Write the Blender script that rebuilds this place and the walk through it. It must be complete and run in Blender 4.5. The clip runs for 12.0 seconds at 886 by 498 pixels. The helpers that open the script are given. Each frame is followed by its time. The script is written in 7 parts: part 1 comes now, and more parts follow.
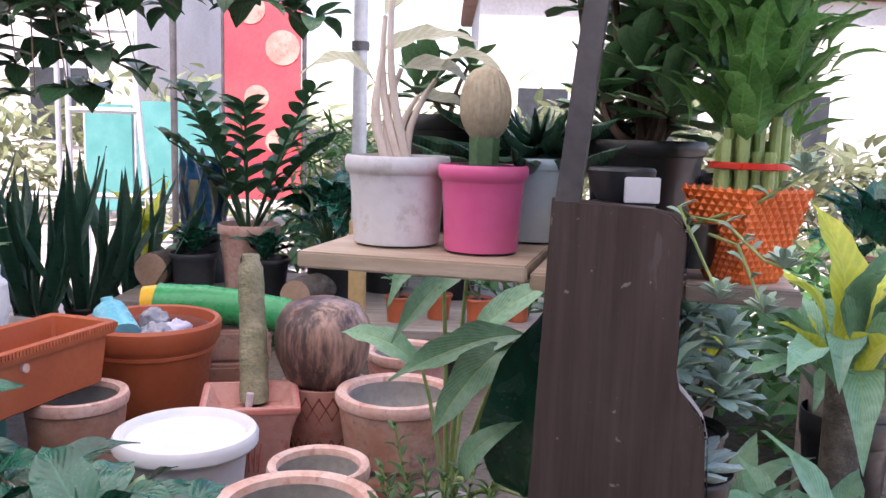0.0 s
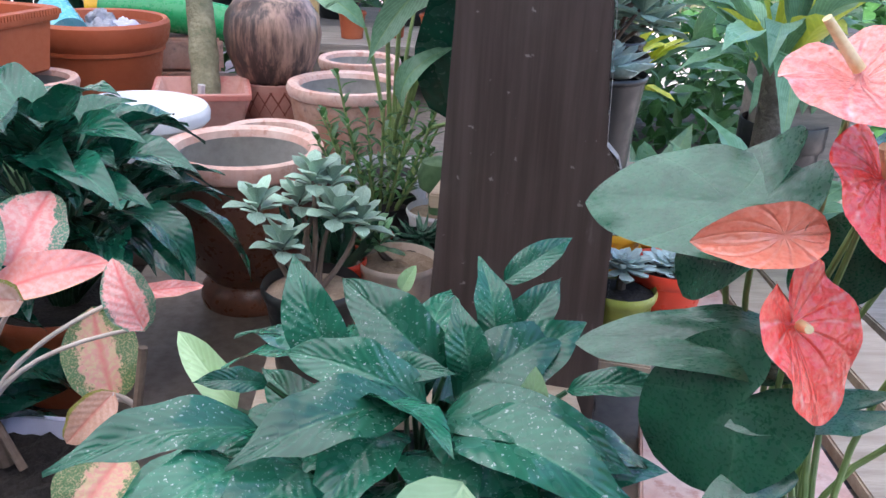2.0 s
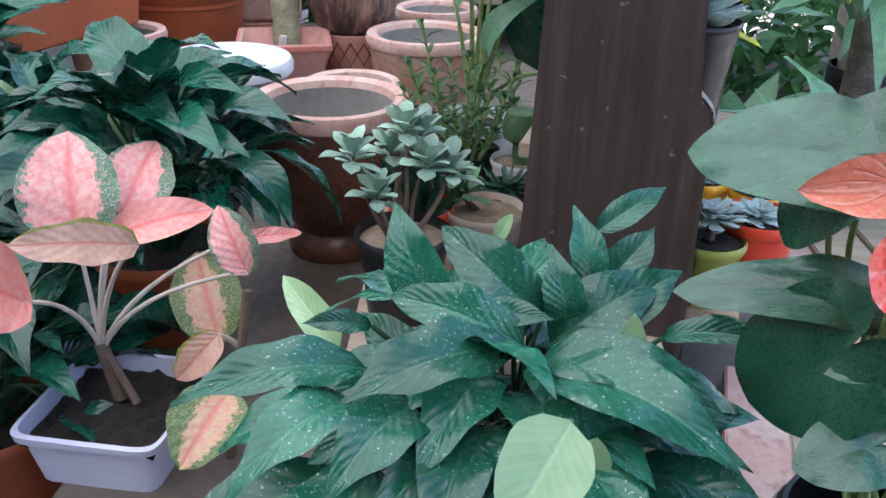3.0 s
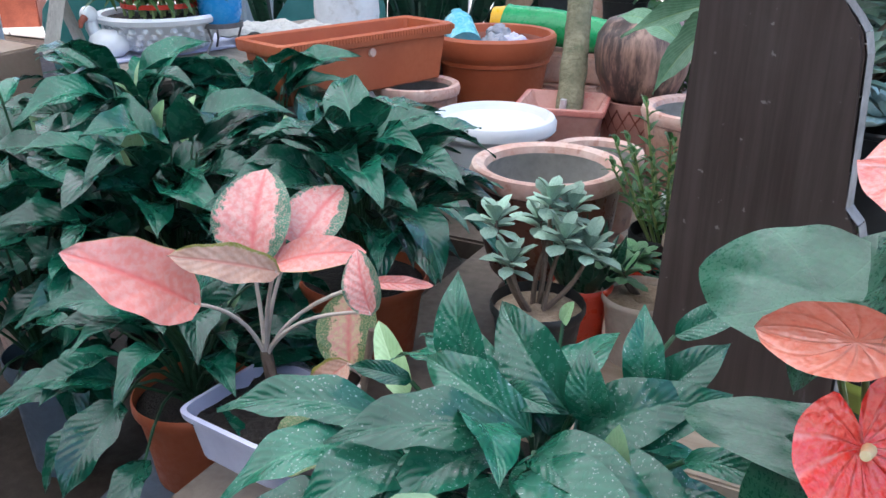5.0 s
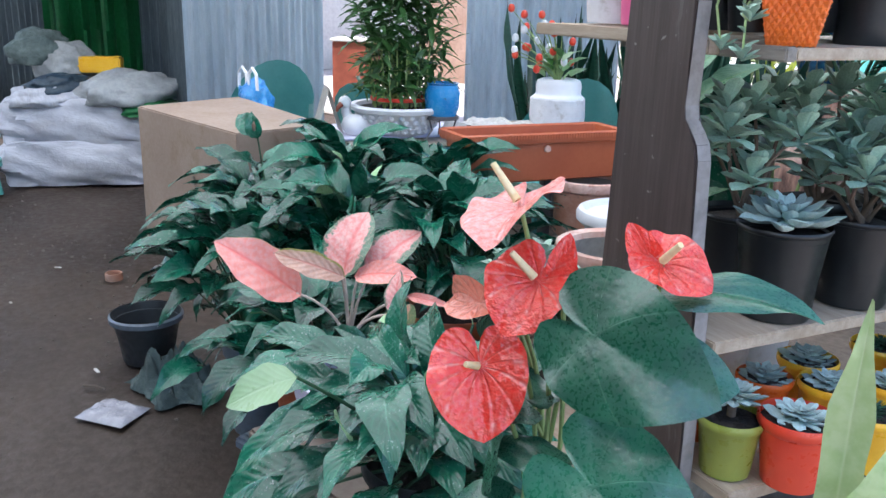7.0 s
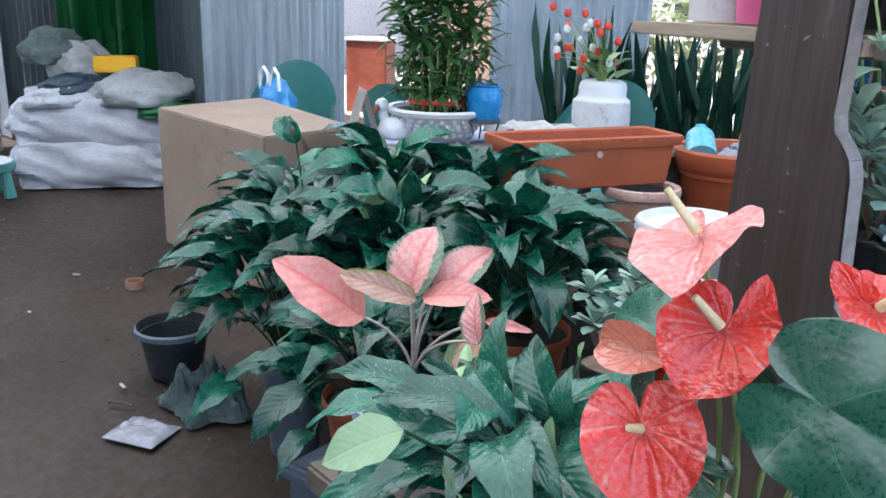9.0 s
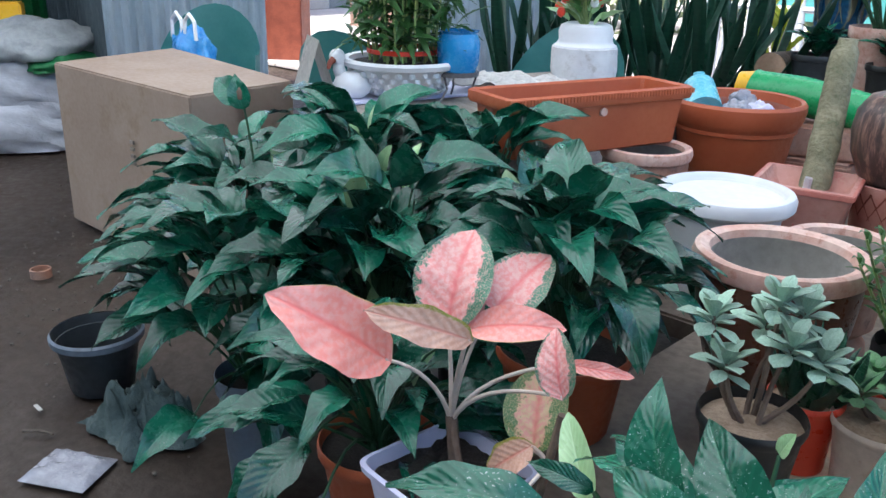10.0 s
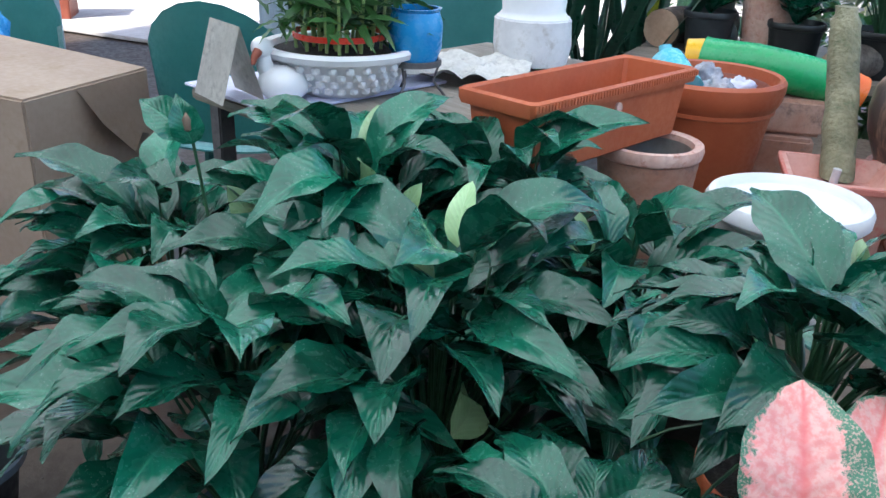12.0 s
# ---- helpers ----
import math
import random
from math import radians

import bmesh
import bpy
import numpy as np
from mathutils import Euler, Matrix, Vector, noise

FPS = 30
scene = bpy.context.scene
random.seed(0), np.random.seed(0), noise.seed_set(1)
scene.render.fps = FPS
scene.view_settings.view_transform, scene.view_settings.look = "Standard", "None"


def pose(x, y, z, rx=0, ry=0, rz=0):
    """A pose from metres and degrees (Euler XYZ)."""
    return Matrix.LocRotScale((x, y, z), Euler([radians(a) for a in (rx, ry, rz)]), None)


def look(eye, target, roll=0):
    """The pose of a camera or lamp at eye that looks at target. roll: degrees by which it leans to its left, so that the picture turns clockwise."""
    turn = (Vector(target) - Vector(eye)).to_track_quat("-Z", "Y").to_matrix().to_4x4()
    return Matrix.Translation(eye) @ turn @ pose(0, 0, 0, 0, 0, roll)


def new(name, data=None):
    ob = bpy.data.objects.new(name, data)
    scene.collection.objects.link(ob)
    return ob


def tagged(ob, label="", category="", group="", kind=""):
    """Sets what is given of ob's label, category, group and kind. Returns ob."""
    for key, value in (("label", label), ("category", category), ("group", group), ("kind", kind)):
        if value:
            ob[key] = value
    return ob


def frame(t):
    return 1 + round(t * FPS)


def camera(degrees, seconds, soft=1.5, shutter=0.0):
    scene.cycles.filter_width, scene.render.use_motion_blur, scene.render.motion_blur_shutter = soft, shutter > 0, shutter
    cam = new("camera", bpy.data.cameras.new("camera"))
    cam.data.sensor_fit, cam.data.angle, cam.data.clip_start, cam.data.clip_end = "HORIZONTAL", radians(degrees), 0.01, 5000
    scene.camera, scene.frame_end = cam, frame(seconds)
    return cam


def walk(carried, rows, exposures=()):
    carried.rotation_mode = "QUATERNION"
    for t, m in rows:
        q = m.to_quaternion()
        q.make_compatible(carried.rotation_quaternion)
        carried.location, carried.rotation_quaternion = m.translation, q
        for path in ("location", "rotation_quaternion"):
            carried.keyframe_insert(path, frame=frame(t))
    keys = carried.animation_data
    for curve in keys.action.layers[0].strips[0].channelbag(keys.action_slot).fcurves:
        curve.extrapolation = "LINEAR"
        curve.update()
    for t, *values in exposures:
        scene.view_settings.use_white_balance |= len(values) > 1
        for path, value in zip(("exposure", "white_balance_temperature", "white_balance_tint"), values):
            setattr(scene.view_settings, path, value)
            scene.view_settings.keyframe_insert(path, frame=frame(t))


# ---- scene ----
cam = camera(55.2, 12.0, 1.5)
METRES, EYE, TILT, LEAN, TURN = 2.7, 1.28, 0.0, 0.0, 0.0
ROWS = [
    (0.0, 0.0, 0.0, 0.0, 0.23, -7.98, -1.64),
    (0.5, 0.0023, -0.0021, -0.0249, 0.28, -11.11, -2.8),
    (1.0, 0.0123, -0.0087, -0.0503, -0.36, -14.81, -3.49),
    (1.5, 0.0167, -0.0229, -0.0616, -1.19, -18.65, -3.16),
    (2.0, 0.0177, -0.0387, -0.0689, -1.85, -22.82, -2.53),
    (2.5, 0.0156, -0.045, -0.0706, -0.51, -25.78, -1.61),
    (3.0, 0.0073, -0.0457, -0.067, 2.38, -26.29, -1.05),
    (3.5, -0.0047, -0.0462, -0.0636, 5.91, -25.76, -0.57),
    (5.5, 0.1668, -0.0262, -0.0456, 35.1, -21.19, -0.07),
    (6.0, 0.2366, -0.0431, -0.0323, 41.18, -18.99, -0.27),
    (6.5, 0.2948, -0.0468, -0.0348, 46.9, -17.31, -0.91),
    (8.5, 0.323, -0.065, -0.0402, 52.09, -15.71, -1.97),
    (9.0, 0.2448, -0.0534, -0.0406, 50.15, -16.45, -1.56),
    (9.5, 0.1765, -0.0379, -0.04, 47.51, -17.91, -1.22),
    (10.0, 0.0926, -0.0072, -0.0514, 43.73, -20.03, -1.28),
    (10.5, 0.0209, -0.0061, -0.0594, 37.82, -21.79, -2.12),
    (11.0, -0.0405, -0.0134, -0.0491, 33.17, -23.36, -2.34),
    (11.5, -0.1027, 0.0085, -0.0523, 30.12, -24.12, -1.9),
    (12.0, -0.1581, 0.0329, -0.0453, 27.51, -23.38, -1.91),
]
walk(cam, [(t, pose(0, 0, EYE, TILT, LEAN, TURN) @ pose(METRES * x, METRES * y, METRES * z, 90 + pitch, roll, yaw)) for t, x, y, z, yaw, pitch, roll in ROWS], exposures=[(0.0, 1.6, 7000, 29), (0.6, 1.78, 6850, 28), (1.5, 1.9, 6450, 21), (2.5, 1.82, 6300, 15), (3.5, 1.72, 6280, 12), (8.3, 1.8, 6250, 10), (10.0, 1.64, 6230, 8), (12.0, 1.76, 6150, 6)])

# ---------------- world, sun, exposure ----------------
world = bpy.data.worlds.new("world")
scene.world = world
world.use_nodes = True
wn = world.node_tree
sky = wn.nodes.new("ShaderNodeTexSky")
sky.sky_type = "NISHITA"
sky.sun_disc = False
sky.sun_elevation, sky.sun_rotation = radians(58), radians(206)
wn.links.new(sky.outputs[0], wn.nodes["Background"].inputs[0])
wn.nodes["Background"].inputs[1].default_value = 0.15

sun = new("sun", bpy.data.lights.new("sun", "SUN"))
sun.data.energy, sun.data.angle, sun.data.color = 4.0, radians(3), (1.0, 0.96, 0.9)
sun.matrix_world = look((-1.4, -2.85, 5.1), (0, 0, 0))

# ---------------- materials ----------------


class Nodes:
    """A node material in the making."""

    def __init__(self, name, rough=0.6, metal=0.0, spec=0.5):
        self.m = bpy.data.materials.new(name)
        self.m.use_nodes = True
        self.t = self.m.node_tree
        self.b = self.t.nodes["Principled BSDF"]
        self.b.inputs["Roughness"].default_value = rough
        self.b.inputs["Metallic"].default_value = metal
        self.b.inputs["Specular IOR Level"].default_value = spec
        self.co = self.t.nodes.new("ShaderNodeTexCoord")

    def n(self, kind, **kw):
        return self.t.nodes.new(kind)

    def put(self, a, b):
        self.t.links.new(a, b)

    def noise(self, scale, detail=4.0, rough=0.55, coord="Object", stretch=None, warp=0.0):
        x = self.n("ShaderNodeTexNoise")
        x.inputs["Scale"].default_value = scale
        x.inputs["Detail"].default_value = detail
        x.inputs["Roughness"].default_value = rough
        x.inputs["Distortion"].default_value = warp
        src = self.co.outputs[coord]
        if stretch:
            mp = self.n("ShaderNodeMapping")
            mp.inputs["Scale"].default_value = stretch
            self.put(src, mp.inputs[0])
            src = mp.outputs[0]
        self.put(src, x.inputs["Vector"])
        return x.outputs[0]

    def ramp(self, src, lo, hi, a=0.0, b=1.0):
        x = self.n("ShaderNodeMapRange")
        x.interpolation_type = "SMOOTHSTEP"
        for i, v in zip((1, 2, 3, 4), (lo, hi, a, b)):
            x.inputs[i].default_value = v
        self.put(src, x.inputs[0])
        return x.outputs[0]

    def math(self, op, a, b=0.0, c=None):
        x = self.n("ShaderNodeMath")
        x.operation = op
        for i, v in enumerate((a, b) if c is None else (a, b, c)):
            if isinstance(v, (int, float)):
                x.inputs[i].default_value = v
            else:
                self.put(v, x.inputs[i])
        return x.outputs[0]

    def mix(self, fac, a, b, kind="MIX"):
        x = self.n("ShaderNodeMix")
        x.data_type, x.blend_type = "RGBA", kind
        for i, v in ((0, fac), (6, a), (7, b)):
            if isinstance(v, (int, float)):
                x.inputs[i].default_value = v
            elif isinstance(v, tuple):
                x.inputs[i].default_value = (*v, 1)
            else:
                self.put(v, x.inputs[i])
        return x.outputs[2]

    def rand(self):
        return self.n("ShaderNodeObjectInfo").outputs["Random"]

    def color(self, c, vary=0.0):
        if vary:
            h = self.n("ShaderNodeHueSaturation")
            self.put(self.ramp(self.rand(), 0, 1, 1 - vary, 1 + vary), h.inputs["Value"])
            self.put(c, h.inputs["Color"])
            c = h.outputs[0]
        self.put(c, self.b.inputs["Base Color"])

    def rough(self, s):
        self.put(s, self.b.inputs["Roughness"])

    def bump(self, h, strength=0.3, dist=0.002):
        x = self.n("ShaderNodeBump")
        x.inputs["Strength"].default_value = strength
        x.inputs["Distance"].default_value = dist
        self.put(h, x.inputs["Height"])
        self.put(x.outputs[0], self.b.inputs["Normal"])

    def uv(self):
        s = self.n("ShaderNodeSeparateXYZ")
        self.put(self.co.outputs["UV"], s.inputs[0])
        return s.outputs[0], s.outputs[1]


def surface(name, a, b, scale=8.0, fine=60.0, rough=0.6, bump=0.3, dist=0.002, metal=0.0, spec=0.5,
            third=None, vary=0.06, stretch=None, rspread=0.12, grime=0.35):
    """Two-scale mottled surface: a to b by broad stains, with a third tone in patches."""
    k = Nodes(name, rough, metal, spec)
    big = k.noise(scale, 5, 0.6, stretch=stretch)
    small = k.noise(fine, 4, 0.6, stretch=stretch)
    c = k.mix(k.ramp(big, 0.32, 0.68), a, b)
    if third:
        c = k.mix(k.math("MULTIPLY", k.ramp(k.noise(scale * 2.3, 6, 0.7, stretch=stretch), 0.52, 0.7), 0.8), c, third)
    c = k.mix(k.ramp(small, 0.35, 0.75, 0.0, grime), c, tuple(v * 0.6 for v in a))
    k.color(c, vary)
    k.rough(k.ramp(small, 0.3, 0.7, max(0.05, rough - rspread), min(1, rough + rspread)))
    k.bump(k.math("ADD", small, k.math("MULTIPLY", big, 0.6)), bump, dist)
    return k.m


def leafy(name, dark, light, vein, count=16.0, slant=3.0, veins=0.35, rough=0.32, speck=0.25, vary=0.3, edge=None, glow=0.12, gloss=0.5, soft=18.0, dots=150.0, pleat=0.1):
    """A leaf with a midrib, slanting side veins, dust specks and light coming through."""
    k = Nodes(name, rough, 0.0, gloss)
    u, v = k.uv()
    s = k.math("ABSOLUTE", k.math("MULTIPLY", k.math("SUBTRACT", u, 0.5), 2.0))
    w = k.math("SINE", k.math("MULTIPLY", k.math("SUBTRACT", v, k.math("MULTIPLY", k.math("POWER", s, 0.8), slant / count)), count * 6.283))
    c = k.mix(k.ramp(k.noise(soft, 4), 0.3, 0.7), dark, light)
    c = k.mix(k.ramp(w, 0.1, 1.0, 0.0, veins), c, tuple(x * 1.7 for x in light))
    c = k.mix(k.ramp(s, 0.0, 0.09, 0.75, 0.0), c, vein)
    if edge:
        c = k.mix(k.ramp(k.math("ADD", s, k.math("MULTIPLY", k.noise(9), 0.5)), 0.9, 1.3), c, edge)
    c = k.mix(k.math("MULTIPLY", k.ramp(k.noise(dots, 2, 0.5), 0.63, 0.7, 0.0, speck), k.ramp(k.noise(soft, 2), 0.42, 0.6)), c, (0.5, 0.6, 0.57))
    k.color(c, vary)
    k.rough(k.ramp(k.noise(7, 2), 0.3, 0.7, rough - 0.06, rough + 0.14))
    k.bump(k.math("ADD", k.math("ADD", k.math("MULTIPLY", w, pleat), k.ramp(s, 0, 0.12, -1.0, 0.0)), k.noise(6, 2)), 0.4, 0.0016)
    tr = k.n("ShaderNodeBsdfTranslucent")
    k.put(k.mix(0.4, c, tuple(min(1, x * 2.2) for x in light)), tr.inputs[0])
    mx = k.n("ShaderNodeMixShader")
    mx.inputs[0].default_value = glow
    k.put(k.b.outputs[0], mx.inputs[1])
    k.put(tr.outputs[0], mx.inputs[2])
    k.put(mx.outputs[0], k.t.nodes["Material Output"].inputs[0])
    return k.m


def mottled_leaf(name, body, margin, spots, pale, coarse=34.0):
    """Pink leaf with an irregular green margin and spots along it."""
    k = Nodes(name, 0.42)
    u, v = k.uv()
    s = k.math("ABSOLUTE", k.math("MULTIPLY", k.math("SUBTRACT", u, 0.5), 2.0))
    w = k.math("SINE", k.math("MULTIPLY", k.math("SUBTRACT", v, k.math("MULTIPLY", s, 0.28)), 46.0))
    c = k.mix(k.ramp(k.noise(22, 4), 0.35, 0.65), body, pale)
    c = k.mix(k.ramp(s, 0.0, 0.16, 0.8, 0.0), c, tuple(x * y for x, y in zip(body, (1.0, 0.6, 0.65))))
    c = k.mix(k.ramp(w, 0.6, 1.0, 0.0, 0.12), c, pale)
    m = k.math("ADD", k.math("ADD", s, k.math("MULTIPLY", u, 0.35)), k.math("MULTIPLY", k.noise(coarse, 6, 0.7), spots))
    c = k.mix(k.ramp(m, 1.3, 1.38), c, margin)
    c = k.mix(k.math("MULTIPLY", k.ramp(m, 1.12, 1.3), k.ramp(k.noise(60, 3, 0.6), 0.5, 0.6, 0.0, 0.5)), c, pale)
    k.color(c, 0.06)
    k.bump(k.math("ADD", w, k.ramp(s, 0, 0.12, -2, 0)), 0.25, 0.001)
    return k.m


def radial(k, lines=4.0):
    """Lines that fan out from the stalk of a heart-shaped blade: 1 on a vein, 0 between."""
    u, v = k.uv()
    x = k.math("SUBTRACT", u, 0.5)
    y = k.math("SUBTRACT", v, 0.35)
    a = k.math("ARCTAN2", k.math("ABSOLUTE", k.math("MULTIPLY", x, 1.3)), k.math("MULTIPLY", y, 1.54))
    r = k.math("SQRT", k.math("ADD", k.math("MULTIPLY", x, x), k.math("MULTIPLY", y, y)))
    w = k.math("ABSOLUTE", k.math("SINE", k.math("MULTIPLY", k.math("ADD", a, k.math("MULTIPLY", r, 0.5)), lines)))
    return w, r


def heart_leaf(name, dark, light, vein, rough):
    k = Nodes(name, rough, 0.0, 0.9)
    w, r = radial(k, 3.0)
    c = k.mix(k.ramp(k.noise(4, 4), 0.32, 0.68), dark, light)
    c = k.mix(k.ramp(w, 0.0, 0.05, 0.42, 0.0), c, vein)
    c = k.mix(k.math("MULTIPLY", k.ramp(k.noise(150, 3, 0.6), 0.6, 0.72, 0.0, 0.22), k.ramp(k.noise(8, 3), 0.45, 0.65)), c, (0.5, 0.6, 0.56))
    k.color(c, 0.25)
    k.rough(k.ramp(k.noise(30, 3), 0.3, 0.7, rough - 0.08, rough + 0.2))
    k.bump(k.math("ADD", k.ramp(w, 0.0, 0.1, -0.12, 0.0), k.noise(7, 2)), 0.22, 0.004)
    return k.m


def spathe(name, a, b, pale):
    k = Nodes(name, 0.2, 0.0, 1.0)
    w, r = radial(k, 7.0)
    c = k.mix(k.ramp(k.noise(16, 4), 0.35, 0.65), a, b)
    c = k.mix(k.math("MULTIPLY", k.ramp(k.math("ADD", w, k.noise(14, 5, 0.7)), 0.5, 1.15, 0.6, 0.0), k.ramp(k.noise(5, 3), 0.42, 0.66)), c, pale)
    c = k.mix(k.ramp(k.noise(120, 5, 0.65, warp=1.5), 0.52, 0.66, 0.0, 0.3), c, pale)
    k.color(c, 0.05)
    k.bump(k.math("ADD", k.ramp(w, 0.0, 0.6, -0.3, 0.0), k.noise(8, 2)), 0.6, 0.006)
    tr = k.n("ShaderNodeBsdfTranslucent")
    k.put(c, tr.inputs[0])
    mx = k.n("ShaderNodeMixShader")
    mx.inputs[0].default_value = 0.2
    k.put(k.b.outputs[0], mx.inputs[1])
    k.put(tr.outputs[0], mx.inputs[2])
    k.put(mx.outputs[0], k.t.nodes["Material Output"].inputs[0])
    return k.m


M = {}
M["earth"] = surface("packed_earth", (0.03, 0.0185, 0.012), (0.05, 0.033, 0.0225), 1.3, 30, 0.6, 0.5, 0.006, third=(0.068, 0.051, 0.04), spec=0.45)
M["mud"] = surface("dark_soil", (0.05, 0.036, 0.027), (0.095, 0.07, 0.05), 14, 90, 0.85, 0.9, 0.01)
M["soil"] = surface("potting_soil", (0.009, 0.006, 0.005), (0.026, 0.018, 0.013), 40, 220, 0.9, 1.0, 0.006)
M["sand"] = surface("sandy_soil", (0.25, 0.17, 0.11), (0.36, 0.26, 0.18), 40, 180, 0.9, 0.8, 0.004)
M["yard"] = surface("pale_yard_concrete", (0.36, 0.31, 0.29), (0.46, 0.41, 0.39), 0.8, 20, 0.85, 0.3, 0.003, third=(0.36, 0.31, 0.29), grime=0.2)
M["slab"] = surface("bench_top_slab", (0.13, 0.1, 0.078), (0.2, 0.16, 0.125), 4, 50, 0.55, 0.3, 0.002, third=(0.1, 0.08, 0.06))
M["darkwood"] = surface("dark_stained_board", (0.026, 0.011, 0.009), (0.05, 0.024, 0.02), 5, 40, 0.4, 0.6, 0.001, stretch=(16, 16, 0.7), third=(0.07, 0.05, 0.046))
k_ = Nodes("scuffed_dark_board", 0.42)
g_ = k_.mix(k_.ramp(k_.noise(5, 6, 0.6, stretch=(16, 16, 0.7)), 0.3, 0.7), (0.044, 0.029, 0.025), (0.076, 0.055, 0.049))
g_ = k_.mix(k_.ramp(k_.noise(6, 4, 0.65), 0.5, 0.75, 0.0, 0.35), g_, (0.1, 0.08, 0.072))
g_ = k_.mix(k_.ramp(k_.noise(70, 3, 0.5), 0.68, 0.73, 0.0, 0.6), g_, (0.32, 0.3, 0.28))
g_ = k_.mix(k_.math("MULTIPLY", k_.ramp(k_.noise(28, 4, 0.6, stretch=(2.5, 2.5, 0.6)), 0.6, 0.68, 0.0, 0.5), k_.ramp(k_.noise(3), 0.5, 0.62)), g_, (0.22, 0.2, 0.19))
k_.color(g_, 0.05)
k_.bump(k_.noise(40, 4, 0.6, stretch=(6, 6, 0.4)), 0.4, 0.001)
M["panel"] = k_.m
M["edgelight"] = surface("board_edge_highlight", (0.2, 0.18, 0.17), (0.32, 0.29, 0.28), 12, 70, 0.6)
M["plank"] = surface("pale_shelf_plank", (0.36, 0.27, 0.19), (0.5, 0.4, 0.3), 5, 40, 0.65, 0.3, 0.001, stretch=(1, 8, 8))
M["greyplank"] = surface("weathered_plank", (0.2, 0.17, 0.14), (0.3, 0.26, 0.22), 6, 40, 0.7, 0.3, 0.001, stretch=(1, 8, 8))
M["terra"] = surface("terracotta_plastic", (0.4, 0.088, 0.034), (0.46, 0.115, 0.046), 5, 80, 0.5, 0.12, 0.0008, grime=0.12)
M["redclay"] = surface("red_clay", (0.2, 0.045, 0.025), (0.3, 0.075, 0.04), 7, 80, 0.55, 0.2, 0.001, grime=0.18)
M["oldclay"] = surface("weathered_clay", (0.36, 0.16, 0.1), (0.46, 0.3, 0.235), 9, 70, 0.8, 0.35, 0.002, third=(0.14, 0.1, 0.09))
M["palerim"] = surface("scuffed_pale_rim", (0.6, 0.34, 0.27), (0.68, 0.5, 0.43), 14, 70, 0.65, 0.2, 0.001, third=(0.42, 0.15, 0.09))
M["cream"] = surface("cream_clay", (0.56, 0.45, 0.37), (0.64, 0.54, 0.46), 14, 70, 0.65, 0.2, 0.001, third=(0.45, 0.3, 0.22))
M["glaze"] = surface("brown_glazed_clay", (0.105, 0.045, 0.03), (0.21, 0.085, 0.05), 6, 60, 0.35, 0.2, 0.001, third=(0.06, 0.035, 0.03))
M["ash"] = surface("grey_lining", (0.28, 0.27, 0.25), (0.38, 0.36, 0.33), 6, 60, 0.8)
M["pinkclay"] = surface("pink_washed_clay", (0.5, 0.22, 0.18), (0.58, 0.34, 0.28), 8, 70, 0.55, 0.2, 0.001, third=(0.5, 0.1, 0.08), grime=0.22)
M["redtrim"] = surface("faded_red_trim", (0.5, 0.13, 0.1), (0.55, 0.2, 0.16), 20, 80, 0.5)
M["white"] = surface("white_plastic", (0.72, 0.73, 0.76), (0.8, 0.8, 0.82), 6, 60, 0.4, 0.08, 0.0006, grime=0.06)
M["dirtywhite"] = surface("scuffed_white_plastic", (0.6, 0.6, 0.62), (0.72, 0.72, 0.74), 10, 60, 0.45, 0.1, 0.0008, third=(0.45, 0.42, 0.4), grime=0.15)
M["lilac"] = surface("lilac_white_plastic", (0.55, 0.55, 0.72), (0.66, 0.66, 0.82), 6, 60, 0.4, 0.08, 0.0006, grime=0.08)
M["pink"] = surface("pink_plastic", (0.68, 0.1, 0.26), (0.74, 0.14, 0.31), 6, 60, 0.4, 0.06, 0.0005, grime=0.08)
M["paleblue"] = surface("pale_blue_plastic", (0.42, 0.55, 0.6), (0.5, 0.62, 0.66), 6, 60, 0.4, grime=0.1)
M["black"] = surface("black_nursery_plastic", (0.008, 0.009, 0.01), (0.014, 0.016, 0.017), 8, 60, 0.4, 0.12, 0.0008, third=(0.022, 0.024, 0.024))
M["charcoal"] = surface("dusty_charcoal_plastic", (0.018, 0.022, 0.026), (0.034, 0.04, 0.046), 7, 50, 0.45, 0.15, 0.001)
M["orange"] = surface("orange_plastic", (0.8, 0.13, 0.015), (0.86, 0.19, 0.03), 6, 60, 0.35, 0.06, 0.0005, grime=0.08)
M["red"] = surface("red_plastic", (0.7, 0.05, 0.025), (0.76, 0.08, 0.035), 6, 60, 0.35, 0.06, 0.0005, grime=0.08)
M["yellow"] = surface("yellow_plastic", (0.8, 0.42, 0.02), (0.86, 0.5, 0.04), 6, 60, 0.35, 0.06, 0.0005, grime=0.08)
M["olive"] = surface("olive_green_plastic", (0.25, 0.28, 0.05), (0.3, 0.33, 0.07), 6, 60, 0.35, grime=0.1)
M["blue"] = surface("blue_glazed_pot", (0.015, 0.2, 0.5), (0.03, 0.27, 0.58), 6, 60, 0.25, grime=0.1)
M["teal"] = surface("teal_plastic", (0.06, 0.25, 0.24), (0.09, 0.3, 0.29), 4, 60, 0.4, 0.06, 0.0006, grime=0.12)
M["bluesheet"] = surface("blue_plastic_bag", (0.03, 0.22, 0.6), (0.06, 0.33, 0.7), 10, 60, 0.3, grime=0.12)
M["cyan"] = surface("cyan_plastic_bottle", (0.12, 0.5, 0.62), (0.2, 0.6, 0.72), 6, 60, 0.25, grime=0.08)
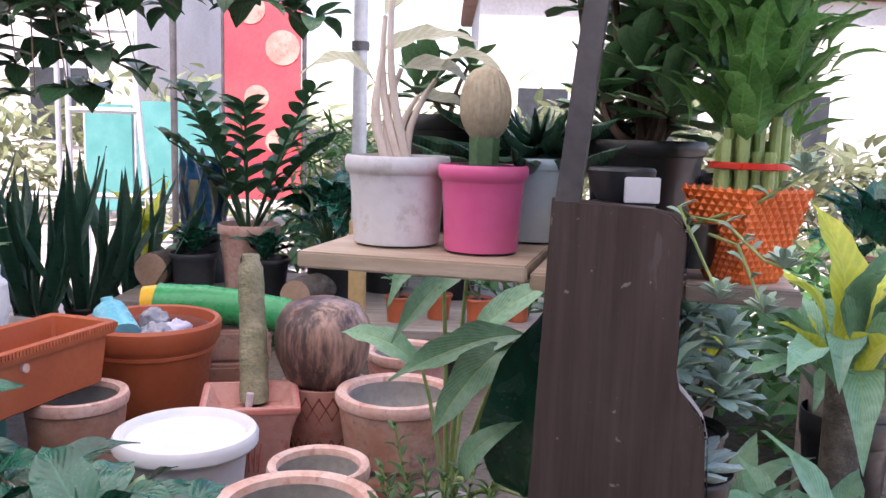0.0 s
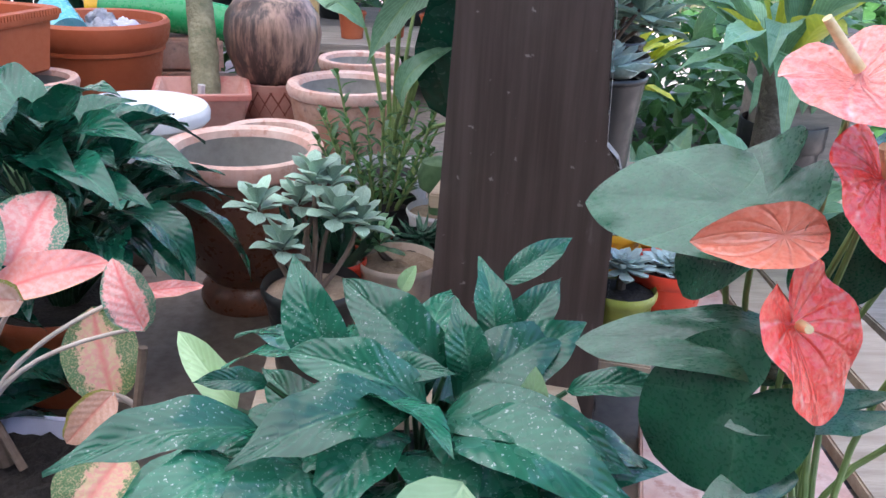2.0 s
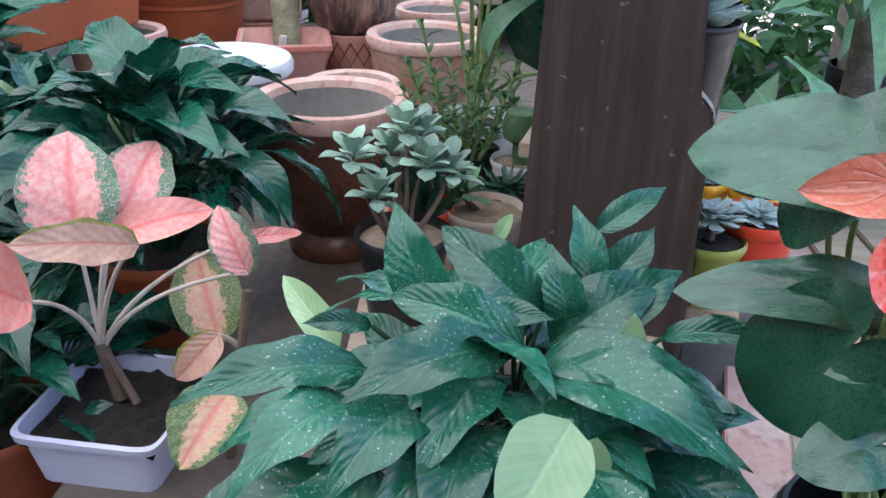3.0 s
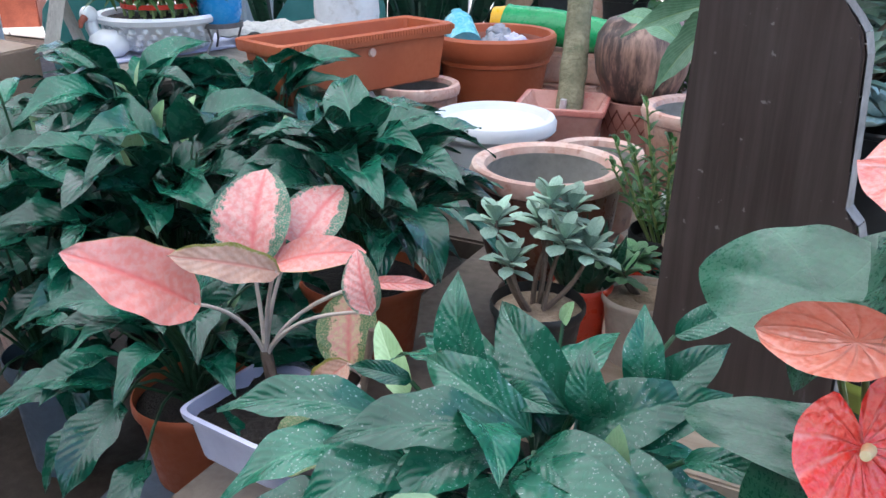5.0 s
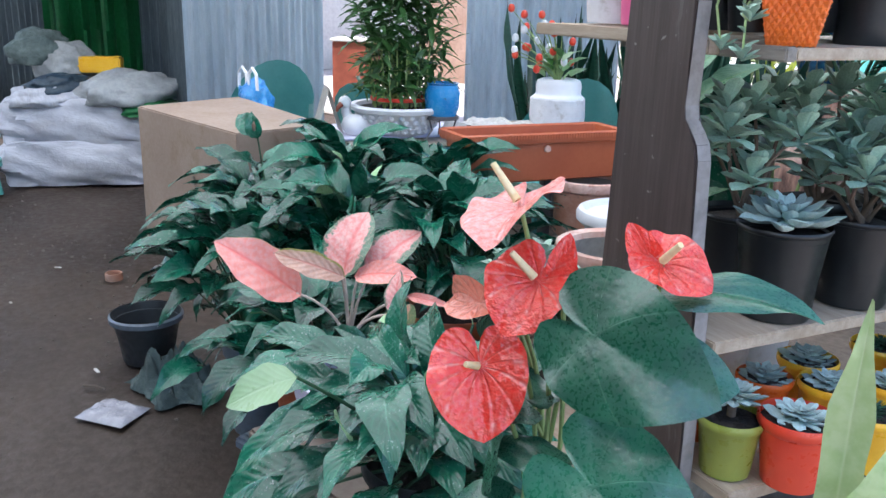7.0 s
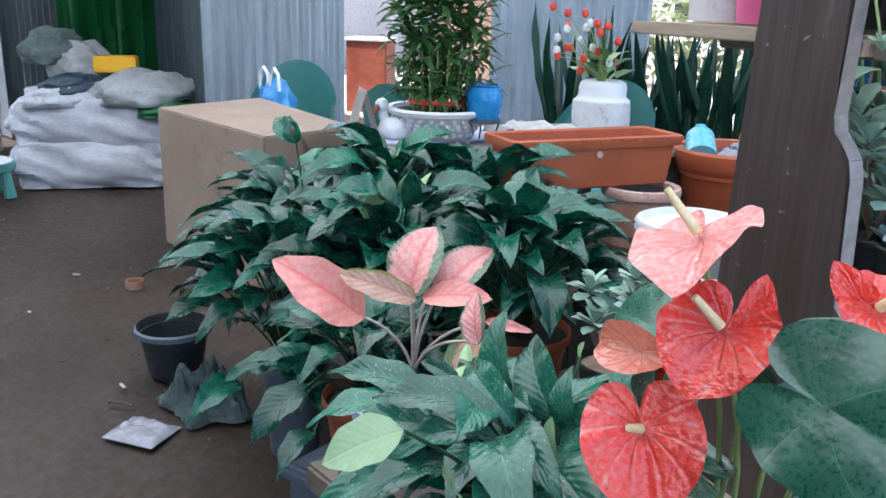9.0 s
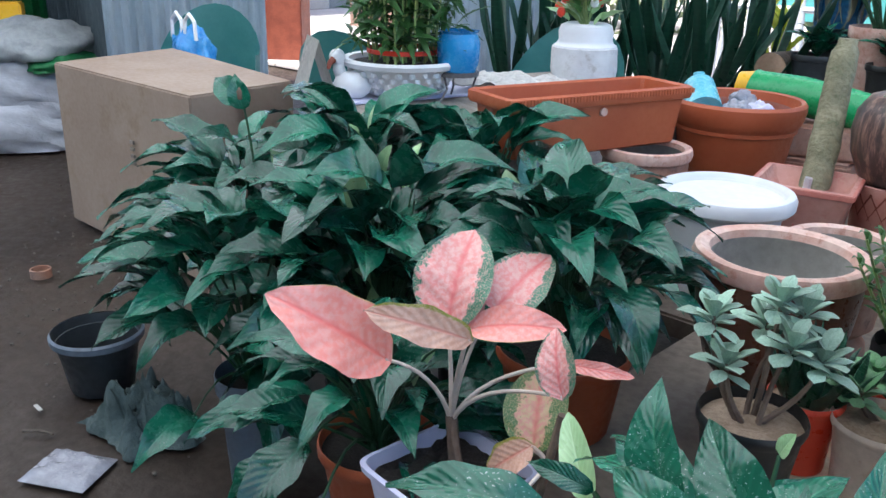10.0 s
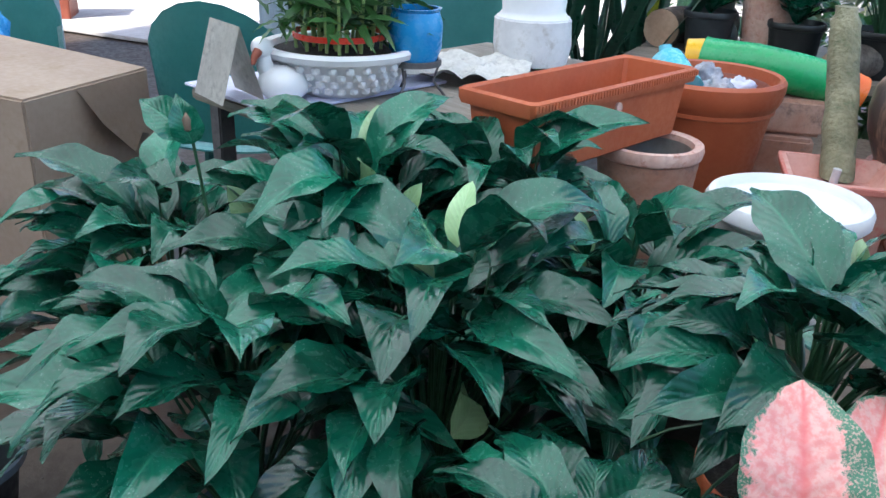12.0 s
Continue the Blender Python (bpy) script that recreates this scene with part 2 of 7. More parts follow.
M["green"] = surface("green_plastic_jar", (0.02, 0.32, 0.1), (0.03, 0.4, 0.14), 6, 60, 0.3, grime=0.1)
M["bluegrey"] = surface("dusty_blue_grey_plastic", (0.09, 0.115, 0.15), (0.13, 0.16, 0.2), 6, 50, 0.4, 0.15, 0.001, third=(0.07, 0.085, 0.1))
M["net"] = surface("shade_net", (0.02, 0.03, 0.024), (0.035, 0.048, 0.04), 2, 120, 0.8, 0.5, 0.004)
M["tarp"] = surface("green_tarpaulin", (0.006, 0.1, 0.03), (0.012, 0.16, 0.05), 3, 40, 0.5, 0.3, 0.004)
M["sack"] = surface("white_woven_sack", (0.42, 0.44, 0.51), (0.52, 0.54, 0.6), 3, 14, 0.55, 0.5, 0.012, third=(0.5, 0.5, 0.54), stretch=(1.0, 4.0, 1.6))
M["greysheet"] = surface("dull_blue_grey_sheet", (0.2, 0.23, 0.29), (0.27, 0.3, 0.36), 2, 30, 0.5, 0.1, 0.001)
M["greysack"] = surface("dull_empty_sack", (0.24, 0.26, 0.27), (0.34, 0.36, 0.37), 5, 30, 0.6, 0.6, 0.01)
M["navy"] = surface("dark_blue_bag", (0.012, 0.03, 0.05), (0.03, 0.06, 0.09), 9, 40, 0.4, 0.6, 0.01)
M["cloth"] = surface("grey_green_rag", (0.06, 0.09, 0.088), (0.12, 0.16, 0.155), 9, 40, 0.8, 0.9, 0.012)
M["film"] = surface("thin_clear_plastic", (0.3, 0.3, 0.34), (0.42, 0.42, 0.47), 20, 60, 0.2, 0.6, 0.004)
M["card"] = surface("brown_cardboard", (0.3, 0.218, 0.168), (0.35, 0.265, 0.207), 3, 60, 0.8, 0.12, 0.001, third=(0.27, 0.19, 0.13), grime=0.1)
# Darker copy of the zinc sheet, with the store's shade in its colour.
M["shadezinc"] = surface("shaded_grey_sheet", (0.1, 0.13, 0.15), (0.16, 0.2, 0.22), 3, 40, 0.5, 0.1, 0.001, metal=0.2, stretch=(3, 3, 0.6))
M["zinc"] = surface("galvanised_sheet", (0.52, 0.6, 0.66), (0.62, 0.7, 0.76), 3, 40, 0.4, 0.1, 0.001, metal=0.3, third=(0.44, 0.5, 0.55), stretch=(3, 3, 0.6), grime=0.18)
M["steel"] = surface("pale_steel_tube", (0.5, 0.52, 0.55), (0.62, 0.63, 0.66), 6, 50, 0.4, 0.1, 0.001, metal=0.3)
M["darksteel"] = surface("dull_steel_bar", (0.1, 0.095, 0.1), (0.17, 0.16, 0.165), 8, 60, 0.45, 0.2, 0.001, metal=0.5)
M["yellowpost"] = surface("yellowish_timber", (0.45, 0.3, 0.12), (0.52, 0.37, 0.18), 6, 60, 0.6)
M["bark"] = surface("rough_bark", (0.09, 0.07, 0.055), (0.18, 0.145, 0.115), 20, 90, 0.9, 1.0, 0.008)
M["moss"] = surface("mossy_totem", (0.16, 0.15, 0.09), (0.27, 0.25, 0.16), 16, 90, 0.9, 1.0, 0.008, third=(0.1, 0.12, 0.06))
M["logend"] = surface("cut_log_end", (0.42, 0.27, 0.18), (0.5, 0.34, 0.24), 10, 60, 0.8)
M["stalk"] = surface("pale_green_stalk", (0.2, 0.3, 0.09), (0.3, 0.4, 0.16), 12, 60, 0.5)
M["pinkstalk"] = surface("pinkish_white_stalk", (0.6, 0.5, 0.43), (0.68, 0.6, 0.53), 14, 60, 0.5, third=(0.5, 0.36, 0.28), grime=0.15)
M["darkstalk"] = surface("green_leaf_stalk", (0.012, 0.05, 0.02), (0.03, 0.1, 0.04), 12, 60, 0.5)
M["brownstalk"] = surface("brown_woody_stalk", (0.12, 0.08, 0.06), (0.2, 0.14, 0.1), 14, 80, 0.8)
M["bamboo"] = surface("lucky_bamboo_cane", (0.3, 0.42, 0.14), (0.42, 0.52, 0.22), 12, 60, 0.4)
M["ribbon"] = surface("red_ribbon", (0.75, 0.04, 0.02), (0.8, 0.07, 0.04), 10, 60, 0.35)
M["spadix"] = surface("cream_spadix", (0.75, 0.55, 0.25), (0.8, 0.68, 0.42), 40, 200, 0.5, 0.6, 0.001)
M["paper"] = surface("crumpled_newspaper", (0.55, 0.53, 0.5), (0.66, 0.64, 0.6), 14, 80, 0.8, third=(0.35, 0.33, 0.32))
M["cactus"] = surface("woolly_cactus", (0.36, 0.3, 0.2), (0.46, 0.4, 0.28), 30, 160, 0.9, 0.8, 0.003)
M["cactusgreen"] = surface("cactus_stock", (0.05, 0.12, 0.05), (0.1, 0.19, 0.08), 14, 90, 0.6)
M["banner"] = surface("red_banner", (0.6, 0.05, 0.07), (0.68, 0.09, 0.1), 1.5, 20, 0.5)
M["wall"] = surface("pale_plaster", (0.62, 0.58, 0.55), (0.72, 0.68, 0.65), 1.2, 20, 0.8)
M["rust"] = surface("rust_brown_panel", (0.32, 0.19, 0.13), (0.42, 0.27, 0.2), 3, 30, 0.7)
M["pebble"] = surface("grey_gravel", (0.08, 0.07, 0.06), (0.15, 0.13, 0.11), 30, 120, 0.85)

M["spath"] = leafy("peace_lily_leaf", (0.0035, 0.06, 0.035), (0.009, 0.11, 0.063), (0.03, 0.17, 0.1), 11, 3.0, 0.12, rough=0.2, speck=0.35, vary=0.4, gloss=0.6, glow=0.06, pleat=0.24, soft=3.0, dots=70.0)
M["spathdust"] = leafy("dusty_lily_leaf", (0.006, 0.09, 0.05), (0.02, 0.14, 0.08), (0.05, 0.21, 0.12), 11, 3.0, 0.2, rough=0.2, speck=0.8, vary=0.3, gloss=0.65, glow=0.06, soft=3.0, dots=52.0, pleat=0.2)
M["spathnew"] = leafy("young_leaf", (0.26, 0.43, 0.2), (0.33, 0.5, 0.26), (0.36, 0.52, 0.28), 9, 3.0, 0.1, speck=0.1, gloss=0.8, soft=5.0)
M["anthleaf"] = heart_leaf("anthurium_leaf", (0.008, 0.082, 0.042), (0.02, 0.128, 0.066), (0.12, 0.28, 0.17), 0.28)
M["snake"] = leafy("snake_plant_leaf", (0.006, 0.036, 0.022), (0.014, 0.06, 0.035), (0.02, 0.07, 0.04), 22, 0.4, 0.25, speck=0.0)
M["shrub"] = leafy("shrub_leaf", (0.03, 0.1, 0.025), (0.06, 0.17, 0.045), (0.1, 0.22, 0.07), 8, 2.0, 0.2, glow=0.25)
M["darkshrub"] = leafy("dark_shrub_leaf", (0.016, 0.06, 0.025), (0.03, 0.1, 0.04), (0.05, 0.14, 0.05), 8, 2.0, 0.2, speck=0.05)
# Leaf colour paled to put bright distant haze into the far foliage.
M["hazeleaf"] = leafy("haze_paled_garden_leaf", (0.12, 0.15, 0.08), (0.2, 0.23, 0.12), (0.25, 0.27, 0.17), 8, 2.0, 0.2, glow=0.25)
M["limeleaf"] = leafy("lime_leaf", (0.34, 0.42, 0.04), (0.5, 0.5, 0.06), (0.55, 0.55, 0.12), 10, 2.0, 0.2, glow=0.3, speck=0.05)
M["paleleaf"] = leafy("bleached_leaf", (0.4, 0.42, 0.26), (0.5, 0.5, 0.36), (0.55, 0.52, 0.42), 9, 2.0, 0.25, glow=0.3, speck=0.05)
M["palegreen"] = leafy("pale_green_leaf", (0.3, 0.4, 0.16), (0.4, 0.48, 0.24), (0.48, 0.54, 0.3), 3, 0.3, 0.1, glow=0.25, speck=0.1)
M["drac"] = leafy("broad_striped_leaf", (0.1, 0.24, 0.13), (0.17, 0.33, 0.2), (0.22, 0.36, 0.14), 14, 6.0, 0.3, glow=0.2)
M["succ"] = leafy("blue_green_succulent", (0.24, 0.38, 0.28), (0.35, 0.5, 0.39), (0.36, 0.5, 0.4), 2, 1.0, 0.05, rough=0.55, speck=0.1, glow=0.05, edge=(0.34, 0.46, 0.36))
M["bamb"] = leafy("bright_green_leaf", (0.05, 0.17, 0.04), (0.1, 0.26, 0.07), (0.2, 0.36, 0.1), 9, 1.0, 0.2, glow=0.3, speck=0.1)
M["jade"] = leafy("jade_leaf", (0.09, 0.22, 0.1), (0.15, 0.32, 0.15), (0.12, 0.26, 0.11), 2, 1.0, 0.05, rough=0.4, speck=0.1, glow=0.12)
M["rosette"] = leafy("grey_rosette_leaf", (0.34, 0.46, 0.43), (0.46, 0.57, 0.54), (0.4, 0.49, 0.46), 2, 1.0, 0.05, rough=0.6, speck=0.1, glow=0.03)
M["agave"] = leafy("dark_aloe_leaf", (0.01, 0.05, 0.03), (0.025, 0.09, 0.05), (0.03, 0.09, 0.05), 30, 0.4, 0.5, speck=0.2)
M["blueleaf"] = leafy("blue_painted_petal", (0.01, 0.08, 0.19), (0.02, 0.13, 0.27), (0.02, 0.1, 0.18), 5, 0.2, 0.3, speck=0.0, edge=(0.4, 0.35, 0.2))
M["agl"] = mottled_leaf("pink_aglaonema_leaf", (0.8, 0.28, 0.25), (0.06, 0.19, 0.11), 0.9, (0.82, 0.45, 0.4), 11.0)
M["aglspot"] = mottled_leaf("mottled_aglaonema_leaf", (0.66, 0.3, 0.24), (0.08, 0.17, 0.05), 1.35, (0.62, 0.45, 0.25), 14.0)
M["aglplain"] = mottled_leaf("plain_pink_leaf", (0.82, 0.26, 0.21), (0.45, 0.42, 0.06), 0.02, (0.82, 0.36, 0.31))
M["aglold"] = mottled_leaf("faded_orange_leaf", (0.6, 0.32, 0.22), (0.3, 0.3, 0.04), 0.4, (0.66, 0.4, 0.3))
M["flpink"] = spathe("pink_spathe", (0.85, 0.2, 0.16), (0.9, 0.33, 0.28), (0.94, 0.66, 0.62))
M["flred"] = spathe("red_spathe", (0.92, 0.03, 0.018), (0.94, 0.09, 0.06), (0.95, 0.42, 0.37))
M["flsalmon"] = spathe("salmon_spathe", (0.8, 0.22, 0.14), (0.84, 0.3, 0.21), (0.86, 0.38, 0.28))
k_ = Nodes("streaked_vase", 0.35)
k_.color(k_.mix(k_.ramp(k_.noise(5, 6, 0.7, stretch=(5, 5, 0.5)), 0.42, 0.68), (0.05, 0.032, 0.03), (0.4, 0.24, 0.18)))
k_.bump(k_.noise(40), 0.15, 0.001)
M["vase"] = k_.m
k_ = Nodes("translucent_roof_sheet", 0.5)
k_.color(k_.mix(k_.ramp(k_.noise(1.1, 5), 0.35, 0.7), (0.78, 0.78, 0.76), (0.66, 0.65, 0.62)))
tr_ = k_.n("ShaderNodeBsdfTranslucent")
tr_.inputs[0].default_value = (0.86, 0.87, 0.86, 1)
mx_ = k_.n("ShaderNodeMixShader")
mx_.inputs[0].default_value = 0.6
k_.put(k_.b.outputs[0], mx_.inputs[1])
k_.put(tr_.outputs[0], mx_.inputs[2])
k_.put(mx_.outputs[0], k_.t.nodes["Material Output"].inputs[0])
M["roof"] = k_.m

# ---------------- mesh helpers ----------------
UP = Vector((0, 0, 1))


def mesh(name, bm, material, smooth=True):
    me = bpy.data.meshes.new(name)
    bm.normal_update()
    bm.to_mesh(me)
    bm.free()
    me.materials.append(material)
    if smooth:
        me.polygons.foreach_set("use_smooth", [True] * len(me.polygons))
        if smooth != "soft":
            me.set_sharp_from_angle(angle=radians(38))
    return me


def part(name, bm, material, parent, label="", smooth=True):
    me = bm if isinstance(bm, bpy.types.Mesh) else mesh(name, bm, material, smooth)
    ob = new(name, me)
    ob.parent = parent
    if label:
        tagged(ob, label)
    return ob


def thing(name, loc, label, category, group="", rz=0.0):
    ob = new(name)
    ob.empty_display_size = 0.05
    ob.matrix_basis = pose(*loc, 0, 0, rz)
    return tagged(ob, label, category, group)


def fixed(name, bm, material, label="", category="", smooth=True):
    """A piece of the setting."""
    return tagged(new(name, mesh(name, bm, material, smooth)), label, category, "", "structure")


def lathe(profile, seg=40, bm=None, loc=(0, 0, 0), wob=0.0, sx=1.0, sy=1.0):
    """Revolve (radius, height) pairs; the outline may run inside again for an open vessel."""
    bm = bm or bmesh.new()
    rings = []
    for r, z in profile:
        if r < 1e-5:
            rings.append([bm.verts.new((loc[0], loc[1], loc[2] + z))])
        else:
            rings.append([bm.verts.new((loc[0] + sx * r * (1 + wob * math.sin(3 * a + z * 20)) * math.cos(a), loc[1] + sy * r * math.sin(a), loc[2] + z))
                          for a in (2 * math.pi * i / seg for i in range(seg))])
    for p, q in zip(rings, rings[1:]):
        for i in range(seg):
            j = (i + 1) % seg
            if len(p) == 1 and len(q) > 1:
                bm.faces.new((p[0], q[j], q[i]))
            elif len(q) == 1 and len(p) > 1:
                bm.faces.new((p[i], p[j], q[0]))
            elif len(p) > 1:
                bm.faces.new((p[i], p[j], q[j], q[i]))
    return bm


def box(bm, c, size, rz=0.0, bevel=0.0, taper=1.0):
    """A box centred at c, with bevelled edges; taper scales its top."""
    m = Matrix.Translation(c) @ Matrix.Rotation(radians(rz), 4, "Z")
    got = bmesh.ops.create_cube(bm, size=1.0)["verts"]
    for v in got:
        k = taper if v.co.z > 0 else 1.0
        v.co = m @ Vector((v.co.x * size[0] * k, v.co.y * size[1] * k, v.co.z * size[2]))
    if bevel:
        es = {e for v in got for e in v.link_edges}
        bmesh.ops.bevel(bm, geom=list(es), offset=bevel, segments=2, affect="EDGES")
    return bm


def tube(bm, pts, r0, r1=None, seg=8):
    """A tapering tube along points."""
    r1 = r0 if r1 is None else r1
    pts = [Vector(p) for p in pts]
    rings = []
    side = None
    for i, p in enumerate(pts):
        d = (pts[min(i + 1, len(pts) - 1)] - pts[max(i - 1, 0)]).normalized()
        if side is None:
            side = d.orthogonal().normalized()
        side = (side - d * side.dot(d)).normalized()
        other = d.cross(side)
        r = r0 + (r1 - r0) * i / max(1, len(pts) - 1)
        rings.append([bm.verts.new(p + r * (math.cos(a) * side + math.sin(a) * other)) for a in (2 * math.pi * k / seg for k in range(seg))])
    for p, q in zip(rings, rings[1:]):
        for i in range(seg):
            j = (i + 1) % seg
            bm.faces.new((p[i], p[j], q[j], q[i]))
    bm.faces.new(rings[0][::-1])
    bm.faces.new(rings[-1])
    return bm


def arc(a, b, lift=0.0, n=7, side=(0, 0, 0)):
    """Points from a to b, bowed upwards by lift."""
    a, b, s = Vector(a), Vector(b), Vector(side)
    return [a.lerp(b, i / n) + (UP * lift + s) * math.sin(math.pi * i / n) for i in range(n + 1)]


OUTLINES = {
    "lance": lambda v: (math.sin(math.pi * v ** 0.72) ** 0.85) * (1 - 0.12 * v),
    "blade": lambda v: math.sqrt(max(0.0, 1 - (1 - v / 0.42) ** 2)) ** 0.9 if v < 0.42 else max(0.0, 1 - ((v - 0.42) / 0.58) ** 1.9) ** 1.12,
    "oval": lambda v: math.sin(math.pi * v ** 0.8) ** 0.62,
    "heart": lambda v: (math.sin(math.pi * (0.10 + 0.9 * v) ** 0.62)) ** 0.66 if v < 0.999 else 0.0,
    "strap": lambda v: (0.75 + 0.25 * math.sin(math.pi * v)) * min(1.0, (1 - v) * 3.2) ** 0.8,
    "spoon": lambda v: (0.22 + 0.78 * math.sin(math.pi * v ** 1.5) ** 0.7) * min(1.0, (1 - v) * 9),
    "spike": lambda v: (1 - v) ** 0.7,
}


def leaf_mesh(name, material, outline="lance", width=0.42, bend=0.25, fold=0.12, wave=0.03, seed=0, nl=10, nw=6, thick=0.0, lobes=0.0, curl=0.0, droop=0.0):
    """A leaf one unit long from the origin along +y, facing +z: bend arches it, fold lifts its halves, wave ruffles its rims."""
    rnd = random.Random(seed)
    f = OUTLINES[outline]
    ph = rnd.uniform(0, 6.28)
    twist = rnd.uniform(-0.25, 0.25)
    bm = bmesh.new()
    uvl = bm.loops.layers.uv.new("UVMap")
    sheets = []
    for up in ((1, -1) if thick else (0,)):
        rows = []
        for i in range(nl + 1):
            v = i / nl
            w = width * 0.5 * max(0.0015, f(v))
            zc = bend * 4 * v * (1 - v) * (1.15 - 0.3 * v) - droop * max(0.0, v - 0.5) ** 2
            row = []
            for j in range(nw + 1):
                u = j / nw
                s = u * 2 - 1
                y = v - (lobes * abs(s) ** 1.4 * (1 - v) ** 3)
                rim = wave * math.sin(ph + v * 17 + s * 1.3) * abs(s) ** 2
                z = zc + fold * abs(s) ** 1.2 * w * 2 - curl * s * s * w + rim * 0.6 + s * w * twist * v
                z += up * thick * (1 - s * s) ** 0.5 * min(1, 4 * v + 0.3) * min(1.0, (1 - v) * 4 + 0.05)
                row.append((bm.verts.new((s * w + rim * 0.25, y, z)), u, v))
            rows.append(row)
        sheets.append((up, rows))
    for up, rows in sheets:
        for a, b in zip(rows, rows[1:]):
            for j in range(nw):
                q = [a[j], a[j + 1], b[j + 1], b[j]]
                if up < 0:
                    q.reverse()
                face = bm.faces.new([x[0] for x in q])
                for lp, x in zip(face.loops, q):
                    lp[uvl].uv = (x[1], x[2])
    me = bpy.data.meshes.new(name)
    bm.normal_update()
    bm.to_mesh(me)
    bm.free()
    me.materials.append(material)
    me.polygons.foreach_set("use_smooth", [True] * len(me.polygons))
    return me


def heart_mesh(name, material, bend=0.1, fold=0.1, wave=0.04, seed=0, rings=7, seg=48, dimple=0.0):
    """A heart-shaped blade round its stalk point, one unit from there to its tip along +y."""
    rnd = random.Random(seed)
    ph = rnd.uniform(0, 6.28)
    ang = [0, 12, 30, 60, 90, 120, 145, 165, 175, 180]
    rad = [1.0, 0.93, 0.83, 0.7, 0.64, 0.63, 0.62, 0.53, 0.34, 0.2]
    bm = bmesh.new()
    uvl = bm.loops.layers.uv.new("UVMap")
    centre = bm.verts.new((0, 0, 0))
    grid = []
    for i in range(1, rings + 1):
        k = i / rings
        row = []
        for j in range(seg):
            t = 2 * math.pi * j / seg
            d = abs(math.degrees(math.atan2(math.sin(t), math.cos(t))))
            r = float(np.interp(d, ang, rad)) * k
            x, y = r * math.sin(t), r * math.cos(t)
            z = -bend * y * abs(y) * 1.5 - bend * 0.7 * x * x + fold * abs(x) * (0.6 + 0.4 * math.cos(t)) + wave * k ** 4 * math.sin(ph + 5 * t) + 0.5 * wave * k ** 4 * math.sin(ph * 2 + 9 * t)
            z -= dimple * (1 - k) ** 2
            row.append(bm.verts.new((x, y, z)))
        grid.append(row)
    for j in range(seg):
        bm.faces.new((centre, grid[0][(j + 1) % seg], grid[0][j]))
        for p, q in zip(grid, grid[1:]):
            bm.faces.new((p[j], p[(j + 1) % seg], q[(j + 1) % seg], q[j]))
    bmesh.ops.recalc_face_normals(bm, faces=bm.faces[:])
    for f in bm.faces:
        for lp in f.loops:
            lp[uvl].uv = (0.5 + lp.vert.co.x / 1.3, 0.35 + 0.65 * lp.vert.co.y)
    me = bpy.data.meshes.new(name)
    bm.normal_update()
    bm.to_mesh(me)
    bm.free()
    me.materials.append(material)
    me.polygons.foreach_set("use_smooth", [True] * len(me.polygons))
    return me


def stalk(parent, pts, r0, r1, key, seg=6, name="stalk"):
    return part(name, tube(bmesh.new(), pts, r0, r1, seg), M[key], parent)


def set_leaf(parent, me, base, tip, up=(0, 0, 1), wide=1.0, name="leaf", label=""):
    """Lay a leaf from base to tip (in its thing's own space), its face towards up."""
    base, tip = Vector(base), Vector(tip)
    y = tip - base
    n = y.length
    d = y.normalized()
    z = Vector(up) - d * Vector(up).dot(d)
    z = (z if z.length > 1e-4 else d.orthogonal()).normalized()
    x = d.cross(z)
    ob = new(name, me)
    ob.parent = parent
    ob.matrix_local = Matrix.Translation(base) @ Matrix((x * n * wide, d * n, z * n)).transposed().to_4x4()
    if label:
        tagged(ob, label)
    return ob


def leaf_set(name, key, n, **kw):
    made = []
    for i in range(n):
        k = dict(kw)
        b = k.pop("bend", 0.2)
        made.append(leaf_mesh(name, M[key], bend=b * (0.5 + 1.0 * i / max(1, n - 1)), seed=i + 1, **k))
    return made


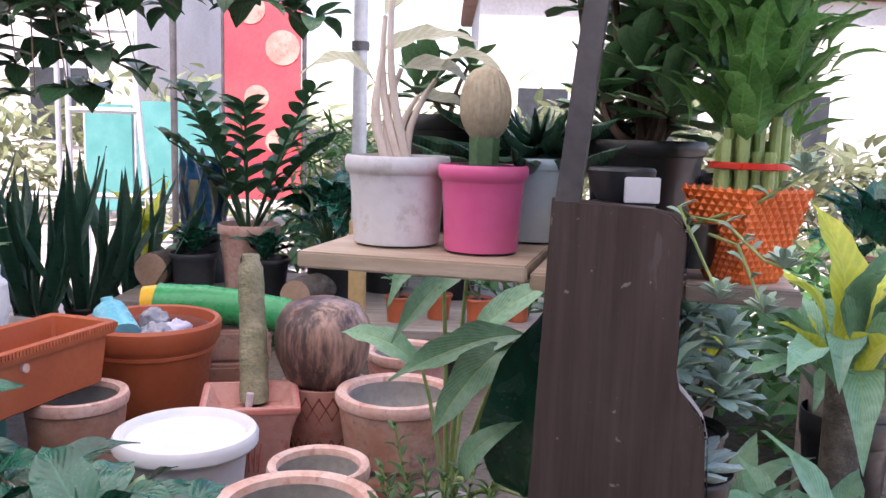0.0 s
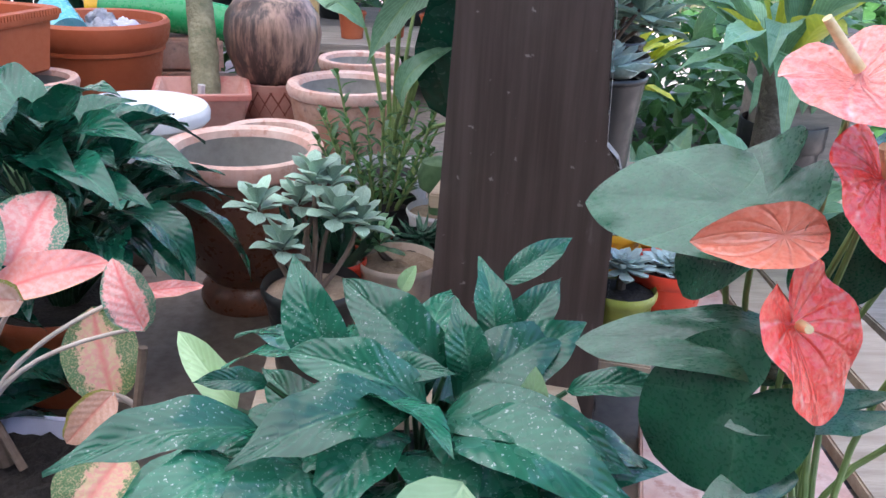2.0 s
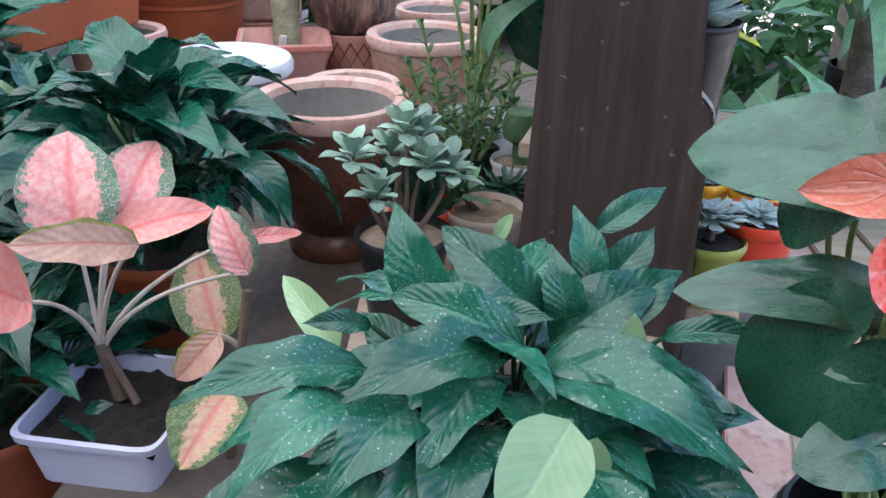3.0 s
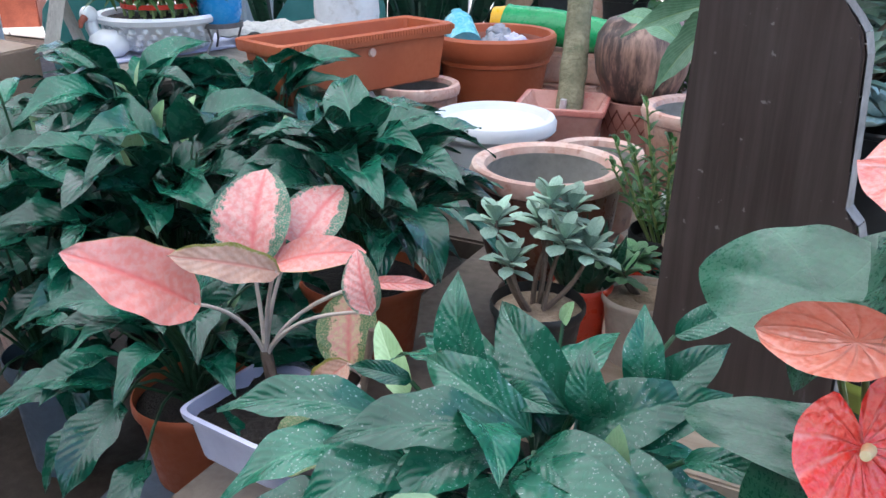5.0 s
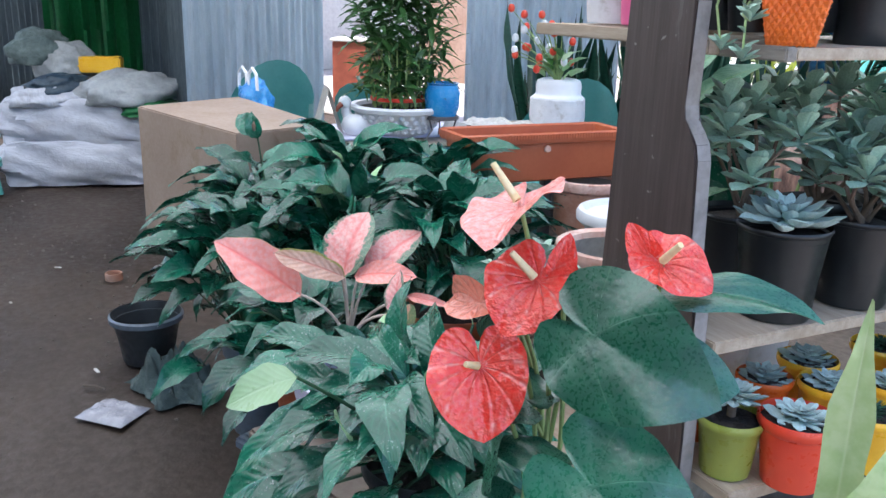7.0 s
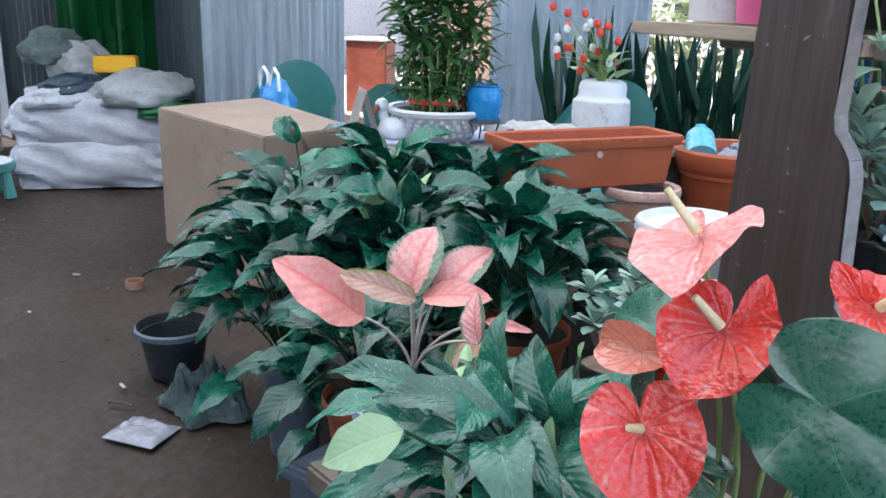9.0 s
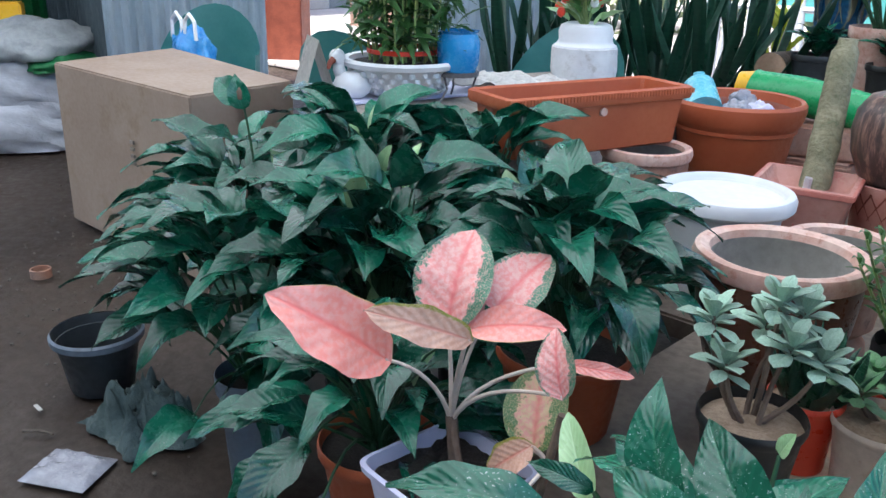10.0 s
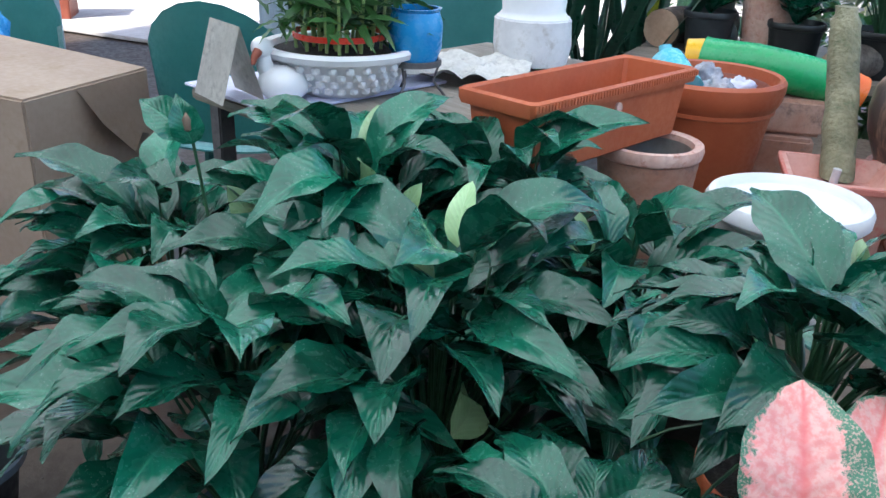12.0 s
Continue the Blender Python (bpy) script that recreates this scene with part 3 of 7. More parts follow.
LS = {  # shared leaf shapes
    "spath": leaf_set("leaf", "spath", 10, outline="blade", width=0.42, bend=0.16, fold=0.3, wave=0.035, nl=14, nw=8, curl=0.2, droop=0.3),
    "dusty": leaf_set("leaf", "spathdust", 8, outline="blade", width=0.42, bend=0.15, fold=0.3, wave=0.03, nl=16, nw=8, curl=0.35, droop=0.25),
    "spathnew": leaf_set("young_leaf", "spathnew", 3, outline="oval", width=0.46, bend=0.12, fold=0.12, wave=0.025),
    "anth": [heart_mesh("leaf", M["anthleaf"], 0.22, 0.16, 0.03, i, 9, 60) for i in range(3)],
    "snake": leaf_set("leaf", "snake", 3, outline="strap", width=0.1, bend=0.03, fold=0.3, wave=0.01),
    "shrub": leaf_set("leaf", "shrub", 3, outline="lance", width=0.42, bend=0.12, fold=0.15, nl=5, nw=2),
    "darkshrub": leaf_set("leaf", "darkshrub", 3, outline="oval", width=0.5, bend=0.1, fold=0.15, nl=5, nw=2),
    "lime": leaf_set("leaf", "limeleaf", 3, outline="lance", width=0.32, bend=0.2, fold=0.2, wave=0.03),
    "pale": leaf_set("leaf", "paleleaf", 3, outline="oval", width=0.5, bend=0.2, fold=0.1, wave=0.04),
    "drac": leaf_set("leaf", "drac", 3, outline="lance", width=0.3, bend=0.2, fold=0.15, wave=0.03),
    "succ": leaf_set("leaf", "succ", 3, outline="spoon", width=0.54, bend=0.08, fold=0.1, thick=0.06, nl=7, nw=4),
    "jade": leaf_set("leaf", "jade", 3, outline="spoon", width=0.55, bend=0.06, fold=0.05, thick=0.05, nl=7, nw=4),
    "rosette": leaf_set("leaf", "rosette", 3, outline="spoon", width=0.4, bend=-0.1, fold=0.15, thick=0.06, nl=7, nw=4),
    "agave": leaf_set("leaf", "agave", 2, outline="spike", width=0.22, bend=-0.08, fold=0.3, thick=0.05, nl=7, nw=4),
    "grass": leaf_set("leaf", "shrub", 2, outline="strap", width=0.07, bend=0.25, fold=0.2, nl=6, nw=2),
    "bambooleaf": leaf_set("leaf", "shrub", 3, outline="lance", width=0.2, bend=0.15, fold=0.2, nl=6, nw=2),
    "bamb": leaf_set("leaf", "bamb", 3, outline="lance", width=0.36, bend=0.14, fold=0.15, nl=7, nw=4),
    "blue": leaf_set("petal", "blueleaf", 2, outline="lance", width=0.34, bend=-0.08, fold=0.25, thick=0.02, nl=8, nw=4),
}


def pot(parent, loc, rt, rb, h, material, inner=None, soil=None, lip=0.007, lip_h=0.16, fill=0.12, seg=40, feet=False, wall=0.0):
    """A tapered flower pot with a rolled rim, an inside and earth, as parts of a thing."""
    x, y, z = loc
    wall = wall or max(0.003, rt * 0.045)
    ri = rt - wall
    k = 1 - lip_h
    rk = rb + (rt - lip - rb) * k
    body = lathe([(0, 0.004), (rb * 0.9, 0.004), (rb * 0.97, 0), (rb, 0.004), (rk, h * k), (rt - 0.002, h * k + 0.003), (rt, h * k + 0.008), (rt, h - 0.004),
                  (rt - 0.002, h), (ri + 0.001, h), (ri, h - 0.004), (ri - (rt - rb) * 0.9, h * 0.12), (0, h * 0.12)], seg, loc=loc)
    ob = part("pot", body, material, parent)
    if soil:
        bm = lathe([(ri - (rt - rb) * fill * 0.8, h * (1 - fill)), (ri * 0.6, h * (1 - fill) + 0.006), (ri * 0.25, h * (1 - fill) + 0.002), (0, h * (1 - fill) + 0.009)], 24, loc=loc, wob=0.02)
        part("soil", bm, M[soil], parent)
    return ob

# ---------------- ground, roof, benches ----------------
def spaced(lo, hi, near_lo, near_hi, step, far):
    a = [near_lo + step * i for i in range(int((near_hi - near_lo) / step) + 1)]
    left, right, d = [], [], step
    x = near_lo
    while x > lo:
        d *= far
        x -= d
        left.append(x)
    d, x = step, a[-1]
    while x < hi:
        d *= far
        x += d
        right.append(x)
    return left[::-1] + a + right


bm = bmesh.new()
xs, ys = spaced(-400, 400, -5.5, 3, 0.08, 1.25), spaced(-400, 400, -1.5, 4.5, 0.08, 1.25)
rows = [[bm.verts.new((x, y, 0.012 * noise.noise((x * 1.7, y * 1.7, 0)) + 0.006 * noise.noise((x * 7, y * 7, 3)) - 0.012)) for x in xs] for y in ys]
for p, q in zip(rows, rows[1:]):
    for i in range(len(xs) - 1):
        bm.faces.new((p[i], p[i + 1], q[i + 1], q[i]))
fixed("ground", bm, M["earth"], "damp packed brown earth with scattered debris", "ground")

bm = bmesh.new()
for i in range(41):
    x0, x1 = -6.5 + i * 0.18, -6.5 + (i + 1) * 0.18
    za, zb = 2.75 + 0.012 * math.sin(i * 2.1), 2.75 + 0.012 * math.sin((i + 1) * 2.1)
    for y0, y1 in ((-5.5, -2.2), (-2.2, 1.4), (1.4, 4.3)):
        vs = [bm.verts.new(p) for p in ((x0, y0, za + 0.02 * y0), (x1, y0, zb + 0.02 * y0), (x1, y1, zb + 0.02 * y1), (x0, y1, za + 0.02 * y1))]
        bm.faces.new(vs)
bmesh.ops.remove_doubles(bm, verts=bm.verts[:], dist=0.001)
fixed("ceiling", bm, M["roof"], "milky translucent plastic roof sheeting", "roof")

bm = bmesh.new()
box(bm, (0.05, 0.985, 0.395), (0.98, 0.97, 0.05), 0, 0.006)
box(bm, (-0.28, 2.33, 0.395), (1.5, 1.7, 0.05), 0, 0.006)
bench = thing("bench", (0, 0, 0), "low brown slab bench crowded with pots", "bench")
part("top", bm, M["slab"], bench)
for x, y in ((-0.35, 0.6), (0.42, 0.6), (-0.4, 1.3), (0.42, 1.3), (-0.9, 1.65), (-0.9, 3.0), (0.35, 3.0)):
    part("block", box(bmesh.new(), (x, y, 0.185), (0.18, 0.15, 0.368), 0, 0.008), M["ash"], bench, "grey concrete block support")
board = thing("board", (0.07, 0.94, 0.42), "tan raised board under the small pots", "board")
part("top", box(bmesh.new(), (0, 0, 0.115), (0.38, 0.46, 0.024), 0, 0.003), M["plank"], board)
for x in (-0.15, 0.15):
    part("leg", box(bmesh.new(), (x, 0, 0.051), (0.04, 0.42, 0.102), 0, 0.003), M["greyplank"], board)

pal = thing("pallet", (0, 0, 0), "pale rough wooden planks laid on blocks beside the bench", "pallet", rz=0)
for i, (x, key, w) in enumerate(((0.6, "palerim", 0.085), (0.705, "plank", 0.1), (0.82, "plank", 0.11), (0.94, "greyplank", 0.1))):
    part("plank", box(bmesh.new(), (x, 1.1 + 0.03 * (i % 2), 0.405 + 0.003 * i), (w, 1.0, 0.024), -3 + i * 1.2, 0.003), M[key], pal, smooth=False)
for y in (0.75, 1.45):
    part("bearer", box(bmesh.new(), (0.77, y, 0.195), (0.46, 0.09, 0.388), 0, 0.006), M["greyplank"], pal)

for x, y, w, key in ((0.365, 0.66, 0.075, "palerim"), (0.46, 0.68, 0.1, "plank")):
    lp_ = thing("plank", (x, y, 0.424), "rough pale wooden plank lying on the bench", "plank", "planks on the bench", rz=-14)
    part("wood", box(bmesh.new(), (0, 0, 0.014), (w, 0.4, 0.026), 0, 0.003), M[key], lp_, smooth=False)

# unseen net wall added behind the walker; it closes the nursery and blocks light
bm = bmesh.new()
rows = []
for i in range(90):
    x = -6.6 + 7.5 * i / 89
    rows.append([bm.verts.new((x, -2.0 + 0.03 * math.sin(i * 0.8) + 0.02 * math.sin(i * 2.3 + k), 0.45 * k)) for k in range(7)])
for p, q in zip(rows, rows[1:]):
    for k in range(6):
        bm.faces.new((p[k], q[k], q[k + 1], p[k + 1]))
bmesh.ops.solidify(bm, geom=bm.faces[:], thickness=0.006)
fixed("wall_south", bm, M["net"], "unseen dark green net wall added to block light from behind", "wall")

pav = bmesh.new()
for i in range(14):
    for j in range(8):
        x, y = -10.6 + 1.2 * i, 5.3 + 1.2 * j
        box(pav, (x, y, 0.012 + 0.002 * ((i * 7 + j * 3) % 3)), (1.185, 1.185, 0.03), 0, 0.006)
# Slabs on the right are unseen, added to bounce sunlight into the rack.
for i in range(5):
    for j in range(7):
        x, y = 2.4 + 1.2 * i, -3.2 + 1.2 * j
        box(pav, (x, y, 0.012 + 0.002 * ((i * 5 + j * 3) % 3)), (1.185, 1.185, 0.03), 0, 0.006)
fixed("pavement", pav, M["yard"], "pale dusty concrete slabs in the sunlit yard, right part added unseen to bounce light", "pavement")

# ---------------- plant rack ----------------
RO, RA, RP = Vector((0.18, 0.79, 0)), Vector((0.25, 0.968, 0)).normalized(), Vector((0.968, -0.25, 0)).normalized()
RANG = -14.5


def rk(p, a, z):
    v = RO + RP * p + RA * a
    return (v.x, v.y, z)


rack = thing("plant_rack", rk(0, 0, 0.42), "dark-stained wooden plant rack with pale plank shelves", "plant rack", rz=RANG)
side = [(-0.113, 0), (-0.098, 0.3), (-0.088, 0.55), (-0.08, 0.799), (0.014, 0.793), (0.032, 0.789), (0.042, 0.78), (0.047, 0.766), (0.045, 0.7), (0.043, 0.64), (0.047, 0.622),
        (0.062, 0.606), (0.071, 0.594), (0.076, 0.575), (0.08, 0.5), (0.083, 0.43), (0.097, 0.416), (0.102, 0.4), (0.106, 0.2), (0.108, 0)]
bm = bmesh.new()
fr = [bm.verts.new((x, 0, z)) for x, z in side]
bk = [bm.verts.new((x, 0.024, z)) for x, z in side]
bm.faces.new(fr)
bm.faces.new(bk[::-1])
ring = []
for i in range(len(side)):
    j = (i + 1) % len(side)
    bm.faces.new((fr[j], fr[i], bk[i], bk[j]))
bmesh.ops.bevel(bm, geom=[e for e in bm.edges if len(e.link_faces) == 2 and any(len(f.verts) > 4 for f in e.link_faces)], offset=0.0025, segments=2, affect="EDGES")
part("side_panel", bm, M["panel"], rack, "dark stained side panel with a curved stepped edge", smooth=False)
# Pale strip along the panel's stepped edge paints its thin highlight.
bm = bmesh.new()
for (x0, z0), (x1, z1) in zip(side[6:], side[7:]):
    a, b = Vector((x0 + 0.001, 0.012, z0)), Vector((x1 + 0.001, 0.012, z1))
    box(bm, (a + b) / 2, (0.003, 0.019, 0.001))
    n = Vector((b.z - a.z, 0, -(b.x - a.x))).normalized() * -0.0016
    q = [bm.verts.new(v) for v in (a + n + Vector((0, -0.0105, 0)), b + n + Vector((0, -0.0105, 0)), b + n + Vector((0, 0.0105, 0)), a + n + Vector((0, 0.0105, 0)))]
    bm.faces.new(q)
part("edge_strip", bm, M["edgelight"], rack, "pale strip painted as the edge highlight", smooth=False)
part("upright", tube(bmesh.new(), [(-0.066, 0.012, 0.79), (-0.036, 0.014, 1.1), (-0.01, 0.016, 1.4)], 0.016, 0.015, 4), M["darksteel"], rack, "dull grey metal upright bar", smooth=False)
part("shelf", box(bmesh.new(), (-0.23, 0.16, 0.718), (0.25, 0.27, 0.018), 0, 0.002), M["plank"], rack)
part("shelf", box(bmesh.new(), (-0.03, 0.36, 0.711), (0.145, 0.66, 0.018), 0, 0.002), M["plank"], rack)
part("shelf", box(bmesh.new(), (0.1, 0.46, 0.709), (0.11, 0.8, 0.014), 0, 0.002), M["plank"], rack)
part("shelf_end", box(bmesh.new(), (0.103, 0.05, 0.709), (0.108, 0.018, 0.017), 0, 0.002), M["greyplank"], rack, "weathered grey end strip")
part("shelf", box(bmesh.new(), (0.0, 0.46, 0.335), (0.23, 0.86, 0.018), 0, 0.002), M["plank"], rack)
part("shelf", box(bmesh.new(), (0.06, 0.48, 0.145), (0.22, 0.9, 0.02), 0, 0.002), M["plank"], rack)
for s in (0.9,):
    part("side_panel", box(bmesh.new(), (0.0, s, 0.4), (0.2, 0.024, 0.8), 0, 0.002), M["darkwood"], rack)
part("bracket", box(bmesh.new(), (-0.2, 0.2, 0.7), (0.28, 0.03, 0.02), 0, 0.002), M["greyplank"], rack)


# ---------------- plant builders ----------------
def rnd_dir(az, el):
    return Vector((math.cos(az) * math.cos(el), math.sin(az) * math.cos(el), math.sin(el)))


def peace_lily(loc, crown, height, spread, n, seed, leaf=0.17, potmat="black", rt=0.1, ph=0.2, lean=(0, 0), label="", low=0):
    """A clump of arching leaves on thin stalks out of a pot."""
    r = random.Random(seed)
    pl = thing("peace_lily", loc, label or "lush peace lily with glossy dark green leaves in a pot", "potted plant", "peace lilies")
    pot(pl, (0, 0, 0), rt, rt * 0.75, ph, M[potmat], soil="soil")
    c = Vector((0, 0, ph * 0.9))
    for i in range(n):
        k = (i + 0.5) / n
        az = i * 2.399 + r.uniform(-0.4, 0.4)
        out = Vector((math.cos(az), math.sin(az), 0))
        reach = spread * (1 - k) ** 0.5 * r.uniform(0.6, 1.05)
        top = height * (0.45 + 0.47 * k ** 0.8) * r.uniform(0.85, 1.1)
        base = c + out * reach * 0.6 + UP * top + Vector((*lean, 0)) * top
        ln = leaf * r.uniform(0.75, 1.12)
        slope = -0.1 + 0.68 * k + r.uniform(-0.25, 0.25)
        swing = Vector((-out.y, out.x, 0)) * r.uniform(-0.85, 0.85)
        tip = base + (out + swing + UP * slope).normalized() * ln
        stalk(pl, arc(c + out * 0.015, base, 0.0, 5, out * -0.03 * r.random()), 0.0032, 0.002, "darkstalk", 5)
        young = r.random() < 0.05
        if young:
            tip = base + (out * 0.5 + UP * 0.9).normalized() * ln * 0.6
        me = r.choice(LS["spathnew" if young else "spath"])
        upv = UP * 1.1 - out * r.uniform(-0.1, 0.4) + Vector((r.uniform(-0.6, 0.6), r.uniform(-0.6, 0.6), 0))
        set_leaf(pl, me, base, tip, upv, r.uniform(0.88, 1.15), "leaf")
    for i in range(low):
        az = i * 2.399 + r.uniform(-0.3, 0.3)
        out = Vector((math.cos(az), math.sin(az), 0))
        base = c + out * (rt + r.uniform(0.01, 0.1)) + UP * r.uniform(0.0, 0.2)
        tip = base + (out + UP * r.uniform(-1.0, 0.0)).normalized() * leaf * r.uniform(0.75, 1.05)
        stalk(pl, arc(c, base, 0.05, 5), 0.003, 0.002, "darkstalk", 5)
        set_leaf(pl, r.choice(LS["spath"]), base, tip, out + UP * 0.5 + Vector((r.uniform(-0.4, 0.4), r.uniform(-0.4, 0.4), 0)), r.uniform(0.9, 1.2), "leaf")
    return pl


def rosette(parent, c, r, n, rows, key="rosette", tilt=0.5, seed=0, name="leaf"):
    q = random.Random(seed)
    c = Vector(c)
    for j in range(rows):
        for i in range(n):
            az = 6.283 * (i + 0.5 * (j % 2)) / n + q.uniform(-0.12, 0.12)
            el = 0.12 + tilt * j + q.uniform(-0.08, 0.08)
            d = rnd_dir(az, min(el, 1.4))
            ln = r * (1 - 0.2 * j) * q.uniform(0.88, 1.08)
            set_leaf(parent, q.choice(LS[key]), c + d * r * 0.06 + UP * 0.004 * j, c + d * ln, UP, 1.0, name)


def branchy(parent, base, tips, stalk_key, key, leaf, n, seed, r0=0.004, spread=0.9):
    """Woody stems that end in tufts of fleshy leaves."""
    q = random.Random(seed)
    base = Vector(base)
    for t in tips:
        t = Vector(t)
        pts = arc(base + Vector((q.uniform(-0.01, 0.01), q.uniform(-0.01, 0.01), 0)), t, 0.0, 6, Vector((q.uniform(-0.02, 0.02), q.uniform(-0.02, 0.02), 0)))
        stalk(parent, pts, r0, r0 * 0.6, stalk_key, 6, "stem")
        for i in range(n):
            k = i / n
            az = i * 2.399
            d = rnd_dir(az + q.uniform(-0.3, 0.3), spread * (k * 1.5 - 0.2))
            o = t - UP * 0.35 * leaf * (1 - k)
            set_leaf(parent, q.choice(LS[key]), o + d * leaf * 0.05, o + d * leaf * q.uniform(0.8, 1.1), UP, 1.0)


def clump(name, pts, key, size, up_bias, seed, mat_key, label, category):
    """Uncountable foliage far off: many small leaves joined in one mesh."""
    q = random.Random(seed)
    src = LS[key][0]
    co = np.array([v.co for v in src.vertices])
    uv = np.array([d.uv for d in src.uv_layers[0].data])
    fc = [tuple(p.vertices) for p in src.polygons]
    verts, faces, uvs = [], [], []
    for p in pts:
        d = rnd_dir(q.uniform(0, 6.283), q.uniform(-0.6, 0.9) + up_bias)
        z = (UP + Vector((q.uniform(-1, 1), q.uniform(-1, 1), 0)) * 0.7)
        z = (z - d * z.dot(d)).normalized()
        x = d.cross(z)
        s = size * q.uniform(0.6, 1.3)
        m = np.array((x, d, z)) * s
        o = len(verts)
        verts.extend((co @ m + np.array(p)).tolist())
        faces.extend(tuple(i + o for i in f) for f in fc)
        uvs.append(uv)
    me = bpy.data.meshes.new(name)
    me.from_pydata(verts, [], faces)
    me.uv_layers.new(name="UVMap").data.foreach_set("uv", np.concatenate(uvs).ravel())
    me.materials.append(M[mat_key])
    me.polygons.foreach_set("use_smooth", [True] * len(me.polygons))
    return tagged(new(name, me), label, category, "", "stuff")


# ---------------- peace lilies ----------------
peace_lily((-0.42, 0.97, 0.42), 0, 0.24, 0.21, 54, 3, 0.155, "terra", 0.105, 0.14, low=8, label="peace lily with wide dark leaves in a terracotta pot")
peace_lily((-0.585, 0.735, 0.272), 0, 0.17, 0.18, 30, 5, 0.14, "terra", 0.095, 0.15, label="peace lily drooping over a terracotta pot on a crate", low=18)
bud_lily = peace_lily((-1.14, 0.88, 0), 0, 0.38, 0.36, 60, 7, 0.21, "bluegrey", 0.085, 0.27, label="peace lily in a tall dusty blue-grey pot on the ground", low=6)
peace_lily((-0.9, 1.02, 0), 0, 0.44, 0.33, 76, 9, 0.2, "black", 0.11, 0.3, low=15)
peace_lily((-0.71, 1.26, 0), 0, 0.41, 0.3, 56, 11, 0.18, "black", 0.11, 0.32, low=6)
peace_lily((-1.14, 1.2, 0), 0, 0.47, 0.34, 74, 13, 0.2, "black", 0.11, 0.34)
peace_lily((-0.98, 1.4, 0), 0, 0.48, 0.3, 58, 15, 0.18, "black", 0.1, 0.32)
peace_lily((-1.5, 1.12, 0), 0, 0.38, 0.34, 58, 17, 0.205, "palerim", 0.11, 0.28, low=10, label="peace lily in a pale pot on the ground")
stalk(bud_lily, arc((-0.03, 0.04, 0.25), (-0.166, 0.12, 0.8), 0.0, 8, (-0.04, 0.05, 0)), 0.0032, 0.0024, "darkstalk", 6)
for b, t, u in (((-0.166, 0.12, 0.79), (-0.18, 0.11, 0.865), (0.7, -0.7, 0.1)), ((-0.168, 0.12, 0.8), (-0.245, 0.1, 0.852), (0.2, -0.7, 0.7))):
    set_leaf(bud_lily, LS["spath"][2], b, t, u, 1.5, "bract", "dark green bract round the fading bloom")
part("spadix", lathe([(0, 0), (0.006, 0.004), (0.007, 0.02), (0, 0.032)], 10, loc=(-0.166, 0.112, 0.81)), M["brownstalk"], bud_lily, "brown faded spadix")
ct = thing("crate", (-0.585, 0.735, 0), "blue-grey plastic crate under a terracotta pot", "crate", rz=12)
part("body", box(bmesh.new(), (0, 0, 0.136), (0.24, 0.22, 0.27), 0, 0.012, 1.04), M["bluegrey"], ct)
part("rim", box(bmesh.new(), (0, 0, 0.25), (0.262, 0.242, 0.03), 0, 0.008), M["bluegrey"], ct)

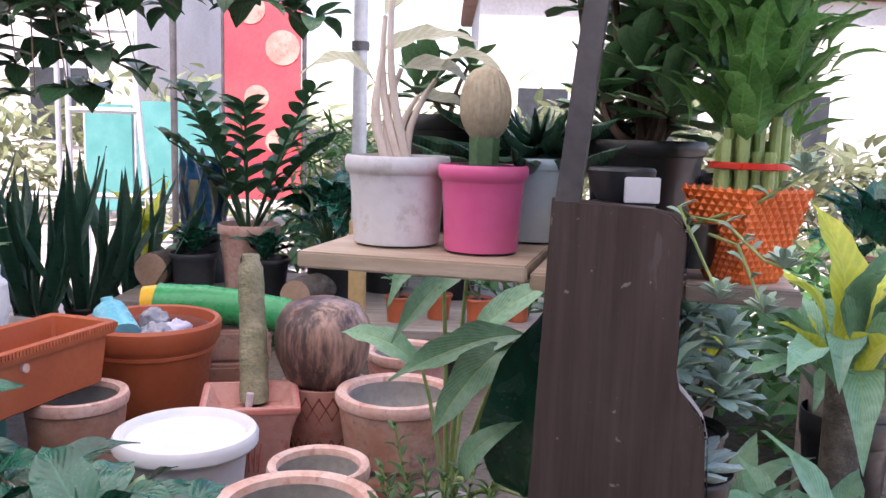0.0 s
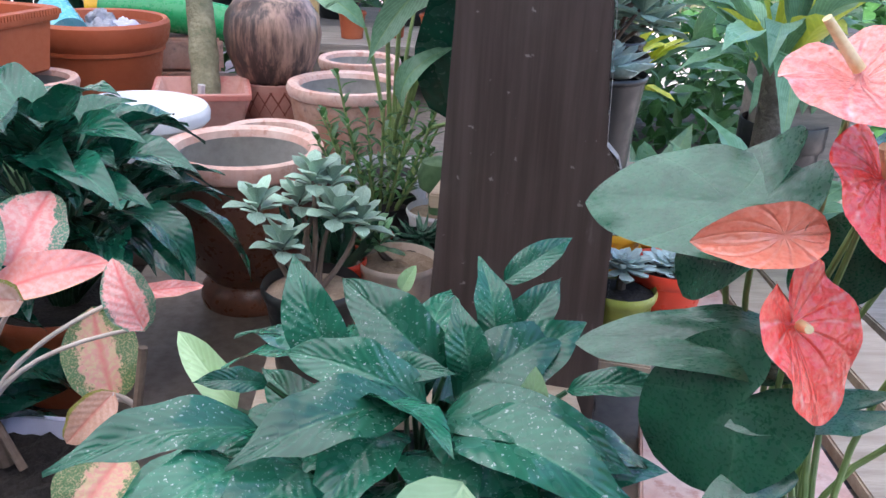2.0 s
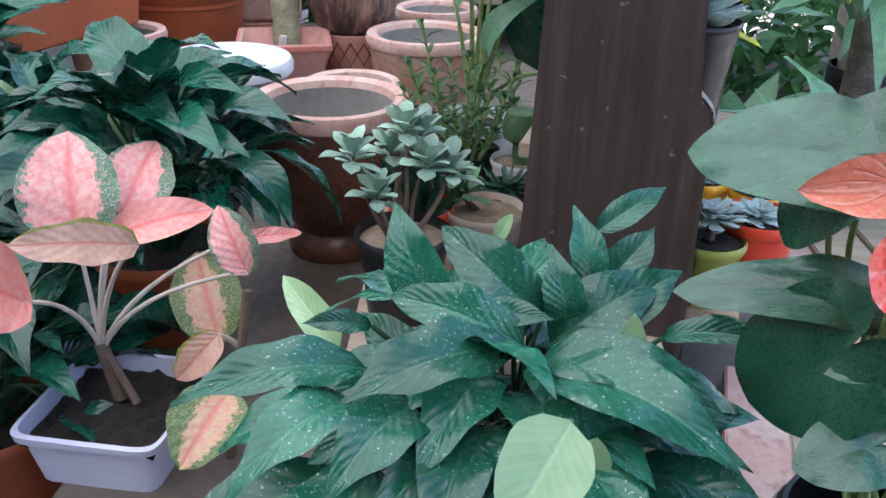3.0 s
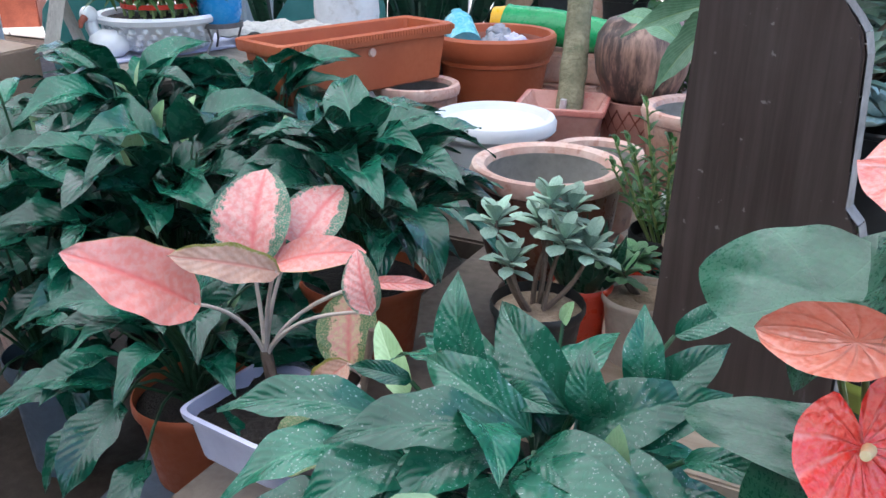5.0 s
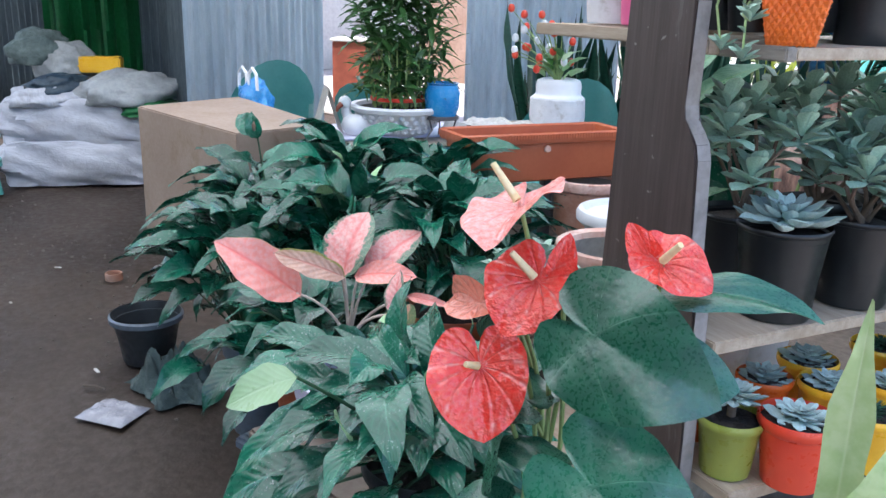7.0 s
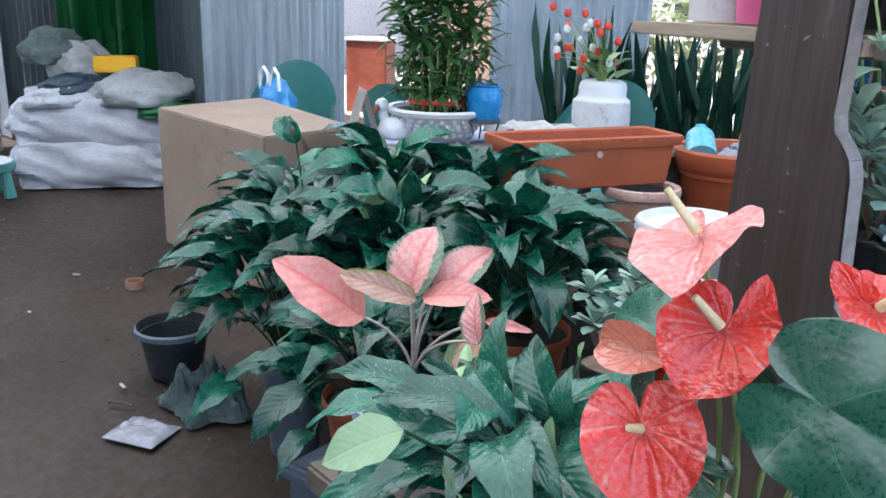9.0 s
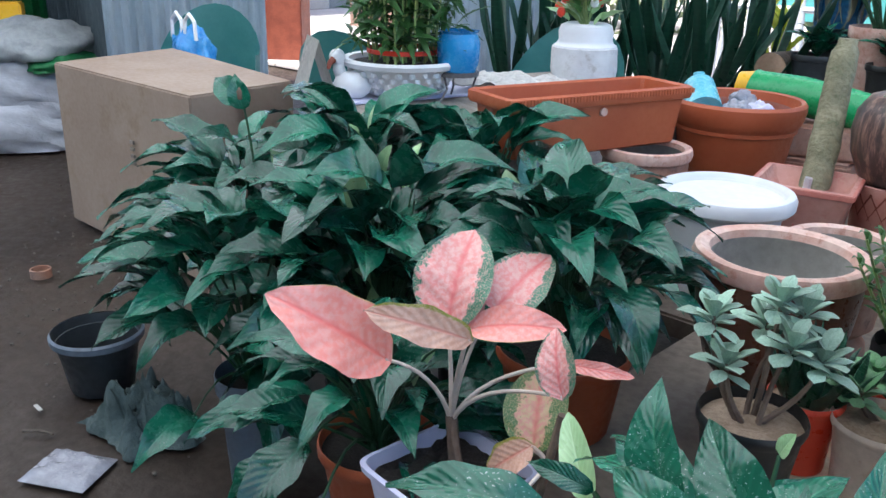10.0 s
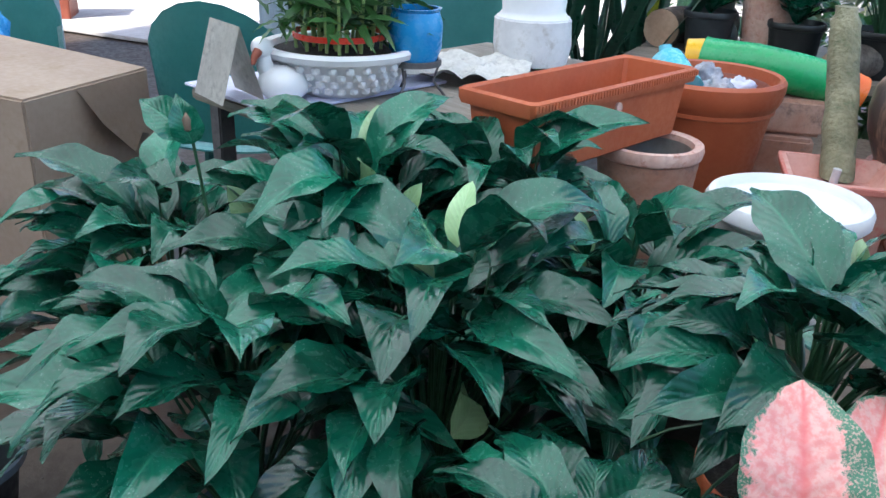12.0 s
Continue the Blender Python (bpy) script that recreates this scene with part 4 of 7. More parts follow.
# the nearest one, leaf by leaf
O = Vector((0.06, 0.52, 0.42))
lily = thing("peace_lily", O, "broad-leaved peace lily with a small white bloom at the bench edge", "potted plant", "peace lilies")
pot(lily, (0, 0, 0), 0.095, 0.07, 0.17, M["charcoal"], soil="soil")
HERO = (
    ((0.059, 0.453, 0.729), (-0.068, 0.372, 0.734), 0.9, (0, -0.35, 1)), ((0.02, 0.46, 0.722), (0.087, 0.371, 0.748), 1.05, (0.5, -0.3, 0.8)),
    ((-0.06, 0.455, 0.701), (-0.203, 0.395, 0.708), 0.72, (0, -0.45, 1)), ((0.0, 0.53, 0.708), (-0.047, 0.558, 0.806), 1.1, (-0.2, -1, 0.25)),
    ((0.086, 0.52, 0.713), (-0.006, 0.57, 0.781), 1.1, (0.15, -1, 0.5)), ((0.07, 0.47, 0.718), (-0.049, 0.5, 0.748), 0.9, (0.1, -0.8, 0.8)),
    ((0.135, 0.58, 0.709), (0.119, 0.61, 0.787), 1.05, (0.2, -1, 0.3)), ((0.109, 0.52, 0.711), (0.092, 0.53, 0.783), 1.2, (0.1, -1, 0.1)),
    ((0.145, 0.63, 0.752), (0.214, 0.66, 0.79), 0.85, (-0.4, -0.9, 0.4)), ((0.136, 0.58, 0.703), (0.197, 0.61, 0.768), 1.1, (0.1, -0.9, 0.6)),
    ((0.128, 0.53, 0.701), (0.21, 0.55, 0.754), 1.25, (-0.1, -0.8, 0.7)), ((0.188, 0.5, 0.713), (0.282, 0.47, 0.73), 0.6, (0, -0.5, 0.9)),
    ((0.084, 0.43, 0.718), (0.215, 0.34, 0.71), 0.95, (0.1, -0.45, 1)), ((0.08, 0.45, 0.717), (0.205, 0.4, 0.721), 0.9, (0.1, -0.5, 0.9)),
    ((-0.063, 0.43, 0.682), (-0.146, 0.33, 0.675), 1.0, (0, -0.4, 1)), ((-0.013, 0.43, 0.685), (-0.076, 0.33, 0.675), 1.15, (0.1, -0.4, 1)),
    ((0.031, 0.5, 0.732), (0.09, 0.47, 0.747), 0.95, (0, -0.7, 0.7)), ((-0.061, 0.5, 0.715), (-0.117, 0.48, 0.728), 0.8, (0, -0.7, 0.8)),
    ((0.03, 0.43, 0.665), (0.0, 0.30, 0.655), 1.0, (0, -0.4, 1)), ((0.1, 0.41, 0.665), (0.15, 0.29, 0.66), 1.05, (0, -0.4, 1)),
    ((0.03, 0.44, 0.6), (0.0, 0.30, 0.56), 1.1, (0, -0.4, 1)), ((-0.05, 0.45, 0.6), (-0.12, 0.31, 0.55), 1.1, (0, -0.4, 1)),
    ((0.1, 0.42, 0.6), (0.2, 0.33, 0.57), 1.1, (0, -0.5, 1)), ((-0.08, 0.46, 0.58), (-0.22, 0.40, 0.5), 1.1, (-0.2, -0.4, 1)),
    ((-0.06, 0.42, 0.56), (-0.17, 0.30, 0.47), 1.2, (0, -0.4, 1)), ((0.0, 0.40, 0.56), (-0.04, 0.25, 0.49), 1.2, (0, -0.4, 1)),
    ((0.1, 0.40, 0.56), (0.13, 0.26, 0.5), 1.2, (0, -0.4, 1)), ((-0.07, 0.50, 0.63), (-0.2, 0.47, 0.6), 1.0, (0, -0.4, 1)),
    ((0.16, 0.44, 0.62), (0.28, 0.38, 0.6), 1.1, (0, -0.4, 1)), ((0.15, 0.5, 0.65), (0.27, 0.5, 0.64), 1.0, (0, -0.4, 1)),
)
for i, (b, t, w, u) in enumerate(HERO):
    b, t = Vector(b) - O, Vector(t) - O
    set_leaf(lily, LS["dusty"][i % 8], b, t, u, w)
    stalk(lily, arc((0.01 * math.cos(i), 0.01 * math.sin(i), 0.15), b, 0.01), 0.0034, 0.0022, "darkstalk")
for b, t, w in (((-0.10, 0.56, 0.65), (-0.16, 0.602, 0.706), 0.8), ((0.087, 0.3, 0.775), (0.045, 0.235, 0.742), 1.45), ((0.108, 0.36, 0.69), (0.112, 0.335, 0.735), 1.4),
                ((0.148, 0.45, 0.71), (0.149, 0.44, 0.772), 0.9), ((0.124, 0.47, 0.7), (0.116, 0.46, 0.742), 0.9), ((0.047, 0.6, 0.755), (0.06, 0.59, 0.785), 1.0)):
    b, t = Vector(b) - O, Vector(t) - O
    set_leaf(lily, LS["spathnew"][0], b, t, (0, -0.8, 0.7), w, "young_leaf", "pale yellow-green young leaf")
    stalk(lily, arc((0, 0, 0.15), b, 0.01), 0.003, 0.002, "darkstalk")
fq = random.Random(19)
for i in range(34):
    az = i * 2.399
    out = Vector((math.cos(az), math.sin(az) * 0.8, 0))
    k = i / 34
    b = Vector((0.0, -0.02, 0.17)) + out * (0.03 + 0.06 * (1 - k)) + UP * (0.02 + 0.1 * k)
    t = b + (out + UP * fq.uniform(-0.4, 0.5)).normalized() * fq.uniform(0.1, 0.15)
    set_leaf(lily, LS["dusty"][i % 8], b, t, UP + Vector((fq.uniform(-0.5, 0.5), fq.uniform(-0.8, 0.2), 0)), fq.uniform(0.95, 1.3))
part("bloom", lathe([(0, 0), (0.005, 0.003), (0.006, 0.012), (0.004, 0.022), (0, 0.026)], 10, loc=Vector((-0.03, 0.425, 0.668)) - O), M["white"], lily, "small white flower spike")
set_leaf(lily, leaf_mesh("bract", M["white"], "oval", 0.6, 0.1, 0.3), Vector((-0.03, 0.43, 0.668)) - O, Vector((-0.014, 0.416, 0.655)) - O, (0, -0.5, 1), 1.0, "bract", "white bract")

# ---------------- aglaonema in a white tray ----------------
O = Vector((-0.386, 0.678, 0.42))
agl = thing("aglaonema", O, "pink variegated aglaonema in a white rectangular planter", "potted plant")
bm = bmesh.new()
prof = [(0.145, 0.095, 0.0), (0.165, 0.108, 0.082), (0.176, 0.118, 0.082), (0.178, 0.12, 0.094), (0.168, 0.11, 0.094), (0.15, 0.095, 0.02)]
rings = []
for a, b, z in prof:
    ring = []
    for i in range(40):
        t = 6.2832 * i / 40
        cx, sx = math.cos(t), math.sin(t)
        e = 0.22
        flute = 1 - (0.012 if (i % 2 and z < 0.08) else 0)
        ring.append(bm.verts.new((flute * a * 0.62 * math.copysign(abs(cx) ** e, cx), flute * b * math.copysign(abs(sx) ** e, sx), z)))
    rings.append(ring)
for p, q in zip(rings, rings[1:]):
    for i in range(40):
        j = (i + 1) % 40
        bm.faces.new((p[i], p[j], q[j], q[i]))
bm.faces.new(rings[-1])
for v in bm.verts:
    v.co = Matrix.Rotation(radians(-6), 3, "Z") @ Vector((v.co.x * 0.8, v.co.y * 0.76, v.co.z * 0.8))
part("planter", bm, M["lilac"], agl, "white fluted plastic planter")
bm = bmesh.new()
bmesh.ops.create_grid(bm, x_segments=14, y_segments=14, size=1.0)
for v in bm.verts:
    v.co = Matrix.Rotation(radians(-6), 3, "Z") @ Vector((v.co.x * 0.079, v.co.y * 0.079, 0.055 + 0.012 * noise.noise((v.co.x * 4, v.co.y * 4, 5))))
part("soil", bm, M["soil"], agl)
crown = Vector((-0.405, 0.7, 0.545)) - O
AGL = (
    ((-0.425, 0.6, 0.665), (-0.487, 0.478, 0.768), "aglplain", 0.52, (0.3, -0.7, 0.75), "plain pink leaf"),
    ((-0.405, 0.69, 0.688), (-0.429, 0.762, 0.792), "agl", 0.82, (0.25, -1, 0.35), "pink leaf with a dark green margin"),
    ((-0.378, 0.73, 0.69), (-0.36, 0.835, 0.757), "agl", 0.66, (0.25, -1, 0.3), "pale pink leaf edged green"),
    ((-0.315, 0.625, 0.722), (-0.394, 0.54, 0.758), "aglold", 0.36, (0.5, -0.5, 0.45), "pink leaf folded to a yellow-green side"),
    ((-0.375, 0.7, 0.69), (-0.272, 0.755, 0.705), "aglplain", 0.42, (0.3, -0.6, 0.8), ""),
    ((-0.217, 0.675, 0.669), (-0.249, 0.7, 0.735), "agl", 0.66, (0.2, -1, 0.3), "round pink leaf edged green"),
    ((-0.262, 0.69, 0.572), (-0.302, 0.765, 0.645), "aglspot", 0.72, (0.3, -1, 0.4), "mottled pink and green leaf"),
    ((-0.258, 0.68, 0.585), (-0.305, 0.66, 0.535), "aglold", 0.6, (0.2, -0.8, 0.5), "faded orange dry leaf"),
    ((-0.235, 0.625, 0.545), (-0.268, 0.545, 0.505), "aglspot", 0.85, (0.1, -0.6, 0.8), "mottled pink leaf with yellow edge"),
    ((-0.235, 0.71, 0.69), (-0.17, 0.745, 0.685), "aglplain", 0.25, (0.2, -0.8, 0.5), ""),
)
for i, (b, t, key, w, u, lb) in enumerate(AGL):
    b, t = Vector(b) - O, Vector(t) - O
    set_leaf(agl, leaf_mesh("leaf", M[key], "oval", w, 0.1, 0.12, 0.035, i + 3, 14, 8, lobes=0.06), b, t, u, 1.0, "leaf", lb)
    root = crown if i not in (6, 7, 8) else Vector((-0.238, 0.69, 0.56)) - O
    via = root + UP * (0.055 if i not in (6, 7, 8) else 0.01) + (b - root) * 0.25
    stalk(agl, [root * (1 - q) ** 2 + via * 2 * q * (1 - q) + b * q * q for q in (k / 8 for k in range(9))], 0.0034, 0.0022, "pinkstalk", 8)
bm = bmesh.new()
tube(bm, arc(crown + Vector((0, 0, 0.01)), (crown.x + 0.015, crown.y - 0.005, 0.06), 0), 0.008, 0.009, 8)
tube(bm, arc(crown + Vector((0, 0, 0.01)), (crown.x + 0.04, crown.y - 0.02, 0.065), 0), 0.005, 0.005, 8)
part("trunk", bm, M["brownstalk"], agl)
stalk(agl, arc((0.13, -0.01, 0.0), Vector((-0.222, 0.685, 0.64)) - O, 0), 0.006, 0.005, "brownstalk", 8, "trunk")

# ---------------- anthurium ----------------
O = Vector((0.345, 0.37, 0.42))
cbk = thing("concrete_block", (0.345, 0.37, 0), "grey concrete block used as a plant stand", "block")
part("block", box(bmesh.new(), (0, 0, 0.209), (0.19, 0.19, 0.418), 10, 0.008), M["ash"], cbk)
anth = thing("anthurium", O, "potted anthurium with waxy red and pink blooms", "potted plant")
pot(anth, (0, 0, 0), 0.085, 0.065, 0.2, M["ash"], soil="soil")
part("inner_pot", lathe([(0.074, 0.15), (0.077, 0.213), (0.073, 0.213), (0.07, 0.15)], 36), M["black"], anth, "black inner pot")
c0 = Vector((0.0, 0.0, 0.17))
BLOOM = (
    ("flpink", (0.319, 0.397, 1.006), (0.335, 0.335, 0.988), 1.15, (-0.24, -0.45, 0.96), (0.289, 0.392, 1.037)),
    ("flred", (0.35, 0.392, 0.943), (0.349, 0.353, 0.9), 1.2, (0.15, -0.85, 0.5), (0.333, 0.377, 0.966)),
    ("flred", (0.304, 0.37, 0.848), (0.334, 0.35, 0.787), 1.05, (0.55, -0.75, 0.4), (0.302, 0.355, 0.853)),
    ("flred", (0.423, 0.474, 0.963), (0.468, 0.488, 0.947), 0.95, (-0.1, -0.55, 0.85), (0.444, 0.468, 0.984)),
    ("flsalmon", (0.318, 0.386, 0.906), (0.233, 0.398, 0.893), 0.85, (0.05, -0.9, 0.4), None),
    ("flred", (0.366, 0.408, 0.945), (0.367, 0.412, 0.985), 0.55, (0.4, -0.9, 0.1), None),
    ("flred", (0.413, 0.47, 0.963), (0.392, 0.462, 0.993), 0.6, (0.6, -0.8, 0.1), None),
)
bloom_meshes = {}
for i, (key, b, t, w, u, sp) in enumerate(BLOOM):
    b, t = Vector(b) - O, Vector(t) - O
    if key not in bloom_meshes and key != "flsalmon":
        bloom_meshes[key] = heart_mesh("bloom", M[key], 0.13, 0.38, 0.05, i + 2, 9, 56, dimple=0.12)
    if key == "flsalmon":
        bloom_meshes[key] = leaf_mesh("bloom", M[key], "oval", 0.56, 0.1, 0.4, 0.03, 3, 14, 8)
    fl = set_leaf(anth, bloom_meshes[key], b, t, u, w, "bloom", {"flpink": "waxy pink heart-shaped bloom", "flred": "waxy red heart-shaped bloom", "flsalmon": "salmon bloom seen from behind"}[key])
    if sp:
        s = Vector(sp) - O
        bm = tube(bmesh.new(), arc(b + (s - b) * 0.05, s, 0, 5), 0.0042, 0.003, 10)
        part("spadix", bm, M["spadix"], anth, "cream finger-like spadix")
    stalk(anth, arc(c0 + Vector((0.012 * math.cos(i * 2), 0.012 * math.sin(i * 2), 0)), b - Vector(u).normalized() * 0.004, 0.0, 8, Vector((0.01 * math.sin(i), 0.05, 0))), 0.0028, 0.0022, "stalk", 8)
LEAVES = (
    ((0.449, 0.358, 0.929), (0.55, 0.338, 0.922), 0.86, (-0.05, -0.9, 0.45)), ((0.265, 0.425, 0.91), (0.172, 0.468, 0.905), 0.62, (-0.2, -0.8, 0.7)),
    ((0.285, 0.42, 0.915), (0.23, 0.445, 0.84), 0.65, (-0.8, -0.4, 0.5)), ((0.43, 0.49, 0.935), (0.535, 0.555, 0.952), 0.3, (0, -0.6, 0.9)),
    ((0.36, 0.40, 0.765), (0.285, 0.395, 0.765), 0.4, (0.2, -0.5, 0.9)), ((0.475, 0.338, 0.815), (0.57, 0.33, 0.785), 0.95, (-0.05, -0.8, 0.6)),
    ((0.29, 0.41, 0.76), (0.235, 0.43, 0.69), 1.0, (0, -0.7, 0.7)), ((0.315, 0.38, 0.70), (0.265, 0.37, 0.692), 0.9, (0, -0.6, 0.9)),
    ((0.42, 0.45, 0.87), (0.50, 0.50, 0.87), 0.7, (0.1, -0.9, 0.7)), ((0.37, 0.44, 0.87), (0.34, 0.45, 0.82), 0.9, (0, -1, 0.4)),
    ((0.30, 0.43, 0.80), (0.18, 0.46, 0.80), 0.36, (0.1, -0.6, 0.8)),
)
for i, (b, t, w, u) in enumerate(LEAVES):
    b, t = Vector(b) - O, Vector(t) - O
    set_leaf(anth, LS["anth"][i % 3], b, t, u, w)
    stalk(anth, arc(c0 + Vector((0.015 * math.cos(i * 3), 0.015 * math.sin(i * 3), 0)), b - Vector(u).normalized() * 0.004, 0.0, 8, Vector((0.01 * math.sin(i * 2), 0.06, 0))), 0.0028, 0.0022, "stalk", 8)

# pale broad-leaved plant beside the walker
O = Vector((0.58, 0.47, 0))
pp = thing("broad_leaf_plant", O, "pale green broad-leaved plant in a tall pot", "potted plant")
pot(pp, (0, 0, 0), 0.09, 0.07, 0.5, M["charcoal"], soil="soil")
strap_ = leaf_mesh("leaf", M["palegreen"], "strap", 0.13, 0.04, 0.2, 0.02, 3, 12, 6)
broad_ = leaf_mesh("leaf", M["palegreen"], "oval", 0.36, 0.12, 0.15, 0.03, 5, 12, 6)
for i, (b, t, wd, me_) in enumerate((((0.606, 0.47, 0.74), (0.61, 0.458, 0.985), 1.0, strap_), ((0.625, 0.462, 0.72), (0.665, 0.475, 0.915), 1.0, broad_), ((0.61, 0.48, 0.7), (0.7, 0.5, 0.83), 1.1, broad_), ((0.57, 0.52, 0.66), (0.57, 0.6, 0.78), 1.1, broad_))):
    b, t = Vector(b) - O, Vector(t) - O
    stalk(pp, arc((0, 0, 0.48), b, 0.0), 0.005, 0.004, "stalk")
    set_leaf(pp, me_, b, t, (0.25, -0.9, 0.2), wd)

# ---------------- pots on the bench ----------------
def vessel(name, loc, profile, key, label, category="pot", lining=None, rim=None, seg=44):
    """A turned clay vessel: outside, lining and rim band as parts."""
    v = thing(name, loc, label, category)
    part("body", lathe(profile, seg), M[key], v)
    if lining:
        part("lining", lathe(lining, seg), M["ash"], v)
    if rim:
        part("rim", lathe(rim, seg), M["palerim"], v)
    return v


def bowl_pot(name, loc, R, h, key, label, neck=0.0, foot=0.5):
    prof = [(0, 0.004), (R * foot * 1.25, 0.0), (R * foot * 1.3, 0.012), (R * foot * 1.25, 0.03), (R * foot, 0.045), (R * (foot + 0.25), h * 0.3), (R * 0.93, h * 0.6), (R * 0.985, h * 0.82), (R * 0.97, h - 0.03)]
    rim = [(R * 0.97, h - 0.031), (R * 1.03, h - 0.026), (R * 1.06, h - 0.012), (R * 1.03, h), (R * 0.97, h + 0.003), (R * 0.86, h - 0.002), (R * 0.83, h - 0.014)]
    lin = [(R * 0.83, h - 0.014), (R * 0.86, h - 0.05), (R * 0.7, h * 0.5), (R * 0.3, h * 0.32), (0, h * 0.3)]
    return vessel(name, loc, prof, key, label, "pot", lin, rim)


bowl_pot("clay_bowl", (-0.22, 1.255, 0.42), 0.128, 0.276, "glaze", "brown glazed clay bowl with a scuffed pale rim")
bowl_pot("clay_pot", (-0.226, 1.549, 0.42), 0.094, 0.222, "oldclay", "small weathered clay pot with a pink rim", foot=0.62)
bowl_pot("clay_pot", (-0.101, 2.001, 0.42), 0.144, 0.229, "oldclay", "round weathered clay pot with a red and cream rim", foot=0.62)
bowl_pot("clay_pot", (-0.1, 2.5, 0.42), 0.12, 0.2, "pinkclay", "pink clay pot with a pale rim", foot=0.62)
bowl_pot("clay_pot", (-0.837, 1.887, 0.42), 0.111, 0.238, "oldclay", "mottled grey clay pot with an orange rim under the planter", foot=0.7)

tub = thing("plastic_tub", (-0.525, 1.698, 0.42), "round white plastic tub with a wide rim", "tub")
part("body", lathe([(0, 0.003), (0.1, 0), (0.108, 0.008), (0.124, 0.187), (0.12, 0.187), (0.117, 0.176), (0.1, 0.02), (0, 0.018)], 48), M["white"], tub)
part("rim", lathe([(0.123, 0.188), (0.138, 0.189), (0.148, 0.199), (0.149, 0.216), (0.143, 0.227), (0.132, 0.231), (0.125, 0.222), (0.12, 0.188)], 48), M["white"], tub, "wide rolled white rim")

part("lid", lathe([(0.127, 0.222), (0.121, 0.213), (0.06, 0.21), (0, 0.212)], 48), M["white"], tub, "flat recessed white lid")

# square pink pot with a moss totem
O = Vector((-0.455, 1.98, 0.42))
sq = thing("square_pot", O, "square pink clay pot with a red rim", "pot", rz=12)
bm = bmesh.new()
rings = []
for s, z in ((0.075, 0.0), (0.08, 0.004), (0.088, 0.1), (0.098, 0.16), (0.112, 0.2), (0.114, 0.212), (0.1, 0.214), (0.09, 0.19), (0.075, 0.17)):
    rings.append([bm.verts.new((s * x, s * y, z)) for x, y in ((-1, -0.94), (-0.94, -1), (0.94, -1), (1, -0.94), (1, 0.94), (0.94, 1), (-0.94, 1), (-1, 0.94))])
for p, q in zip(rings, rings[1:]):
    for i in range(8):
        bm.faces.new((p[i], p[(i + 1) % 8], q[(i + 1) % 8], q[i]))
bm.faces.new(rings[-1])
part("body", bm, M["pinkclay"], sq)
bm = bmesh.new()
for i in range(4):
    box(bm, Matrix.Rotation(i * math.pi / 2, 3, "Z") @ Vector((0, -0.111, 0.206)), (0.228, 0.009, 0.014) if i % 2 == 0 else (0.009, 0.21, 0.014), 0, 0.002)
part("rim", bm, M["redtrim"], sq, "faded red rim band")
bm = bmesh.new()
for i in range(5):
    tube(bm, arc((-0.02 + 0.01 * i, -0.103, 0.06), (-0.03 + 0.014 * i, -0.108, 0.13 - 0.01 * (i % 2)), 0), 0.004, 0.002, 5)
part("ornament", bm, M["redtrim"], sq, "raised red flame-like ornament")
totem = thing("moss_pole", (-0.465, 2.02, 0.59), "thick mossy fibre pole leaning in the square pot", "moss pole")
bm = bmesh.new()
rings = []
for i in range(22):
    k = i / 21
    r = 0.036 * (1 - 0.05 * k) * (1 if i < 20 else 0.7)
    c = Vector((0.006 - 0.065 * k, 0.02 + 0.24 * k, 0.01 + 0.33 * k))
    rings.append([bm.verts.new(c + Vector((math.cos(a), math.sin(a), 0)) * r * (1 + 0.13 * noise.noise((math.cos(a) * 1.7, math.sin(a) * 1.7, k * 9)))) for a in (6.2832 * j / 20 for j in range(20))])
for p, q in zip(rings, rings[1:]):
    for i in range(20):
        bm.faces.new((p[i], p[(i + 1) % 20], q[(i + 1) % 20], q[i]))
bm.faces.new(rings[-1])
part("pole", bm, M["moss"], totem)
part("pipe", tube(bmesh.new(), [(0.0, -0.02, 0.0), (0.004, -0.02, 0.04)], 0.009, 0.009, 12), M["steel"], totem, "grey pipe at the foot")

# streaked vase upside down on a quilted red pot
O = (-0.3, 2.16, 0.42)
qp = thing("quilted_pot", O, "red clay pot with a quilted diamond pattern", "pot")
bm = lathe([(0, 0.003), (0.08, 0), (0.1, 0.08), (0.108, 0.16), (0.112, 0.2), (0.1, 0.2)], 48)
part("body", bm, M["pinkclay"], qp)
bm = bmesh.new()
for s in (1, -1):
    for i in range(20):
        a0 = 6.2832 * i / 20
        pts = []
        for k in range(7):
            z = 0.015 + 0.17 * k / 6
            r = 0.083 + 0.027 * (z / 0.19) ** 0.8
            a = a0 + s * k * 0.16
            pts.append((r * math.cos(a), r * math.sin(a), z))
        tube(bm, pts, 0.0028, 0.0028, 5)
part("quilting", bm, M["redclay"], qp, "raised red diamond ribs")
va = thing("vase", (-0.306, 2.154, 0.62), "rounded dark vase with brown and bluish streaks", "vase")
part("body", lathe([(0, 0), (0.085, 0.0), (0.094, 0.01), (0.119, 0.07), (0.126, 0.12), (0.119, 0.167), (0.095, 0.203), (0.052, 0.219), (0, 0.223)], 48), M["vase"], va)

